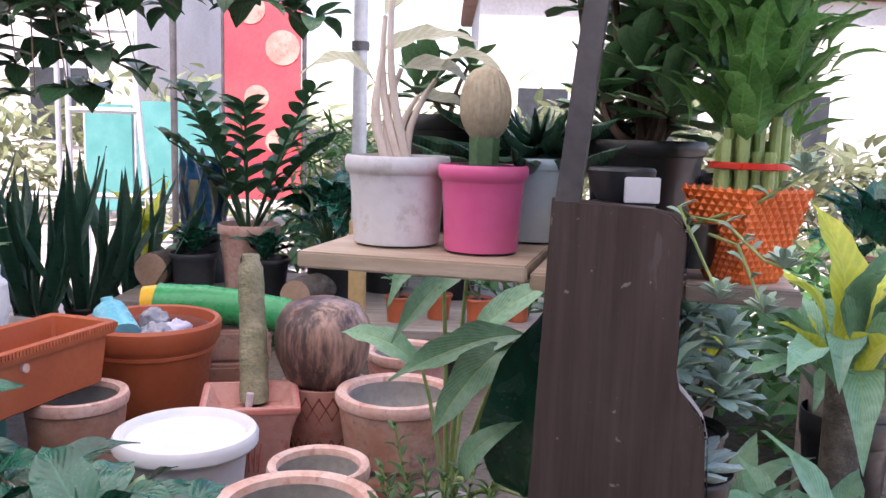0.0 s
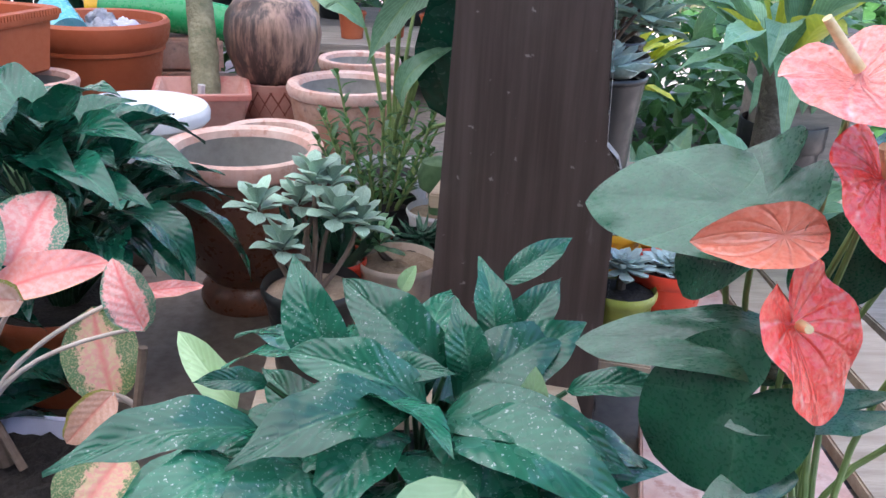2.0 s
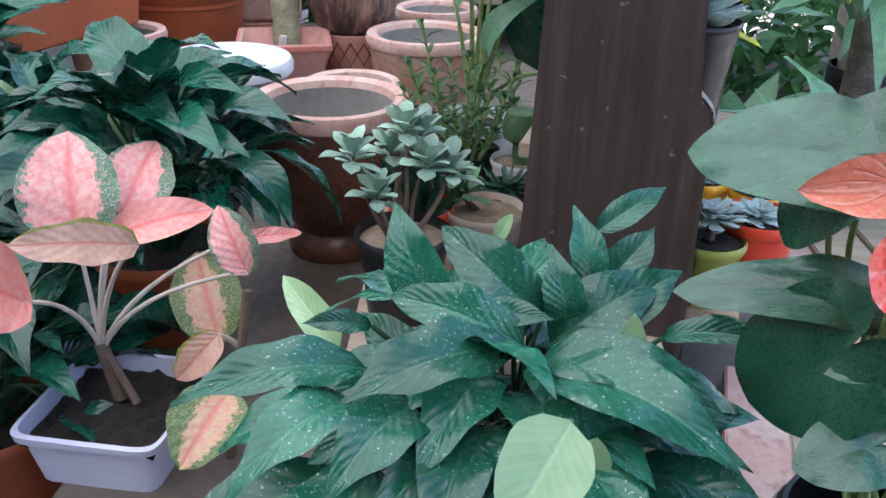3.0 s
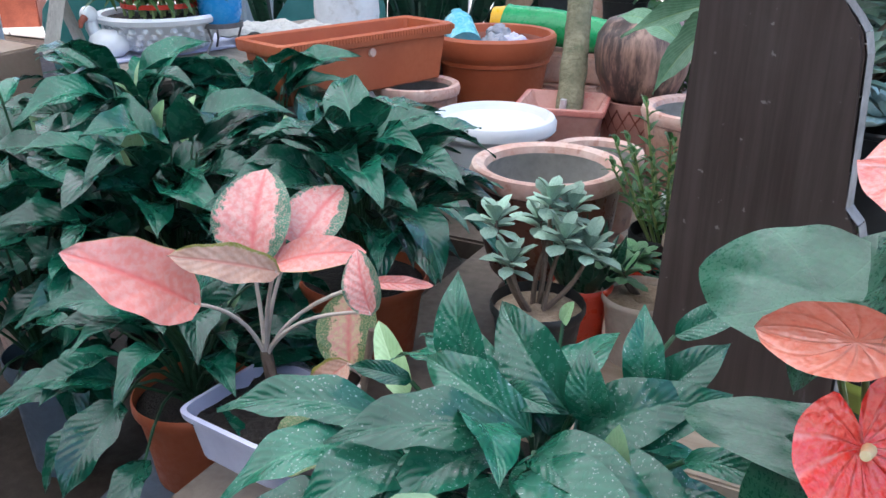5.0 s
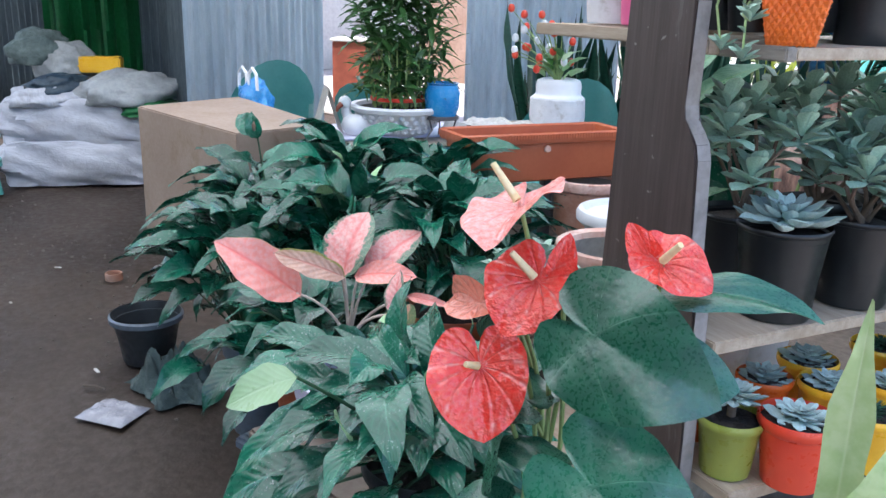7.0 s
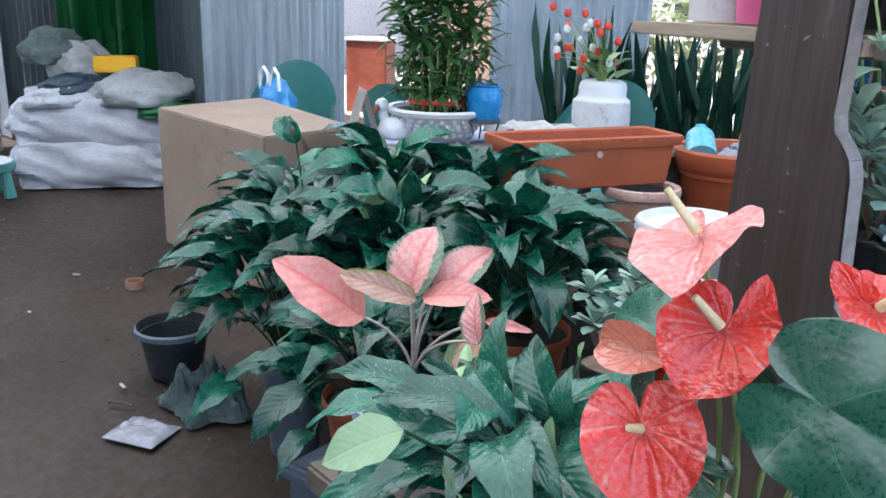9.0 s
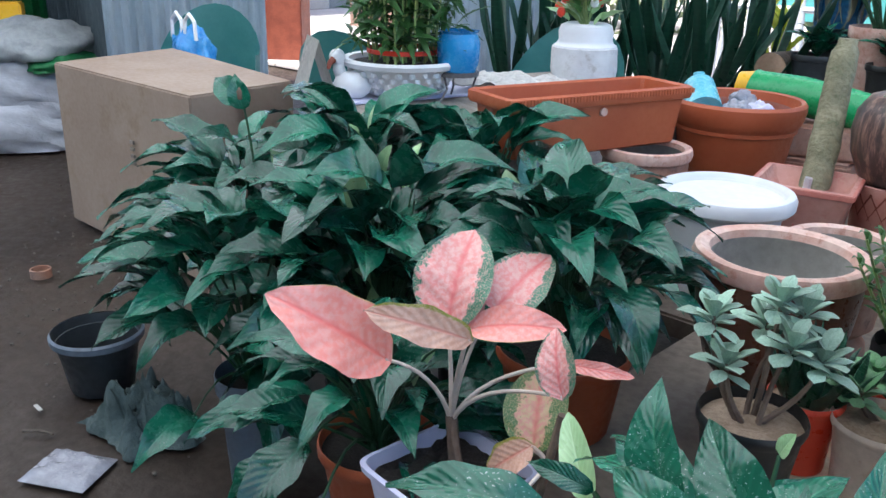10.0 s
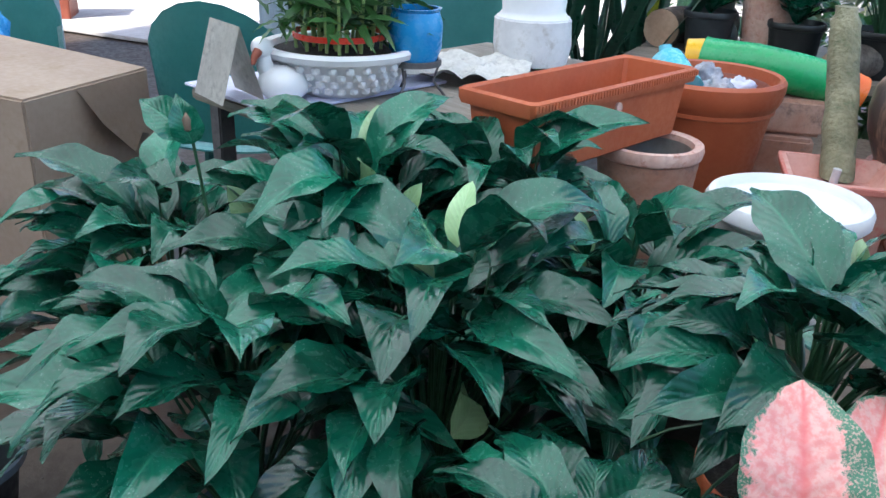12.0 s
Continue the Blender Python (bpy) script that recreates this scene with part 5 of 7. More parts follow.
# large terracotta tub with rubbish
tp = thing("terracotta_tub", (-0.808, 2.318, 0.42), "large terracotta plastic tub used as a rubbish holder", "pot")
part("body", lathe([(0.0, 0.0045), (0.1243, 0.0), (0.1332, 0.0112), (0.1643, 0.2248), (0.1732, 0.2473), (0.1776, 0.2529), (0.1829, 0.2641), (0.1891, 0.2922), (0.1891, 0.3091), (0.182, 0.3181), (0.1705, 0.3147), (0.1669, 0.2922), (0.1332, 0.1124), (0.0, 0.1124)], 56), M["terra"], tp)
part("band", lathe([(0.1669, 0.2304), (0.1723, 0.2338), (0.1723, 0.2428), (0.1678, 0.2462)], 56), M["terra"], tp)
part("inner_ring", lathe([(0.1643, 0.2866), (0.151, 0.2945), (0.1403, 0.281), (0.1332, 0.2248)], 48), M["redclay"], tp, "darker nested pot rim")
part("filling", lathe([(0.1421, 0.2473), (0.0888, 0.2641), (0.0, 0.2698)], 30, wob=0.05), M["film"], tp, "crumpled plastic scraps")
bt = thing("bottle", (-0.875, 2.245, 0.672), "crushed cyan plastic bottle in the tub", "bottle")
bm = tube(bmesh.new(), arc((0.035, -0.06, 0.035), (-0.035, 0.03, 0.085), 0.0, 6), 0.052, 0.046, 20)
part("body", bm, M["cyan"], bt)
part("cap", tube(bmesh.new(), [(-0.038, 0.034, 0.09), (-0.048, 0.045, 0.125)], 0.018, 0.016, 14), M["cyan"], bt)


def crumple(bm, c, size, seed, rough=1.0):
    """A crumpled sheet."""
    got = bmesh.ops.create_icosphere(bm, subdivisions=4, radius=1.0)["verts"]
    for v in got:
        q = v.co * 2.2 + Vector((seed, seed * 1.7, 0))
        f = 0.9 + rough * (0.3 * noise.noise(q) - 0.25 * abs(noise.noise(q * 1.7)) + 0.12 * noise.noise(q * 3.7))
        v.co = Vector((v.co.x * size[0] * f, v.co.y * size[1] * f, max(-size[2] * 0.3, v.co.z * size[2] * f))) + Vector(c)
    return bm


for i, (x, y, s, key) in enumerate(((-0.77, 2.23, 0.05, "film"), (-0.72, 2.28, 0.045, "lilac"), (-0.94, 2.34, 0.05, "lilac"), (-0.83, 2.4, 0.05, "film"))):
    cr = thing("plastic_scrap", (x, y, 0.7), "crumpled translucent plastic wrapping in the tub", "rubbish", "scraps in the tub")
    part("sheet", crumple(bmesh.new(), (0, 0, 0.01), (s, s * 0.8, s * 0.8), i * 3.1), M[key], cr, smooth="soft")
jar = thing("jar", (-0.69, 2.6, 0.596), "long green plastic jar lying down with an orange lid", "jar")
part("body", tube(bmesh.new(), [(-0.19, -0.02, 0.13), (-0.17, -0.02, 0.128), (-0.05, 0, 0.125), (0.06, 0.02, 0.11), (0.18, 0.05, 0.085), (0.2, 0.055, 0.08)], 0.062, 0.055, 24), M["green"], jar)
part("lid", tube(bmesh.new(), [(-0.235, -0.026, 0.13), (-0.19, -0.02, 0.13)], 0.05, 0.055, 24), M["yellow"], jar, "orange screw lid")
part("base", tube(bmesh.new(), [(0.2, 0.055, 0.08), (0.235, 0.065, 0.07)], 0.05, 0.045, 24), M["orange"], jar, "orange base")
part("rest", box(bmesh.new(), (0, 0.02, 0.0), (0.3, 0.14, 0.1), 12, 0.01), M["oldclay"], jar, "clay block it lies on")
part("rest", box(bmesh.new(), (0, 0.02, -0.113), (0.26, 0.2, 0.124), 12, 0.01), M["oldclay"], jar)

# long terracotta planter
PLA = thing("window_box", (-0.952, 1.752, 0.66), "long terracotta plastic window box resting on a clay pot", "planter", rz=-17.5)
bm = bmesh.new()
rings = []
for a, b, z in ((0.07, 0.245, 0.0), (0.074, 0.25, 0.004), (0.083, 0.262, 0.115), (0.093, 0.277, 0.118), (0.096, 0.281, 0.128), (0.096, 0.281, 0.145), (0.088, 0.273, 0.149), (0.08, 0.263, 0.144), (0.068, 0.245, 0.02)):
    ring = []
    for x, y in ((-1, -0.97), (-0.9, -1), (0.9, -1), (1, -0.97), (1, 0.97), (0.9, 1), (-0.9, 1), (-1, 0.97)):
        ring.append(bm.verts.new((a * x, b * y, z)))
    rings.append(ring)
for p, q in zip(rings, rings[1:]):
    for i in range(8):
        bm.faces.new((p[i], p[(i + 1) % 8], q[(i + 1) % 8], q[i]))
bm.faces.new(rings[-1])
bm.faces.new(rings[0][::-1])
part("body", bm, M["terra"], PLA)
bm = bmesh.new()
for k in range(60):
    box(bm, (0.0967, -0.275 + 0.55 * k / 59, 0.137), (0.003, 0.0055, 0.012), 0)
part("rope_edge", bm, M["terra"], PLA)
part("plug", tube(bmesh.new(), [(0.08, 0.0, 0.099), (0.088, 0.0, 0.1)], 0.011, 0.01, 16), M["palerim"], PLA, "pale round plug")

# small pots on the raised board
SMALL = thing("succulent", (-0.06, 0.815, 0.547), "grey-green branching succulent in a black pot", "potted plant")
pot(SMALL, (0, 0, 0), 0.06, 0.046, 0.113, M["black"], soil="sand")
branchy(SMALL, (0, 0, 0.09), ((-0.06, 0.0, 0.21), (-0.03, -0.02, 0.17), (0.03, 0.0, 0.205), (0.0, 0.03, 0.235), (0.055, 0.02, 0.19), (0.02, 0.05, 0.225), (-0.02, 0.05, 0.2)), "brownstalk", "succ", 0.04, 13, 4)
p2 = thing("small_cactus", (-0.045, 0.935, 0.547), "feathery dark succulent in a small red pot", "potted plant")
pot(p2, (0, 0, 0), 0.045, 0.034, 0.095, M["red"], soil="sand")
for i in range(26):
    d = rnd_dir(i * 2.4, 0.9 + 0.5 * (i % 3) / 2)
    set_leaf(p2, LS["agave"][i % 2], Vector((0.02 * math.cos(i), 0.02 * math.sin(i), 0.08)), Vector((0.02 * math.cos(i), 0.02 * math.sin(i), 0.08)) + d * 0.1, UP, 1.0)
p3 = thing("succulent", (0.042, 0.936, 0.547), "small rosette on a bare stem in a cream bowl", "potted plant")
pot(p3, (0, 0, 0), 0.056, 0.044, 0.095, M["cream"], soil="sand")
branchy(p3, (0.01, 0, 0.07), ((-0.025, -0.01, 0.125), (-0.045, 0.01, 0.115)), "brownstalk", "jade", 0.035, 9, 8, 0.004)
p3b = thing("plant_pot", (-0.005, 1.06, 0.547), "small red pot of seedlings", "potted plant")
pot(p3b, (0, 0, 0), 0.04, 0.03, 0.085, M["red"], soil="sand")
rosette(p3b, (0, 0, 0.08), 0.05, 7, 3, "jade", 0.5, 3)
p4 = thing("bushy_succulent", (0.005, 1.23, 0.42), "upright bushy green succulent in a black pot", "potted plant")
pot(p4, (0, 0, 0), 0.065, 0.05, 0.2, M["black"], soil="soil")
q_ = random.Random(2)
for s in range(16):
    az = s * 2.4
    b = Vector((0.03 * math.cos(az), 0.03 * math.sin(az), 0.18))
    t = b + Vector((0.07 * math.cos(az), 0.07 * math.sin(az), q_.uniform(0.09, 0.21)))
    part("stem", tube(bmesh.new(), arc(b, t, 0), 0.003, 0.002, 5), M["stalk"], p4)
    for i in range(16):
        o = b.lerp(t, 0.15 + 0.85 * i / 15)
        set_leaf(p4, q_.choice(LS["shrub"]), o, o + rnd_dir(i * 2.4, 0.5) * 0.034, UP, 0.7)
p5 = thing("small_cactus", (0.075, 1.03, 0.547), "dark spiky haworthia in a black pot", "potted plant")
pot(p5, (0, 0, 0), 0.05, 0.04, 0.085, M["black"], soil="soil")
rosette(p5, (0, 0, 0.08), 0.075, 9, 4, "agave", 0.35, 5)
p6 = thing("small_cactus", (0.1, 1.16, 0.547), "round-topped green cactus in a pale pot", "potted plant")
pot(p6, (0, 0, 0), 0.05, 0.04, 0.085, M["dirtywhite"], soil="sand")
bm = lathe([(0.014, 0.06), (0.015, 0.11), (0.03, 0.12), (0.034, 0.14), (0.027, 0.162), (0, 0.172)], 20)
part("cactus", bm, M["cactusgreen"], p6)

# ---------------- rack: top shelf ----------------
TS = 1.15
w = thing("potted_plant", (-0.055, 0.985, TS), "tall bleached-leaf plant in a scuffed white plastic pot", "potted plant")
pot(w, (0, 0, 0), 0.061, 0.05, 0.1, M["dirtywhite"], soil="soil", lip=0.005, lip_h=0.22)
for i, (dx, dy, z, tx, ty, tz, s) in enumerate(((-0.02, 0.02, 0.22, 0.09, 0.04, 0.235, 1.0), (0.0, 0.03, 0.2, 0.1, 0.06, 0.16, 1.0), (-0.03, 0.04, 0.18, -0.12, 0.03, 0.19, 0.7), (0.02, 0.05, 0.17, 0.11, 0.1, 0.13, 0.9),
                                               (-0.02, 0.03, 0.26, 0.05, 0.07, 0.3, 0.9), (0.04, 0.06, 0.19, 0.12, 0.03, 0.2, 0.8), (-0.01, 0.02, 0.3, 0.04, 0.0, 0.34, 0.8))):
    stalk(w, arc((-0.01 + 0.004 * i, 0, 0.08), (dx, dy, z), 0, 6, (-0.012, 0, 0)), 0.006, 0.003, "pinkstalk", 8)
    set_leaf(w, LS["pale"][i % 3], (dx, dy, z), (tx, ty, tz), (0, -0.5, 1), s)
pk = thing("grafted_cactus", (0.042, 0.935, TS), "woolly round cactus grafted on a green stock in a pink pot", "potted plant")
pot(pk, (0, 0, 0), 0.05, 0.041, 0.094, M["pink"], soil="soil", lip=0.004, lip_h=0.2, fill=0.06)
part("stock", lathe([(0.016, 0.08), (0.017, 0.13), (0.014, 0.15)], 6), M["cactusgreen"], pk, "green three-sided stock")
bm = bmesh.new()
rings = []
for i in range(13):
    k = i / 12
    r = 0.0285 * math.sqrt(max(0.0, 1 - (1.86 * k - 0.86) ** 2))
    rings.append([bm.verts.new((r * (1 - 0.06 * (j % 2)) * math.cos(6.2832 * j / 48), r * (1 - 0.06 * (j % 2)) * math.sin(6.2832 * j / 48), 0.122 + 0.08 * k)) for j in range(48)])
for p, q in zip(rings, rings[1:]):
    for j in range(48):
        bm.faces.new((p[j], p[(j + 1) % 48], q[(j + 1) % 48], q[j]))
part("cactus", bm, M["cactus"], pk, "beige woolly ribbed globe")
bp_ = thing("aloe", (0.112, 1.05, TS), "dark spiky aloe in a pale blue pot", "potted plant")
pot(bp_, (0, 0, 0), 0.056, 0.046, 0.1, M["paleblue"], soil="soil")
rosette(bp_, (0, 0, 0.1), 0.17, 11, 5, "agave", 0.3, 4)
bb = thing("potted_plant", (0.0, 1.13, TS), "leafy plant in a black nursery pot", "potted plant")
pot(bb, (0, 0, 0), 0.055, 0.045, 0.15, M["black"], soil="soil")
branchy(bb, (0, 0, 0.14), ((-0.04, 0, 0.19), (-0.02, 0.03, 0.2), (0.03, 0.02, 0.22)), "brownstalk", "jade", 0.06, 8, 12)
jd = thing("jade_plant", (0.235, 1.01, TS), "bushy jade plant with thick stems in a black pot", "potted plant")
pot(jd, (0, 0, 0), 0.072, 0.058, 0.125, M["black"], soil="soil")
q_ = random.Random(9)
branchy(jd, (0, 0, 0.11), [(0.085 * math.cos(i * 2.4) * (0.3 + 0.7 * (i % 3) / 2), 0.07 * math.sin(i * 2.4), 0.155 + 0.011 * i * q_.uniform(0.7, 1.1)) for i in range(26)], "brownstalk", "jade", 0.066, 11, 7, 0.006)
cup = thing("cup", (0.184, 0.885, TS), "grey bowl with a pale label on a small black pot", "pot")
part("stand", lathe([(0, 0), (0.03, 0), (0.036, 0.06), (0.03, 0.062), (0, 0.062)], 24), M["black"], cup, "black pot used as a stand")
part("body", lathe([(0, 0.064), (0.024, 0.063), (0.033, 0.078), (0.035, 0.094), (0.033, 0.097), (0.029, 0.096), (0.022, 0.076), (0, 0.074)], 28), M["charcoal"], cup)
part("label", box(bmesh.new(), (0.014, -0.034, 0.076), (0.036, 0.004, 0.026), 0, 0.001), M["dirtywhite"], cup, "pale blank label")
# trailing succulent over the panel edge
tr = thing("trailing_succulent", (0.25, 0.86, TS), "trailing grey succulent hanging over the shelf edge", "potted plant")
for i, pts in enumerate((((0, 0, 0.05), (-0.02, -0.03, 0.062), (-0.01, -0.06, 0.03), (0.012, -0.075, -0.02)), ((0, 0, 0.05), (0.02, -0.05, 0.05), (0.045, -0.09, 0.02), (0.06, -0.1, 0.015)), ((0, 0, 0.04), (0.03, -0.06, 0.03), (0.05, -0.09, -0.03)),
                         ((0, 0, 0.04), (0.05, -0.05, 0.07), (0.08, -0.08, 0.1)))):
    stalk(tr, pts, 0.002, 0.0014, "stalk", 6, "stem")
    e = Vector(pts[-1])
    for j in range(9):
        set_leaf(tr, LS["succ"][j % 3], e, e + rnd_dir(j * 2.4, 0.3 + 0.1 * j) * 0.024, UP, 0.8)
    for j in range(4):
        o = Vector(pts[1]).lerp(Vector(pts[2]), j / 4)
        set_leaf(tr, LS["succ"][j % 3], o, o + rnd_dir(j * 2.4, 0.4) * 0.02, UP, 0.7)
part("pot", lathe([(0, 0), (0.024, 0), (0.03, 0.045), (0.026, 0.045), (0.02, 0.03), (0, 0.03)], 24), M["black"], tr)


def quilt_pot(parent, half_top, half_bot, h, key, n=6):
    """A square tapered pot covered with raised knobs."""
    bm = bmesh.new()
    rings = [[bm.verts.new((s * x, s * y, z)) for x, y in ((-1, -1), (1, -1), (1, 1), (-1, 1))] for s, z in ((half_bot, 0), (half_top, h), (half_top - 0.004, h), (half_bot, 0.02))]
    for p, q in zip(rings, rings[1:]):
        for i in range(4):
            bm.faces.new((p[i], p[(i + 1) % 4], q[(i + 1) % 4], q[i]))
    bm.faces.new(rings[0][::-1])
    bm.faces.new(rings[-1])
    part("body", bm, M[key], parent, smooth=False)
    bm = bmesh.new()
    for f in range(4):
        rot = Matrix.Rotation(f * math.pi / 2, 3, "Z")
        for j in range(n * 2):
            z = h * (j + 0.5) / (n * 2)
            half = half_bot + (half_top - half_bot) * z / h
            m = n + 1 if j % 2 else n
            for i in range(m):
                x = half * (2 * (i + (0.0 if j % 2 else 0.5)) / n - 1) * 0.96
                c = rot @ Vector((x, -half, z))
                o = rot @ Vector((x, -half - 0.003, z + 0.0008))
                dx = rot @ Vector((half / n * 0.95, 0, 0))
                dz = Vector((0, 0, h / n / 2 * 0.95))
                vs = [bm.verts.new(v) for v in (c - dx, c - dz, c + dx, c + dz)]
                t = bm.verts.new(o)
                for a in range(4):
                    bm.faces.new((vs[a], vs[(a + 1) % 4], t))
    part("quilting", bm, M[key], parent, "raised diamond knobs")


lb = thing("lucky_bamboo", (0.307, 0.862, TS - 0.013), "lucky bamboo bundle tied with red ribbon in a quilted orange pot", "potted plant", rz=28)
quilt_pot(lb, 0.044, 0.026, 0.094, "orange", 7)
part("soil", box(bmesh.new(), (0, 0, 0.08), (0.074, 0.074, 0.006)), M["soil"], lb)
for i in range(19):
    a, r = i * 2.4, 0.0076 * math.sqrt(i)
    bm = bmesh.new()
    hh = 0.15 + 0.02 * math.sin(i * 7)
    tube(bm, [(r * math.cos(a), r * math.sin(a), 0.08 + (hh - 0.08) * k / 6) for k in range(7)], 0.0058, 0.0055, 8)
    for k in (0.1, 0.125):
        tube(bm, [(r * math.cos(a), r * math.sin(a), k), (r * math.cos(a), r * math.sin(a), k + 0.002)], 0.0066, 0.0066, 8)
    part("cane", bm, M["bamboo"], lb)
part("ribbon", lathe([(0.0385, 0.113), (0.04, 0.114), (0.04, 0.119), (0.0385, 0.12), (0.038, 0.116)], 40), M["ribbon"], lb, "red ribbon")
q_ = random.Random(21)
for i in range(260):
    az = i * 2.4
    r = q_.uniform(0.005, 0.065)
    b = Vector((r * math.cos(az), r * math.sin(az), 0.14 + 0.17 * q_.random()))
    t = b + rnd_dir(az + q_.uniform(-0.5, 0.5), q_.uniform(0.3, 1.4)) * q_.uniform(0.04, 0.075)
    set_leaf(lb, LS["bamb"][i % 3], b, t, UP, 1.1)
yp = thing("plant_pot", rk(0.1, 0.42, 1.136), "yellow plastic pot on the top shelf", "pot")
pot(yp, (0, 0, 0), 0.05, 0.04, 0.08, M["yellow"], soil="soil")
yp2 = thing("plant_pot", rk(0.08, 0.27, 1.136), "dark square pot on the top shelf", "pot")
pot(yp2, (0, 0, 0), 0.055, 0.045, 0.1, M["black"], soil="soil")

# ---------------- rack: middle and low shelf ----------------
MS, LSZ = 0.766, 0.577
for i, (x, y, key, tall) in enumerate(((0.285, 0.955, "rosette", 0), (0.325, 1.1, "succ", 0.1), (0.355, 1.24, "succ", 0.16), (0.205, 0.975, "succ", 0.14), (0.24, 1.14, "succ", 0.16), (0.39, 1.4, "rosette", 0.1), (0.28, 1.32, "succ", 0.2))):
    s = thing("succulent", (x, y, MS), "grey-green rosette succulent in a black nursery pot" if key == "rosette" else "branching blue-green succulent in a black nursery pot", "potted plant", "succulents on the rack")
    pot(s, (0, 0, 0), 0.064, 0.05, 0.13, M["black"], soil="soil", lip_h=0.08)
    if key == "rosette":
        rosette(s, (0, 0, 0.135 + tall), 0.075, 10, 4, "rosette", 0.33, i)
    else:
        q_ = random.Random(i)
        branchy(s, (0, 0, 0.12), [(q_.uniform(0.02, 0.085) * math.cos(k * 2.4 + i), q_.uniform(0.02, 0.085) * math.sin(k * 2.4 + i), 0.15 + tall * (0.25 + 0.75 * q_.random())) for k in range(9)], "brownstalk", "succ", 0.05, 14, i + 20, 0.0038)
for i, (x, y, key, kind, r) in enumerate(((0.385, 0.87, "red", "agave", 0.052), (0.315, 0.825, "olive", "rosette", 0.045), (0.27, 0.99, "orange", "rosette", 0.042), (0.285, 1.09, "yellow", "rosette", 0.046), (0.35, 1.03, "yellow", "agave", 0.046),
                                         (0.425, 0.99, "yellow", "agave", 0.045), (0.33, 1.24, "yellow", "agave", 0.046), (0.41, 1.2, "orange", "rosette", 0.046), (0.23, 0.88, "orange", "rosette", 0.04), (0.4, 1.12, "yellow", "agave", 0.042))):
    s = thing("succulent", (x, y, LSZ), "small rosette succulent in a %s plastic pot" % {"red": "red", "olive": "olive green", "orange": "orange", "yellow": "yellow"}[key], "potted plant", "small pots on the low shelf")
    pot(s, (0, 0, 0), r, r * 0.74, r * 1.85, M[key], soil="soil", lip=0.003, lip_h=0.2, fill=0.1)
    rosette(s, (0, 0, r * 1.75 + (0.03 if key == "olive" else 0)), r * (0.85 if kind == "agave" else 1.0), 11, 5, "rosette" if i != 5 and i != 6 else "agave", 0.3, i + 40)
    if key == "olive":
        part("stem", tube(bmesh.new(), [(0, 0, r * 1.6), (0, 0, r * 1.75 + 0.03)], 0.006, 0.006, 8), M["brownstalk"], s)

# ---------------- ground clutter and cardboard box ----------------
bk_ = thing("bucket", (-1.784, 0.824, 0), "empty black nursery pot on the ground", "pot")
pot(bk_, (0, 0, 0), 0.114, 0.082, 0.162, M["charcoal"], wall=0.004)
part("rim", lathe([(0.113, 0.14), (0.118, 0.142), (0.119, 0.158), (0.113, 0.164)], 40), M["bluegrey"], bk_, "dusty rolled rim")
rag = thing("rag", (-1.49, 0.79, 0), "crumpled grey-green rag on the ground", "rag")
bm = bmesh.new()
bmesh.ops.create_grid(bm, x_segments=44, y_segments=32, size=1.0)
for v in bm.verts:
    x, y = v.co.x, v.co.y
    e = max(0.0, 1 - max(abs(x), abs(y)) ** 5)
    fold = 1 - 2.2 * abs(noise.noise((x * 1.5, y * 1.3, 4.2))) + 0.5 * (1 - 3 * abs(noise.noise((x * 3.4, y * 3.0, 9.1))))
    pull = 1 + 0.3 * noise.noise((x * 1.4, y * 1.4, 2.0))
    v.co = Vector((x * 0.115 * pull + 0.02 * y, y * 0.09 * pull + 0.02 * noise.noise((x * 3, y * 3, 7)), 0.004 + max(0.0, 0.1 * fold * e)))
bmesh.ops.solidify(bm, geom=bm.faces[:], thickness=0.003)
part("cloth", bm, M["cloth"], rag)
bag = thing("plastic_bag", (-1.46, 0.587, 0), "flat clear plastic bag lying on the ground", "bag", rz=30)
bm = bmesh.new()
bmesh.ops.create_grid(bm, x_segments=16, y_segments=12, size=1.0)
for v in bm.verts:
    e = (1 - v.co.x ** 6) * (1 - v.co.y ** 6)
    v.co = Vector((v.co.x * 0.082, v.co.y * 0.066, 0.003 + e * (0.014 + 0.012 * noise.noise((v.co.x * 3, v.co.y * 3, 1)))))
part("film", bm, M["film"], bag)
twig = thing("twig", (-1.66, 0.6, 0.004), "short dark twig on the ground", "twig", rz=35)
part("stick", tube(bmesh.new(), [(-0.04, 0, 0), (0, 0.006, 0.002), (0.04, 0, 0)], 0.005, 0.003, 6), M["bark"], twig)
cp = thing("litter_ring", (-2.66, 1.02, 0), "pale ring-shaped scrap on the ground", "rubbish")
part("ring", lathe([(0.03, 0.0), (0.036, 0.0), (0.036, 0.03), (0.03, 0.03), (0.03, 0)], 20), M["oldclay"], cp)
q_ = random.Random(31)
pts = []
bm = bmesh.new()
for i in range(420):
    x, y = q_.uniform(-4.6, -1.2), q_.uniform(-0.6, 1.6)
    if i > 60:
        x, y = q_.gauss(-3.2, 0.8), q_.gauss(0.95, 0.35)
    s = q_.uniform(0.002, 0.007)
    got = bmesh.ops.create_icosphere(bm, subdivisions=1, radius=s)["verts"]
    for v in got:
        v.co = Vector((v.co.x * q_.uniform(0.8, 1.6) + x, v.co.y + y, v.co.z * 0.6))
tagged(new("gravel", mesh("gravel", bm, M["pebble"])), "scattered grey grit and crumbs on the earth", "gravel", "", "stuff")
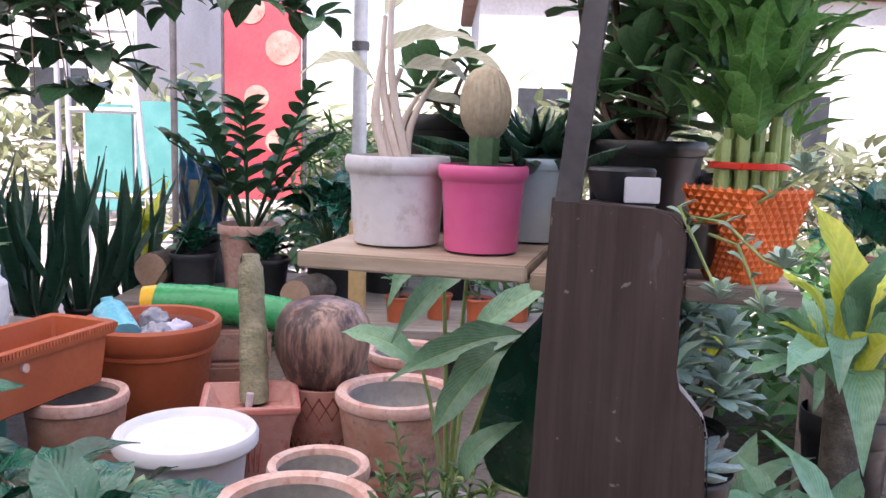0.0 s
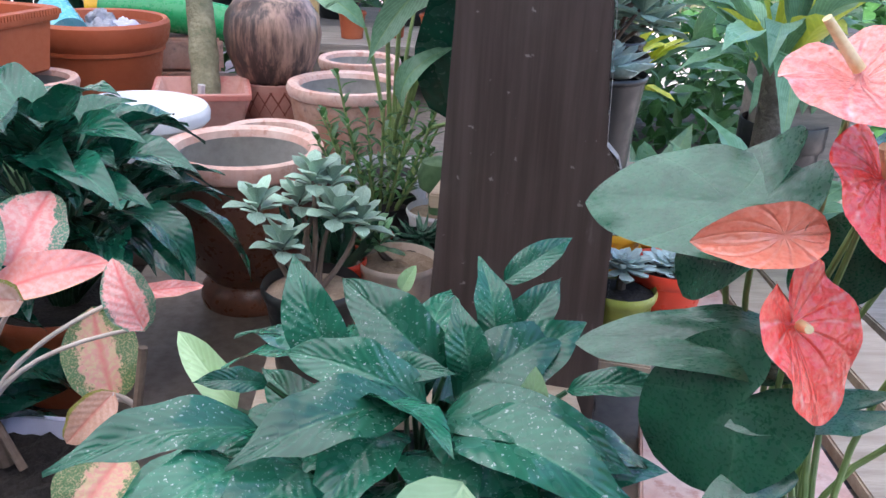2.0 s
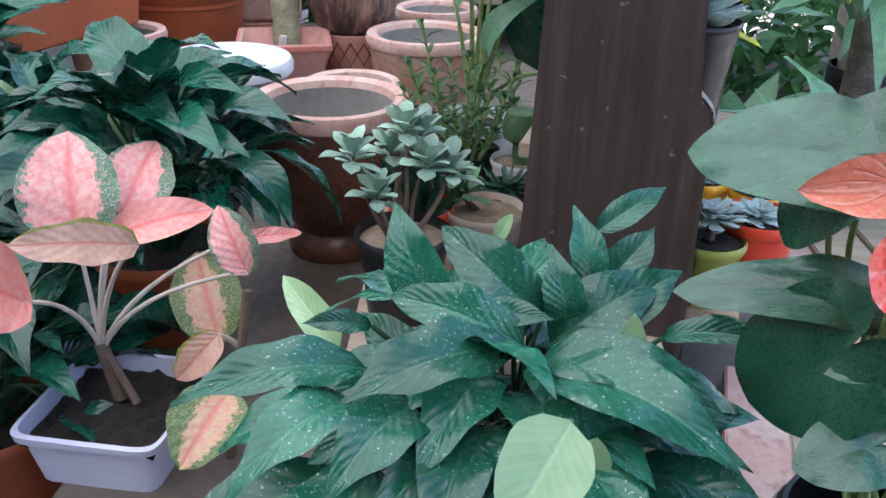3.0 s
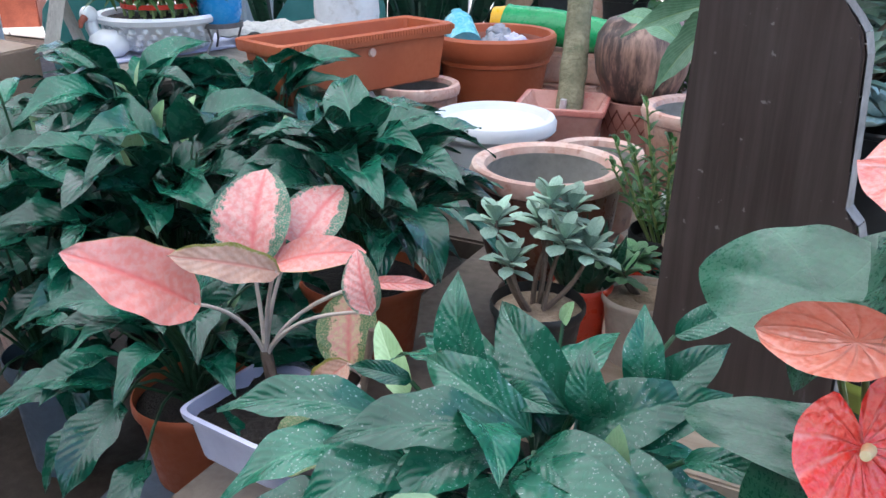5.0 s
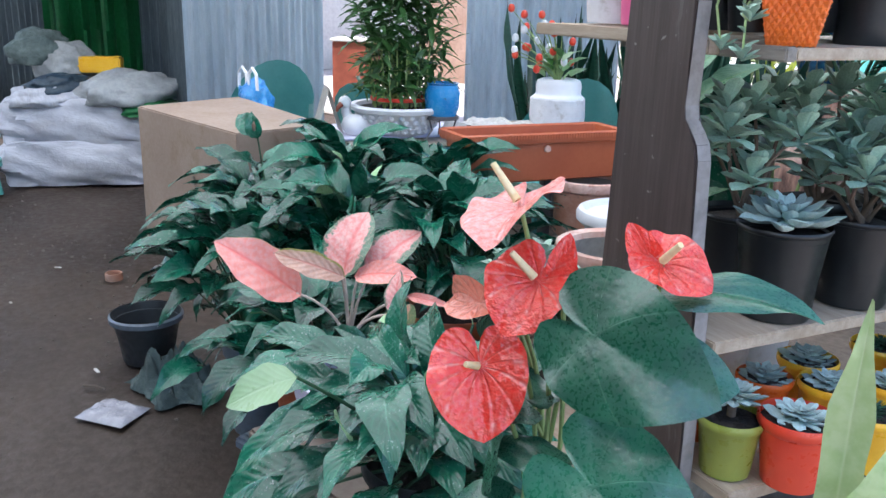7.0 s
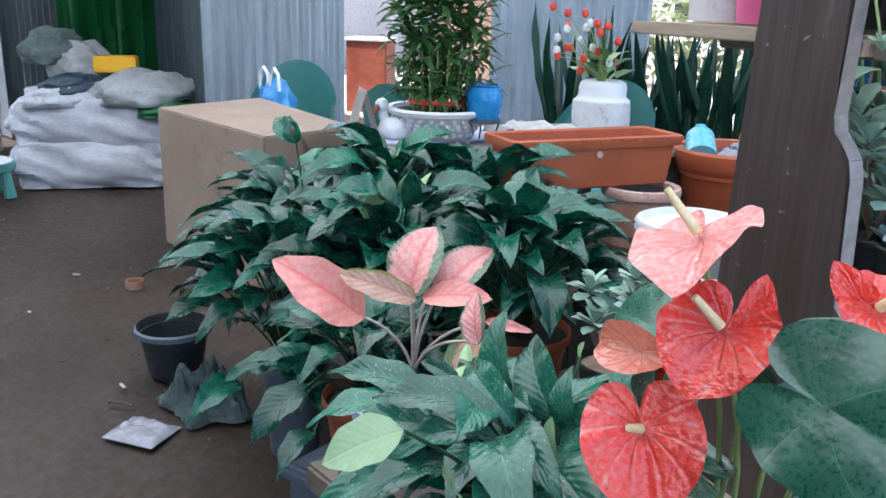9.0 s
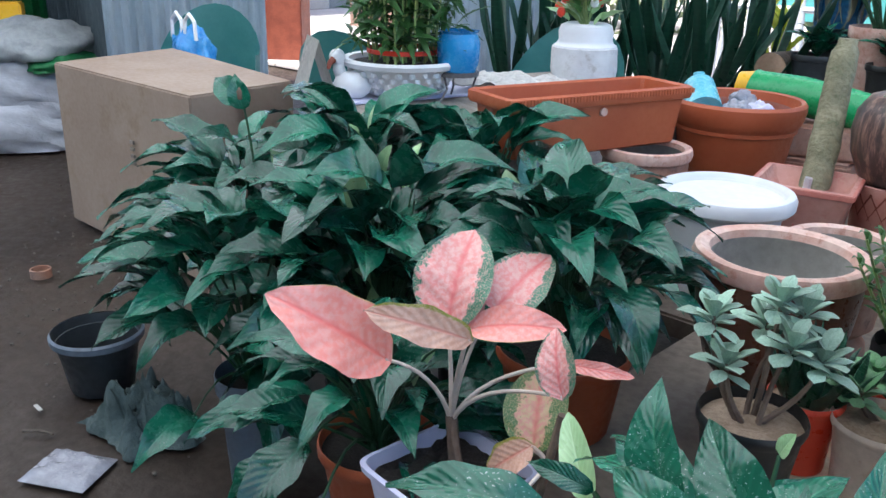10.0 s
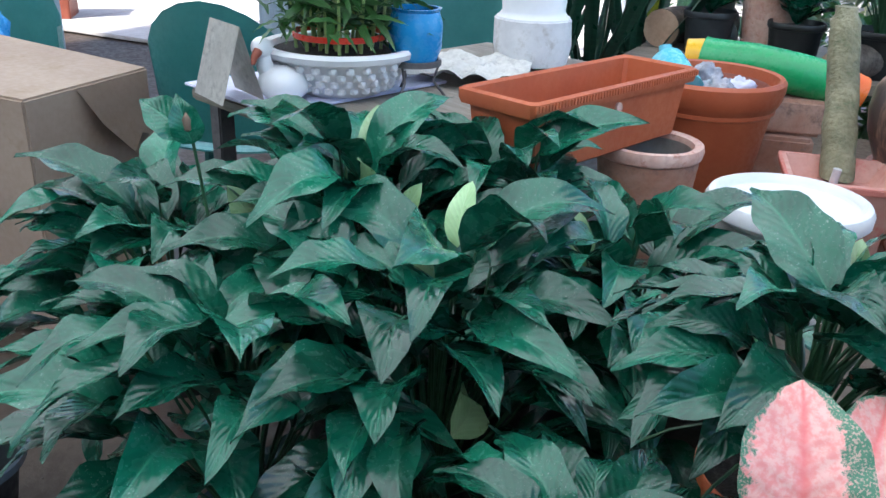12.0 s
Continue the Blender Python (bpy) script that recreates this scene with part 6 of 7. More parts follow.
for i in range(12):
    sc = thing("scrap", (q_.uniform(-3.6, -1.7), q_.uniform(-0.2, 1.1), 0.002), "small pale litter scrap on the earth", "rubbish", "litter", rz=q_.uniform(0, 180))
    part("chip", box(bmesh.new(), (0, 0, 0.003), (q_.uniform(0.015, 0.04), 0.01, 0.004), 0, 0.001), M["paper"], sc)

cb = thing("cardboard_box", (0, 0, 0), "large closed brown cardboard box with a torn corner", "box")
cor = [(-3.19, 1.373), (-2.2, 1.385), (-2.25, 1.83), (-3.34, 1.98)]
bm = bmesh.new()
lo = [bm.verts.new((x, y, 0.01)) for x, y in cor]
mid = [bm.verts.new((x * 1.003, y * 1.003, 0.33)) for x, y in cor]
hi = [bm.verts.new((x, y, 0.655)) for x, y in cor]
for p, q in ((lo, mid), (mid, hi)):
    for i in range(4):
        bm.faces.new((p[i], p[(i + 1) % 4], q[(i + 1) % 4], q[i]))
bm.faces.new(hi)
bm.faces.new(lo[::-1])
bmesh.ops.bevel(bm, geom=bm.edges[:], offset=0.006, segments=2, affect="EDGES")
part("body", bm, M["card"], cb, smooth=False)
bm = bmesh.new()
vs = [bm.verts.new(p) for p in ((-2.212, 1.55, 0.648), (-2.238, 1.8, 0.648), (-2.2, 1.8, 0.47), (-2.19, 1.73, 0.5), (-2.17, 1.68, 0.46), (-2.185, 1.6, 0.55))]
bm.faces.new(vs)
bmesh.ops.solidify(bm, geom=bm.faces[:], thickness=0.004)
part("torn_flap", bm, M["card"], cb, "torn hanging flap")
for i in range(4):
    part("mark", box(bmesh.new(), (-2.6, 1.373, 0.36 + 0.026 * i), (0.022, 0.008, 0.012), 0.7), M["greyplank"], cb, "faded dark print bar")

# ---------------- side table and things on it ----------------
st = thing("side_table", (-1.33, 1.86, 0), "small table covered with a silvery purple plastic sheet", "table", rz=-17)
part("top", box(bmesh.new(), (0, 0, 0.715), (0.6, 0.98, 0.03), 0, 0.006), M["greyplank"], st)
part("cover", box(bmesh.new(), (-0.14, -0.26, 0.735), (0.34, 0.48, 0.006), 0, 0.002), M["lilac"], st, "silvery lilac plastic cover")
for x in (-0.26, 0.26):
    for y in (-0.44, 0.44):
        part("leg", box(bmesh.new(), (x, y, 0.35), (0.04, 0.04, 0.7), 0, 0.004), M["darksteel"], st)
bs = thing("potted_bush", (-1.46, 1.62, 0.738), "dense narrow-leaved bush in a white knobbly bowl", "potted plant")
part("bowl", lathe([(0, 0.003), (0.09, 0), (0.11, 0.02), (0.15, 0.075), (0.165, 0.08), (0.17, 0.092), (0.165, 0.1), (0.15, 0.098), (0.14, 0.07), (0, 0.06)], 44), M["white"], bs)
bm = bmesh.new()
for j in range(4):
    for i in range(26):
        a = 6.2832 * (i + 0.5 * (j % 2)) / 26
        z = 0.018 + 0.016 * j
        r = 0.108 + 0.012 * j
        got = bmesh.ops.create_icosphere(bm, subdivisions=1, radius=0.011)["verts"]
        for v in got:
            v.co += Vector((r * math.cos(a), r * math.sin(a), z))
part("knob_relief", bm, M["white"], bs)
part("soil", lathe([(0.147, 0.085), (0.07, 0.09), (0, 0.088)], 24), M["soil"], bs)
part("ribbon", lathe([(0.098, 0.112), (0.1, 0.113), (0.1, 0.124), (0.098, 0.125), (0.096, 0.118)], 40), M["ribbon"], bs, "red band round the canes")
q_ = random.Random(77)
for i in range(34):
    a, r = i * 2.4, 0.016 * math.sqrt(i)
    part("cane", tube(bmesh.new(), arc((r * math.cos(a), r * math.sin(a), 0.085), (r * 1.25 * math.cos(a), r * 1.25 * math.sin(a), 0.3), 0), 0.004, 0.003, 5), M["bamboo"], bs)
pts = []
for i in range(1500):
    a, r = q_.uniform(0, 6.283), 0.15 * math.sqrt(q_.random())
    z = q_.uniform(0.13, 0.78)
    pts.append((r * math.cos(a), r * math.sin(a), z))
cl = clump("foliage", pts, "bambooleaf", 0.085, -0.2, 5, "shrub", "dense narrow green leaves", "foliage")
del cl["category"]
cl.parent = bs
bl = thing("plant_pot", (-1.31, 1.68, 0.806), "round bright blue glazed pot on a black wire stand", "pot")
part("body", lathe([(0, 0.0), (0.045, 0.0), (0.056, 0.03), (0.058, 0.08), (0.05, 0.105), (0.055, 0.112), (0.046, 0.112), (0.045, 0.06), (0, 0.05)], 32), M["blue"], bl)
part("ring", lathe([(0.05, -0.006), (0.057, -0.006), (0.057, 0.006), (0.05, 0.006), (0.05, -0.006)], 24), M["darksteel"], bl, "black wire ring")
for i in range(3):
    a = 2.094 * i + 0.5
    part("leg", tube(bmesh.new(), [(0.053 * math.cos(a), 0.053 * math.sin(a), 0), (0.04 * math.cos(a), 0.04 * math.sin(a), -0.04), (0.066 * math.cos(a), 0.066 * math.sin(a), -0.073)], 0.003, 0.003, 6), M["darksteel"], bl, "bent black wire leg")
wp = thing("flower_pot", (-1.235, 2.16, 0.735), "white pot wrapped in plastic with red and white berry sprays", "potted plant")
part("pot", lathe([(0, 0), (0.078, 0), (0.088, 0.01), (0.09, 0.1), (0.094, 0.11), (0.094, 0.12), (0.086, 0.125), (0.08, 0.135), (0.082, 0.16), (0.076, 0.178), (0.06, 0.185), (0.05, 0.17), (0, 0.16)], 36), M["white"], wp)
part("wrap", lathe([(0.092, 0.005), (0.1, 0.05), (0.098, 0.115), (0.093, 0.118), (0.091, 0.08)], 36, wob=0.03), M["dirtywhite"], wp, "cloudy plastic wrap")
q_ = random.Random(8)
for i in range(26):
    t = Vector((q_.uniform(-0.17, 0.06), q_.uniform(-0.1, 0.06), q_.uniform(0.2, 0.42)))
    t.x -= (t.z - 0.2) * 0.25
    stalk(wp, arc((0, 0, 0.165), t, 0.02), 0.0022, 0.0015, "stalk", 5, "stem")
    part("berry", lathe([(0, -0.014), (0.01, -0.008), (0.013, 0.002), (0.009, 0.014), (0, 0.018)], 10, loc=t), M["red" if i % 3 else "white"], wp, "red berry" if i % 3 else "white bud")
for i in range(16):
    b = Vector((q_.uniform(-0.05, 0.05), q_.uniform(-0.04, 0.04), 0.18 + 0.08 * q_.random()))
    set_leaf(wp, LS["spathnew"][i % 3] if i % 2 else LS["shrub"][i % 3], b, b + rnd_dir(q_.uniform(0, 6.28), 0.4) * 0.09, UP, 1.2)
np_ = thing("newspaper", (-1.3, 1.92, 0.738), "crumpled newspaper lying on the table", "newspaper", rz=20)
bm = bmesh.new()
bmesh.ops.create_grid(bm, x_segments=20, y_segments=14, size=1.0)
for v in bm.verts:
    v.co = Vector((v.co.x * 0.15, v.co.y * 0.13, 0.012 + 0.045 * abs(noise.noise((v.co.x * 2.3, v.co.y * 2.3, 2))) + 0.016 * abs(noise.noise((v.co.x * 6, v.co.y * 6, 2)))))
part("sheet", bm, M["paper"], np_)


def chair(loc, rz, label, low=0.0):
    """A moulded plastic chair with a rounded back and arms."""
    c = thing("plastic_chair", loc, label, "chair", "plastic chairs", rz=rz)
    bm = bmesh.new()
    bmesh.ops.create_grid(bm, x_segments=10, y_segments=10, size=0.21)
    for v in bm.verts:
        v.co.z = 0.42 - 0.02 * (1 - (v.co.x / 0.21) ** 2)
    bmesh.ops.solidify(bm, geom=bm.faces[:], thickness=0.006)
    part("seat", bm, M["teal"], c)
    bm = bmesh.new()
    rows = []
    for i in range(15):
        a = radians(-20 + 220 * i / 14)
        top = 0.62 + 0.22 * max(0, math.sin(a)) ** 1.2
        rows.append([bm.verts.new((0.24 * math.cos(a), 0.2 * math.sin(a) + 0.06 * k, 0.42 + (top - 0.42) * k)) for k in (0, 0.3, 0.7, 1.0)])
    for p, q in zip(rows, rows[1:]):
        for k in range(3):
            bm.faces.new((p[k], q[k], q[k + 1], p[k + 1]))
    bmesh.ops.solidify(bm, geom=bm.faces[:], thickness=0.007)
    part("backrest", bm, M["teal"], c)
    for x in (-0.18, 0.18):
        for y in (-0.18, 0.18):
            part("leg", tube(bmesh.new(), [(x * 1.15, y * 1.15, 0), (x, y, 0.42)], 0.02, 0.024, 8), M["teal"], c)
    return c


chair((-2.2, 2.15, 0), 200, "teal plastic chair behind the cardboard box")
chair((-1.75, 2.75, 0), 15, "teal plastic chair behind the side table")
chair((-3.42, 2.2, -0.02), 47, "teal plastic chair against the metal sheets")
bb2 = thing("shopping_bag", (-3.28, 2.04, 0.42), "blue plastic shopping bag with pale handles", "bag")
part("bag", crumple(bmesh.new(), (0, 0, 0.15), (0.15, 0.09, 0.2), 9.1), M["bluesheet"], bb2, smooth="soft")
for x in (-0.05, 0.06):
    part("handle", tube(bmesh.new(), [(x - 0.045, -0.04, 0.28), (x - 0.04, -0.04, 0.36), (x, -0.04, 0.39), (x + 0.04, -0.04, 0.36), (x + 0.045, -0.04, 0.28)], 0.009, 0.009, 6), M["white"], bb2, "pale looped handle")

# ---------------- metal sheet fence and store corner ----------------
def sheet(name, a, b, h, label, key="zinc", z0=0.0, pitch=0.07):
    """Corrugated metal sheet between two plan points."""
    a, b = Vector((*a, 0)), Vector((*b, 0))
    d = b - a
    n = max(2, int(d.length / pitch * 8))
    u = d.normalized()
    nn = Vector((-u.y, u.x, 0))
    bm = bmesh.new()
    lo, hi = [], []
    for i in range(n + 1):
        p = a + d * i / n + nn * 0.02 * math.sin(2 * math.pi * d.length * i / n / pitch)
        lo.append(bm.verts.new((p.x, p.y, z0)))
        hi.append(bm.verts.new((p.x, p.y, z0 + h)))
    for i in range(n):
        bm.faces.new((lo[i], lo[i + 1], hi[i + 1], hi[i]))
    bmesh.ops.solidify(bm, geom=bm.faces[:], thickness=0.003)
    ob = thing(name, (0, 0, 0), label, "metal sheet")
    part("corrugation", bm, M[key], ob)
    return ob


f1 = sheet("metal_sheet", (-4.05, 2.0), (-3.66, 2.71), 2.5, "pale corrugated metal sheet standing upright")
part("batten", box(bmesh.new(), (-3.85, 2.38, 1.55), (0.84, 0.04, 0.05), 61.2), M["zinc"], f1)
sheet("metal_sheet", (-3.1, 3.37), (-2.42, 3.98), 2.5, "pale corrugated metal sheet standing upright")
sheet("metal_sheet", (-4.08, 2.02), (-5.2, 2.35), 2.5, "corrugated metal sheet at the store corner", "shadezinc")
sheet("metal_sheet", (-5.2, 2.4), (-7.0, 1.55), 2.5, "back wall of corrugated metal, coloured as in shade", "shadezinc")
sheet("metal_sheet", (-7.1, 1.5), (-6.75, 1.58), 2.4, "narrow grey metal sheet at the store opening", "greysheet", pitch=0.6)
sheet("metal_sheet", (-7.6, 1.9), (-9.2, -0.6), 2.5, "far wall of corrugated metal, coloured as in shade", "shadezinc")
# Opaque roof out of view, added to darken the store and its sacks.
fixed("store_roof", box(bmesh.new(), (-5.75, 1.75, 2.53), (2.9, 2.3, 0.05), 0, 0.005), M["rust"], "unseen brown sheet roof added to shade the store corner", "roof")
tarp = thing("tarpaulin", (-5.15, 1.85, 0), "dark green tarpaulin hanging in folds", "tarpaulin", rz=70)
bm = bmesh.new()
rows = []
for i in range(31):
    x = -0.3 + 0.6 * i / 30
    rows.append([bm.verts.new((x, 0.05 * math.sin(i * 0.9) + 0.02 * math.sin(i * 2.3 + k), 0.62 + 0.3 * k)) for k in range(6)])
for p, q in zip(rows, rows[1:]):
    for k in range(5):
        bm.faces.new((p[k], q[k], q[k + 1], p[k + 1]))
bmesh.ops.solidify(bm, geom=bm.faces[:], thickness=0.005)
part("sheet", bm, M["tarp"], tarp)


def sack(loc, size, seed, rz, label, key="sack"):
    s = thing("sack", loc, label, "sack", "stacked sacks", rz=rz)
    bm = bmesh.new()
    got = bmesh.ops.create_cube(bm, size=2.0)["verts"]
    bmesh.ops.subdivide_edges(bm, edges=bm.edges[:], cuts=14, use_grid_fill=True)
    for v in bm.verts:
        c = v.co.normalized() * 0.52 + v.co * 0.55
        k = 1 + 0.1 * noise.noise(v.co * 1.7 + Vector((seed, 0, 0))) + 0.05 * math.sin(v.co.x * 10 + v.co.z * 9 + 3 * noise.noise(v.co * 2)) * (0.25 + 0.75 * abs(v.co.x))
        v.co = Vector((c.x * size[0] * (1 + 0.06 * noise.noise(v.co * 3)), c.y * size[1] * k, max(-size[2], c.z * size[2] * 1.25 * k)))
        v.co.z += size[2]
    part("bag", bm, M[key], s)
    if size[2] < 0.2:
        part("gathered_end", crumple(bmesh.new(), (-size[0] * 0.98, 0, size[2] * 0.85), (0.07, size[1] * 0.75, size[2] * 0.75), seed * 3.3, 0.9), M[key], s, "bunched sewn end", smooth="soft")
    return s


sack((-4.8, 1.66, 0.0), (0.52, 0.28, 0.13), 1, 62, "full white woven sack lying on the ground")
sack((-4.82, 1.66, 0.25), (0.5, 0.28, 0.13), 2, 60, "full white woven sack on top of another")
for i, (x, y, z, s, key, lb_) in enumerate(((-4.62, 1.88, 0.5, (0.26, 0.34, 0.15), "greysack", "crumpled empty white sack"), (-4.85, 1.5, 0.49, (0.24, 0.3, 0.1), "sack", "crumpled empty white sack"), (-4.5, 1.95, 0.44, (0.2, 0.22, 0.08), "tarp", "folded green tarpaulin scrap"),
                                        (-4.8, 1.5, 0.56, (0.12, 0.2, 0.09), "navy", "dark blue bundled bag"), (-5.15, 1.5, 0.72, (0.2, 0.2, 0.16), "cloth", "grey-green bundled sheet"), (-5.05, 1.62, 0.64, (0.2, 0.2, 0.17), "greysack", "crumpled empty white sack"))):
    h = thing("rag_heap", (x, y, z), lb_ + " on the sacks", "rag")
    part("cloth", crumple(bmesh.new(), (0, 0, s[2] * 0.3), [v * 1.15 for v in s], i * 4.7, 0.6), M[key], h, smooth="soft")
ob_ = thing("crate", (-4.85, 1.78, 0.66), "small orange plastic crate on the heap", "crate", rz=60)
part("body", box(bmesh.new(), (0, 0, 0.06), (0.26, 0.14, 0.1), 0, 0.01), M["yellow"], ob_)
stl = thing("stool", (-4.72, 0.9, 0), "low teal plastic stool with a pale top", "stool")
part("top", lathe([(0, 0.215), (0.16, 0.215), (0.185, 0.205), (0.185, 0.198)], 40), M["white"], stl)
part("rim", lathe([(0.186, 0.205), (0.196, 0.2), (0.198, 0.16), (0.19, 0.155), (0.184, 0.197)], 40), M["teal"], stl, "teal rim")
for i in range(4):
    a = radians(45 + 90 * i)
    part("leg", tube(bmesh.new(), [(0.18 * math.cos(a), 0.18 * math.sin(a), 0), (0.16 * math.cos(a), 0.16 * math.sin(a), 0.19)], 0.036, 0.024, 8), M["teal"], stl)
ls_ = sack((-6.3, 1.15, 0.0), (0.2, 0.2, 0.42), 6, 20, "tall cream sack leaning in the store", "paper")

# things seen through the gap in the fence
rp = thing("cabinet", (-6.7, 5.05, 0), "old rust-brown cabinet beyond the fence", "cabinet", rz=40)
part("body", box(bmesh.new(), (0, 0, 0.37), (0.42, 0.4, 0.74), 0, 0.01), M["redclay"], rp)
part("top", box(bmesh.new(), (0, 0, 0.755), (0.46, 0.44, 0.03), 0, 0.005), M["wall"], rp)
pn = thing("panel", (-8.2, 8.2, 0), "tan weathered panel leaning beyond the fence", "panel", rz=45)
part("board", box(bmesh.new(), (0, 0, 0.8), (1.6, 0.05, 1.6), 0, 0.01), M["rust"], pn)
part("rail", box(bmesh.new(), (0, 0, 1.65), (1.7, 0.08, 0.08), 0, 0.01), M["wall"], pn)

# ---------------- row behind the bench ----------------
ls2 = thing("low_shelf", (-1.85, 3.45, 0), "low weathered plank under the snake plants", "shelf")
part("plank", box(bmesh.new(), (0, 0, 0.385), (1.5, 0.55, 0.03), 0, 0.004), M["greyplank"], ls2)
for x in (-0.65, 0.65):
    part("leg", box(bmesh.new(), (x, 0, 0.184), (0.08, 0.4, 0.368), 0, 0.004), M["greyplank"], ls2)
bs2 = thing("back_shelf", (-0.35, 3.6, 0), "low plank shelf with potted plants", "shelf")
part("plank", box(bmesh.new(), (0, 0, 0.57), (1.9, 0.75, 0.035), 0, 0.004), M["greyplank"], bs2)
for x in (-0.85, 0.0, 0.85):
    part("leg", box(bmesh.new(), (x, 0.1, 0.276), (0.08, 0.4, 0.552), 0, 0.004), M["greyplank"], bs2)
q_ = random.Random(55)
for i in range(9):
    x, y = -2.45 + 0.14 * i, 3.42 + 0.12 * ((i * 7) % 3 - 1)
    sn = thing("snake_plant", (x, y, 0.402), "tall dark snake plant in a nursery pot", "potted plant", "snake plants")
    pot(sn, (0, 0, 0), 0.08, 0.065, 0.12, M["black"], soil="soil")
    for j in range(12):
        a = j * 2.4 + i
        b = Vector((0.045 * math.cos(a), 0.045 * math.sin(a), 0.1))
        d = rnd_dir(a, radians(q_.uniform(54, 86)))
        set_leaf(sn, LS["snake"][j % 3], b, b + d * q_.uniform(0.3, 0.72), Vector((math.cos(a), math.sin(a), 0.2)), 0.85)
lm = thing("lime_plant", (-1.4, 4.0, 0), "lime green strappy plant in a tall black pot", "potted plant")
pot(lm, (0, 0, 0), 0.11, 0.085, 0.62, M["black"], soil="soil")
for i in range(7):
    d = rnd_dir(i * 2.4 + 0.4, radians(48 + 6 * i))
    set_leaf(lm, LS["lime"][i % 3], (0, 0, 0.6), Vector((0, 0, 0.6)) + d * 0.4 * (0.8 + 0.3 * (i % 2)), UP - d * 0.3, 0.7)
zz = thing("zz_plant", (-0.82, 3.55, 0.588), "zamioculcas with arching stems of paired glossy leaves", "potted plant")
pot(zz, (0, 0, 0), 0.13, 0.1, 0.28, M["palerim"], soil="soil")
for i in range(10):
    a = i * 2.4
    d = Vector((math.cos(a), math.sin(a), 0))
    p = arc((0.03 * d.x, 0.03 * d.y, 0.26), (0.33 * d.x, 0.2 * d.y, 0.62 + 0.2 * ((i * 3) % 4) / 3), 0.06, 9)
    part("stem", tube(bmesh.new(), p, 0.009, 0.004, 6), M["darkstalk"], zz)
    for j in range(2, 10):
        for s in (1, -1):
            o = p[j]
            t = o + (d.cross(UP) * s * 0.8 + UP * 0.5 + d * 0.4).normalized() * 0.11
            set_leaf(zz, LS["darkshrub"][j % 3], o, t, UP - d * 0.3, 1.0)
bt_ = thing("painted_planter", (-1.06, 3.72, 0.838), "blue petal-shaped painted planter", "planter")
part("pedestal", lathe([(0, -0.249), (0.1, -0.249), (0.1, -0.2), (0.07, -0.15), (0.07, -0.05), (0.1, 0), (0, 0.004)], 24), M["charcoal"], bt_, "dark pedestal")
part("cup", lathe([(0, 0), (0.062, 0), (0.07, 0.1), (0.074, 0.2), (0.068, 0.2), (0.055, 0.06), (0, 0.06)], 24), M["blueleaf"], bt_)
for i in range(10):
    a = 6.2832 * i / 10
    o = Vector((0.075 * math.cos(a), 0.075 * math.sin(a), -0.02))
    set_leaf(bt_, LS["blue"][i % 2], o, o + Vector((0.03 * math.cos(a), 0.03 * math.sin(a), 0.26 + 0.1 * (i % 2))), (math.cos(a), math.sin(a), 0), 1.0, "petal")
for i, (x, y, k) in enumerate(((-0.45, 3.4, 0.2), (-0.25, 3.6, 0.22), (0.05, 3.5, 0.2))):
    peace_lily((x, y, 0.588), 0, 0.3, 0.26, 46, 60 + i, 0.18, "black", 0.11, 0.16)
for x, y, key in ((-1.04, 3.5, "charcoal"), (-0.72, 3.4, "black")):
    g = thing("potted_plant", (x, y, 0.588), "leafy seedling in a grey pot", "potted plant")
    pot(g, (0, 0, 0), 0.1, 0.08, 0.16, M[key], soil="soil")
    for i in range(12):
        d = rnd_dir(i * 2.4, 0.4 + 0.05 * i)
        set_leaf(g, LS["spath"][i % 6], (0, 0, 0.15), Vector((0, 0, 0.15)) + d * 0.17, UP, 1.0)
for x, y, r, ln in ((-1.22, 3.62, 0.075, 0.2), (-0.55, 3.25, 0.06, 0.15)):
    lg = thing("log", (x, y, 0.588 + r), "cut log lying on the shelf, pale end showing", "log")
    part("bark", tube(bmesh.new(), [(0.0, -0.12, 0), (0.02, 0, 0), (ln, 0.2, 0)], r, r * 0.95, 20), M["bark"], lg)
    part("cut_end", tube(bmesh.new(), [(-0.001, -0.126, 0), (0, -0.119, 0)], r * 0.97, r * 0.97, 20), M["logend"], lg, "pale cut face")
lt = thing("back_table", (0.25, 2.95, 0), "low shelf with small terracotta pots", "shelf")
part("plank", box(bmesh.new(), (0, 0, 0.6), (1.1, 0.4, 0.03), 0, 0.004), M["greyplank"], lt)
for x in (-0.5, 0.5):
    part("leg", box(bmesh.new(), (x, 0, 0.29), (0.05, 0.3, 0.58), 0, 0.004), M["greyplank"], lt)
for i in range(7):
    tpn = thing("seedling_pot", (-0.15 + 0.14 * i, 2.9 + 0.06 * (i % 2), 0.616), "small terracotta pot with a leafy seedling", "potted plant", "seedlings")
    pot(tpn, (0, 0, 0), 0.05, 0.038, 0.09, M["terra"], soil="soil")
    branchy(tpn, (0, 0, 0.08), ((0, 0, 0.14), (0.03, 0.02, 0.17), (-0.03, 0, 0.16)), "brownstalk", "jade", 0.05, 7, i + 90)

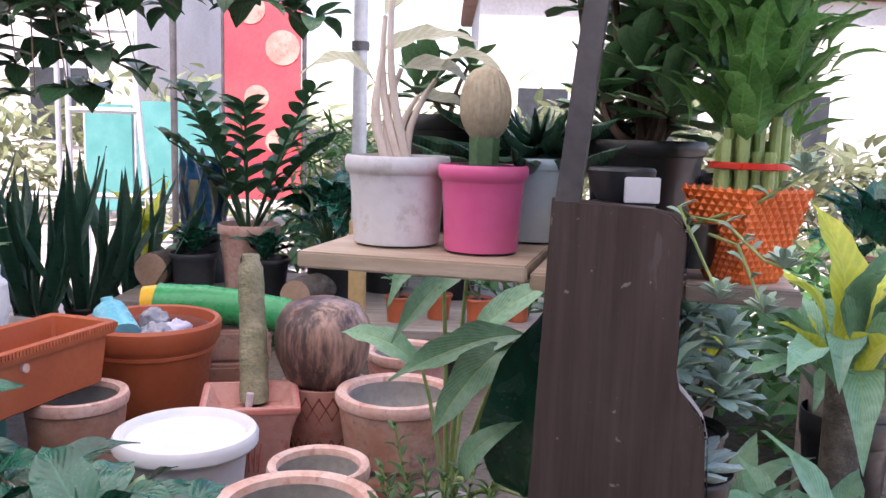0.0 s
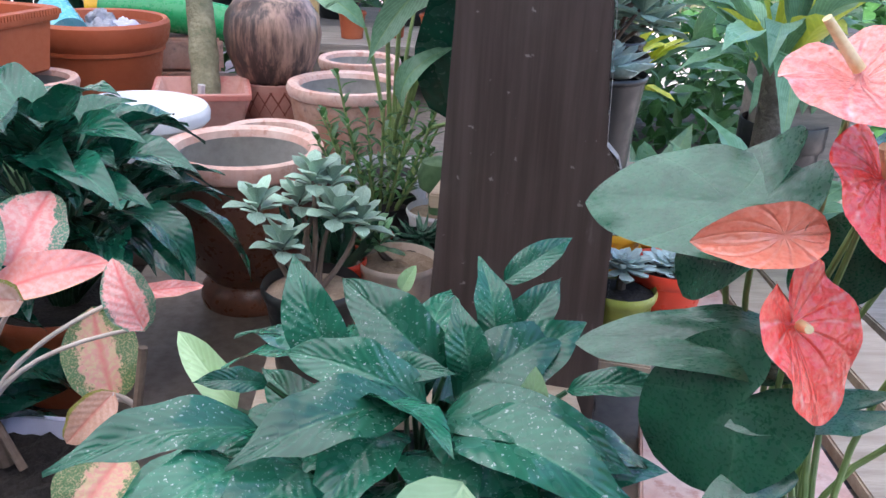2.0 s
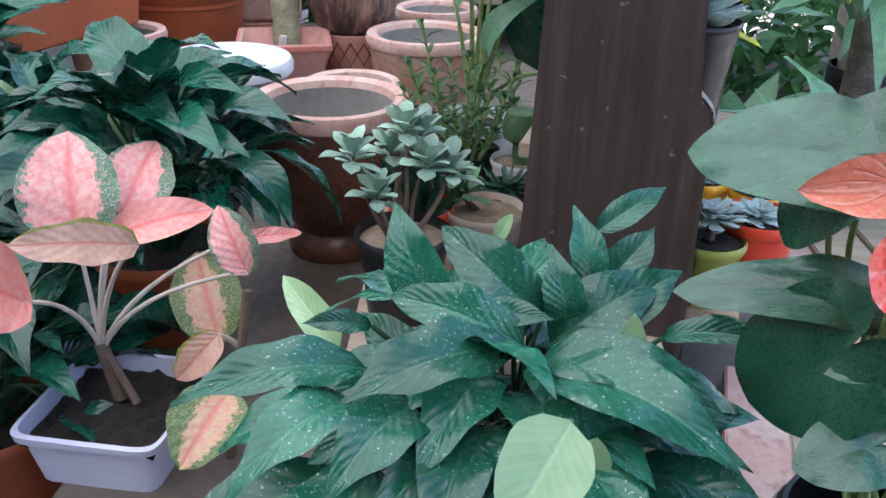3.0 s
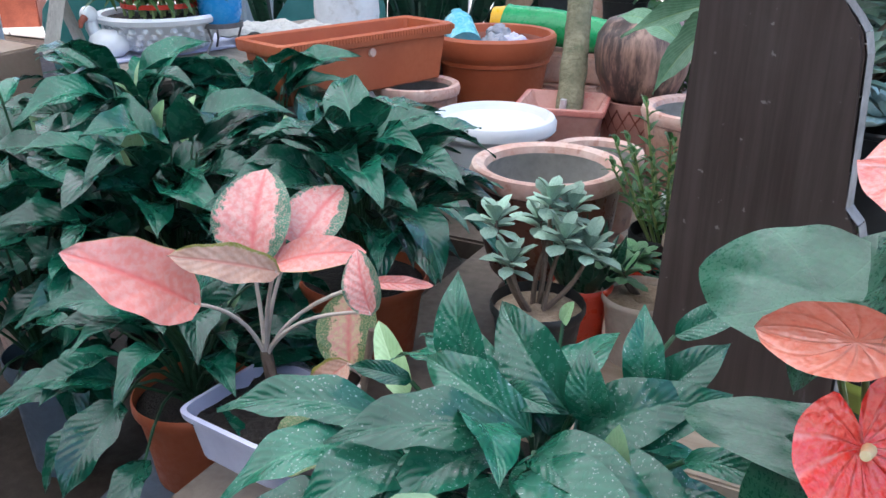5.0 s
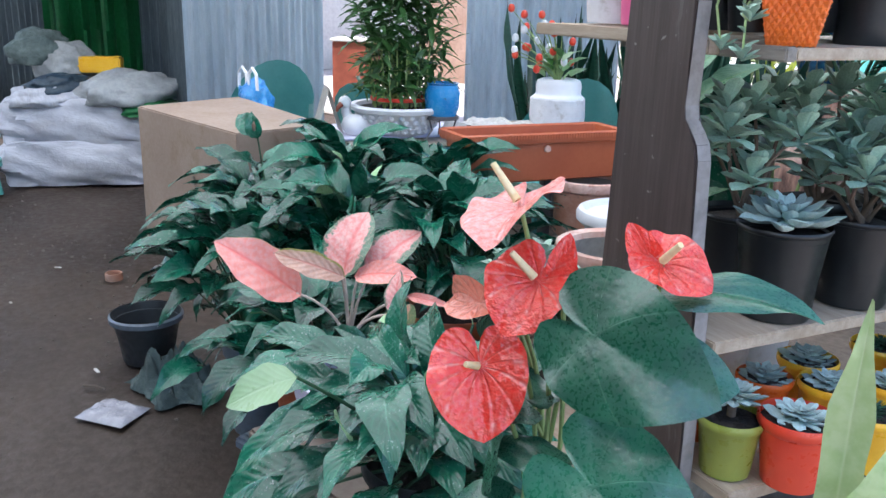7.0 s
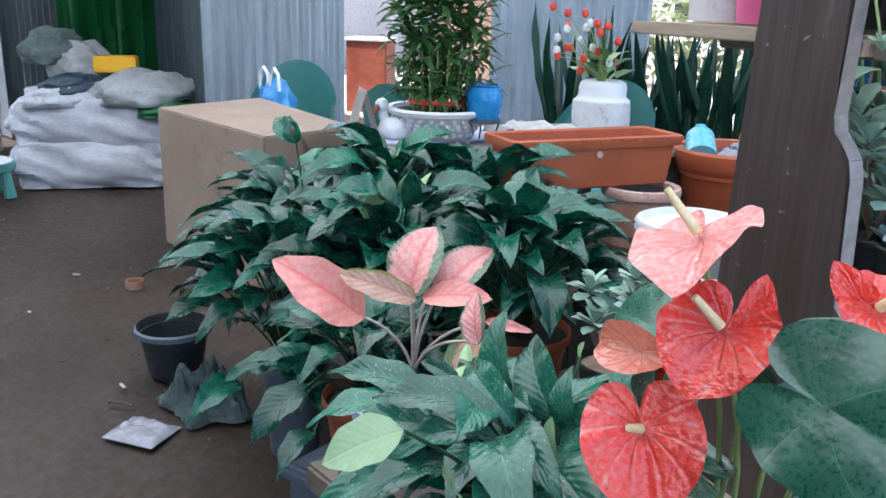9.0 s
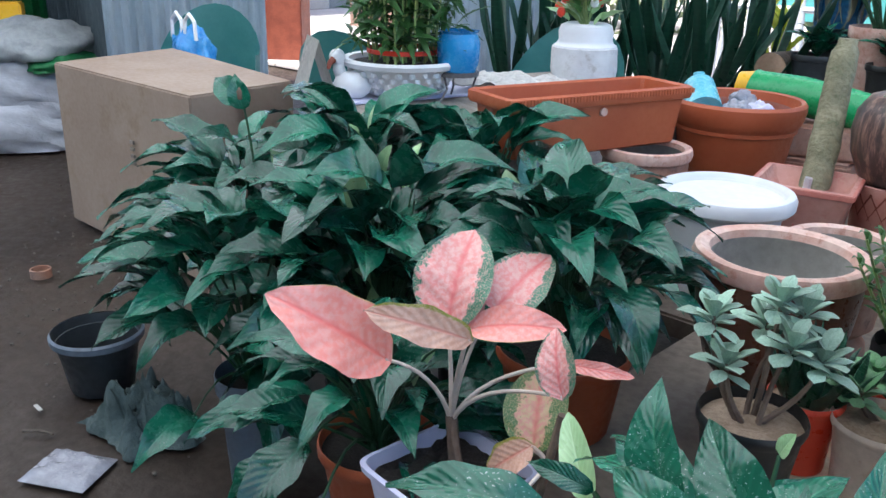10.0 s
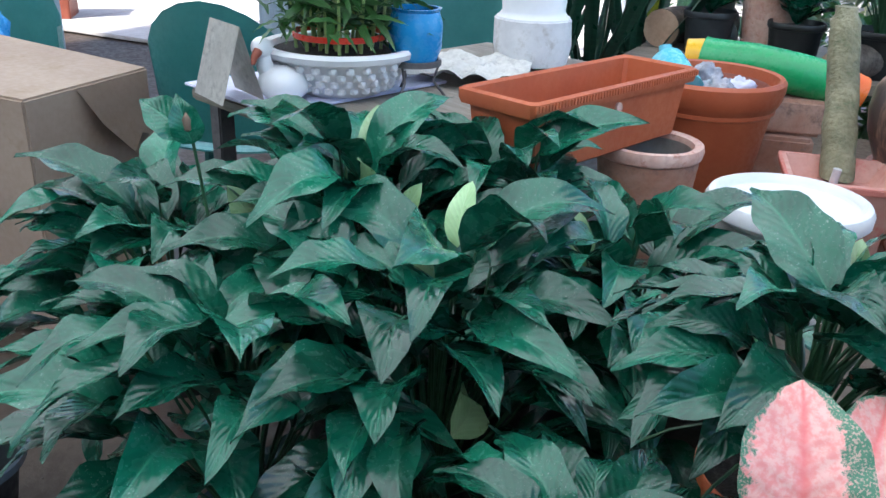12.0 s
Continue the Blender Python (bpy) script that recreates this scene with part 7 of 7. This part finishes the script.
# large strappy plants behind the rack
dq = thing("broad_leaf_plant", (0.02, 1.42, 0.42), "plant with long arching pale green leaves in a pot", "potted plant")
pot(dq, (0, 0, 0), 0.075, 0.06, 0.2, M["dirtywhite"], soil="soil")
for i, (b, t, wd) in enumerate((((0.1, -0.22, 0.57), (-0.09, -0.3, 0.52), 0.65), ((0.08, -0.25, 0.56), (-0.03, -0.33, 0.45), 0.85), ((-0.02, -0.1, 0.68), (-0.1, -0.2, 0.6), 0.8), ((0.02, -0.12, 0.66), (-0.09, -0.25, 0.56), 0.6),
                              ((0.1, -0.3, 0.36), (0.14, -0.3, 0.65), 0.9), ((0.02, -0.3, 0.38), (0.1, -0.32, 0.48), 0.8), ((0.04, 0.05, 0.5), (0.2, 0.1, 0.6), 0.8), ((-0.05, 0.0, 0.45), (-0.2, 0.05, 0.5), 0.8))):
    stalk(dq, arc((0, 0, 0.18), b, 0.03), 0.005, 0.003, "stalk")
    set_leaf(dq, LS["drac"][i % 3] if i != 4 else LS["spath"][0], b, t, (0, -0.6, 0.8), wd * 1.3)
DR = Vector((0.95, 1.95, 0))
dr = thing("dracaena", DR, "thick-trunked plant with yellow and green strap leaves", "potted plant")
pot(dr, (0, 0, 0), 0.15, 0.12, 0.25, M["black"], soil="soil")
part("trunk", tube(bmesh.new(), arc((0, 0, 0.2), (0.01, 0, 0.74), 0, 9, (0.01, 0, 0)), 0.05, 0.042, 14), M["bark"], dr)
q_ = random.Random(4)
for i in range(30):
    a = i * 2.4
    d = rnd_dir(a, radians(q_.uniform(5, 70)))
    b = Vector((0.01, 0, 0.72)) + d * 0.09
    t = b + (d * 0.9 + UP * q_.uniform(-0.5, 0.35)).normalized() * q_.uniform(0.22, 0.38)
    set_leaf(dr, q_.choice(LS["lime"] if i % 3 == 0 else LS["drac"]), b, t, UP, 0.95)
for i, (x, y, z, key) in enumerate(((0.75, 1.55, 0.35, "drac"), (0.62, 1.75, 0.3, "drac"), (1.3, 1.7, 0.3, "drac"), (0.55, 2.2, 0.5, "lime"), (1.2, 2.4, 0.5, "drac"))):
    g = thing("potted_plant", (x, y, 0), "leafy green potted plant on the ground", "potted plant", "plants behind the rack")
    pot(g, (0, 0, 0), 0.13, 0.1, z, M["black"], soil="soil")
    for j in range(22):
        d = rnd_dir(j * 2.4, q_.uniform(0.2, 1.2))
        b = Vector((0, 0, z)) + d * 0.1
        set_leaf(g, LS[key][j % 3], b, b + (d + UP * q_.uniform(-0.5, 0.3)).normalized() * 0.27, UP, 1.1)
fp = thing("potted_plant", (1.25, 2.45, 0.78), "leafy plant in a pink clay pot on a stand", "potted plant")
pot(fp, (0, 0, 0), 0.1, 0.075, 0.16, M["pinkclay"], soil="soil")
for j in range(30):
    d = rnd_dir(j * 2.4, q_.uniform(0.2, 1.3))
    set_leaf(fp, LS["spath"][j % 6], Vector((0, 0, 0.16)) + d * 0.08, Vector((0, 0, 0.16)) + d * 0.25, UP, 1.0)
part("stand", box(bmesh.new(), (0, 0, -0.39), (0.25, 0.25, 0.77), 0, 0.01), M["greyplank"], fp)

# ---------------- beyond: frames, banner, garden, boundary ----------------
pole = thing("pole", (-0.31, 3.05, 0), "white painted steel pole on a timber foot", "pole")
part("tube", tube(bmesh.new(), [(0, 0, 0.95), (0, 0, 3)], 0.026, 0.026, 16), M["steel"], pole)
part("foot", box(bmesh.new(), (0, 0, 0.475), (0.06, 0.06, 0.95), 0, 0.004), M["yellowpost"], pole, "yellowish timber foot")
for z in (1.55, 2.1):
    part("clamp", lathe([(0.026, z), (0.032, z), (0.032, z + 0.03), (0.026, z + 0.03)], 16), M["darksteel"], pole)
pole2 = thing("pole", (-1.75, 5.5, 0), "slim grey steel pole in the garden", "pole")
part("tube", tube(bmesh.new(), [(0, 0, 0), (0, 0, 3.2)], 0.022, 0.022, 12), M["darksteel"], pole2)
fr_ = thing("tube_frame", (-2.35, 6.0, 0), "tall pale steel tube frame standing in the garden", "frame")
for a, b in (((-0.3, 0, 0), (-0.3, 0, 1.9)), ((0.3, 0, 0), (0.15, 0, 1.9)), ((-0.3, 0, 1.9), (0.15, 0, 1.9)), ((-0.6, 0, 0.75), (0.45, 0, 0.75)), ((-0.3, 0, 1.35), (0.2, 0, 1.35)), ((-0.6, 0.5, 0), (-0.6, 0.5, 1.9)), ((-0.6, 0.5, 1.9), (-0.3, 0, 1.9))):
    part("tube", tube(bmesh.new(), [a, b], 0.022, 0.022, 8), M["steel"], fr_)
tn = thing("tarpaulin", (-3.0, 7.6, 0), "teal tarpaulin stretched beyond the garden", "tarpaulin")
part("sheet", box(bmesh.new(), (0.0, 0, 0.95), (0.42, 0.02, 0.95), 0, 0.005), M["teal"], tn)
part("sheet", box(bmesh.new(), (0.32, 0.9, 0.98), (0.86, 0.02, 1.0), 0, 0.005), M["teal"], tn)
for x, y in ((-0.22, 0.03), (0.22, 0.03), (-0.12, 0.93), (0.76, 0.93)):
    part("post", tube(bmesh.new(), [(x, y, 0), (x, y, 1.5)], 0.02, 0.02, 8), M["steel"], tn)
bn = thing("banner", (-1.5, 7.0, 0), "tall faded red banner with pale round patches", "banner")
part("sheet", box(bmesh.new(), (0, 0, 1.62), (0.62, 0.012, 1.9), 0, 0.003), M["banner"], bn)
for x, z, r in ((-0.1, 2.2, 0.12), (0.16, 1.9, 0.14), (-0.05, 1.5, 0.1), (0.12, 1.15, 0.1)):
    part("patch", tube(bmesh.new(), [(x, -0.008, z), (x, -0.012, z)], r, r, 18), M["pinkclay"], bn, "pale pink round print")
for x in (-0.33, 0.33):
    part("post", tube(bmesh.new(), [(x, 0.03, 0), (x, 0.03, 2.7)], 0.02, 0.02, 8), M["darksteel"], bn)


def building(loc, size, label, rows, cols):
    b = thing("house", loc, label, "house")
    part("wall", box(bmesh.new(), (0, 0, size[2] / 2), size, 0, 0.01), M["wall"], b)
    part("roof", box(bmesh.new(), (0, 0, size[2] + 0.12), (size[0] + 0.5, size[1] + 0.5, 0.22), 0, 0.03), M["rust"], b)
    for r in range(rows):
        for c in range(cols):
            x = size[0] * ((c + 0.5) / cols - 0.5)
            z = 0.9 + r * 2.6
            w_ = part("window", box(bmesh.new(), (x, -size[1] / 2 - 0.01, z + 0.6), (1.0, 0.06, 1.2), 0, 0.01), M["white"], b)
            part("pane", box(bmesh.new(), (x, -size[1] / 2 - 0.045, z + 0.6), (0.84, 0.02, 1.04), 0), M["charcoal"], w_)
    return b


building((-9, 15, 0), (9, 5, 4.2), "pale plastered house beyond the garden", 1, 4)
building((6, 17, 0), (11, 5, 3.6), "pale plastered house beyond the garden", 1, 5)
building((-14, 5, 0), (5, 9, 3.6), "pale plastered house past the fence", 1, 3)
q_ = random.Random(12)


def hedge(name, cx, cy, w_, d_, h, n, key, size, mk, label, seed):
    q = random.Random(seed)
    pts = []
    for i in range(n):
        x, y = q.uniform(-1, 1), q.uniform(-1, 1)
        top = h * (0.55 + 0.45 * noise.noise((x * 2.3 + seed, y * 2, 0)) + 0.2)
        pts.append((cx + x * w_, cy + y * d_, top * q.random() ** 0.7))
    return clump(name, pts, key, size, 0.2, seed, mk, label, "shrubs")


hedge("garden_plants", -0.6, 4.7, 0.9, 0.5, 0.85, 1500, "shrub", 0.13, "shrub", "mixed green garden plants in the open", 1)
hedge("garden_plants", 1.6, 3.9, 1.5, 0.9, 0.9, 2600, "shrub", 0.14, "shrub", "mixed green garden plants in the open", 2)
hedge("garden_plants", 0.2, 5.2, 1.0, 0.6, 0.95, 1000, "lime", 0.13, "hazeleaf", "strappy garden plants, paled to look sunlit and hazy", 3)
hedge("hedge", -2.0, 10.5, 5.5, 0.8, 1.9, 3000, "shrub", 0.24, "hazeleaf", "far hedge of mixed shrubs", 4)
hedge("hedge", 5.0, 9.0, 4.0, 1.2, 1.6, 3000, "shrub", 0.24, "hazeleaf", "far hedge of mixed shrubs", 5)
pts = []
for i in range(26):
    a = i * 2.4
    for j in range(26):
        k = j / 25
        pts.append((0.05 - 0.3 + 0.5 * k * math.cos(a), 4.15 + 0.5 * k * math.sin(a), 0.5 + 0.55 * math.sin(k * 2.4) + 0.1 * (i % 3)))
clump("palm_fronds", pts, "grass", 0.2, -0.2, 6, "shrub", "feathery palm fronds", "palm")

# branch of a tree hanging in from above
tb = thing("tree_branch", (-1.15, 2.5, 2.55), "leafy branches hanging down from above", "tree")
ends = []
for i in range(46):
    a = arc((q_.uniform(-0.3, 0.1), q_.uniform(-0.2, 0.2), 0.3), (q_.uniform(-0.4, 0.28), q_.uniform(-0.3, 0.3), q_.uniform(-1.22, -0.75)), 0.05, 8)
    stalk(tb, a, 0.006, 0.002, "brownstalk", 5, "twig")
    ends += a[4:]
stalk(tb, arc((0.0, 0, -0.9), (0.75, 0.1, -0.95), 0.06, 9), 0.005, 0.0015, "brownstalk", 5, "twig")
ends += arc((0.2, 0, -0.9), (0.75, 0.1, -0.95), 0.03, 9)
for i, e in enumerate(ends):
    for j in range(4):
        d = rnd_dir(q_.uniform(0, 6.28), q_.uniform(-0.7, 0.5))
        set_leaf(tb, LS["darkshrub"][j % 3], e, e + d * q_.uniform(0.09, 0.15), UP, 1.1)

# closing fence behind the camera and to the right
sheet("metal_sheet", (-9, -7.5), (6, -7.5), 2.2, "corrugated metal boundary behind the nursery", pitch=0.15)

# folded card and a white ornament on the side table
fc_ = thing("folded_card", (-1.6, 1.42, 0.74), "grey folded card standing on the table", "card", rz=-25)
bm = bmesh.new()
for sgn in (1, -1):
    vs = [bm.verts.new(p) for p in ((-0.07, sgn * 0.045, 0), (0.07, sgn * 0.045, 0), (0.07, 0, 0.15), (-0.07, 0, 0.15))]
    bm.faces.new(vs if sgn > 0 else vs[::-1])
bmesh.ops.solidify(bm, geom=bm.faces[:], thickness=0.003)
part("sheet", bm, M["paper"], fc_, smooth=False)
bird = bmesh.new()
lathe([(0, 0), (0.035, 0), (0.055, 0.02), (0.06, 0.045), (0.05, 0.075), (0.03, 0.09), (0, 0.094)], 28, bird, sx=1.25)
tube(bird, [(-0.035, -0.005, 0.06), (-0.05, -0.012, 0.1), (-0.048, -0.018, 0.135)], 0.026, 0.02, 16)
got = bmesh.ops.create_icosphere(bird, subdivisions=3, radius=0.03)["verts"]
for v in got:
    v.co += Vector((-0.05, -0.022, 0.145))
white_faces = len(bird.faces)
tube(bird, [(-0.052, -0.045, 0.138), (-0.058, -0.062, 0.125), (-0.06, -0.07, 0.105)], 0.014, 0.006, 12)
marks = [i >= white_faces for i in range(len(bird.faces))]
wv = new("ornament", mesh("ornament", bird, M["white"]))
wv.data.materials.append(M["redclay"])
for p, m in zip(wv.data.polygons, marks):
    p.material_index = int(m)
wv.matrix_basis = pose(-1.5, 1.47, 0.74, 0, 0, 20) @ Matrix.Scale(0.72, 4)
tagged(wv, "small white ceramic bird ornament with a dark red bill", "ornament")
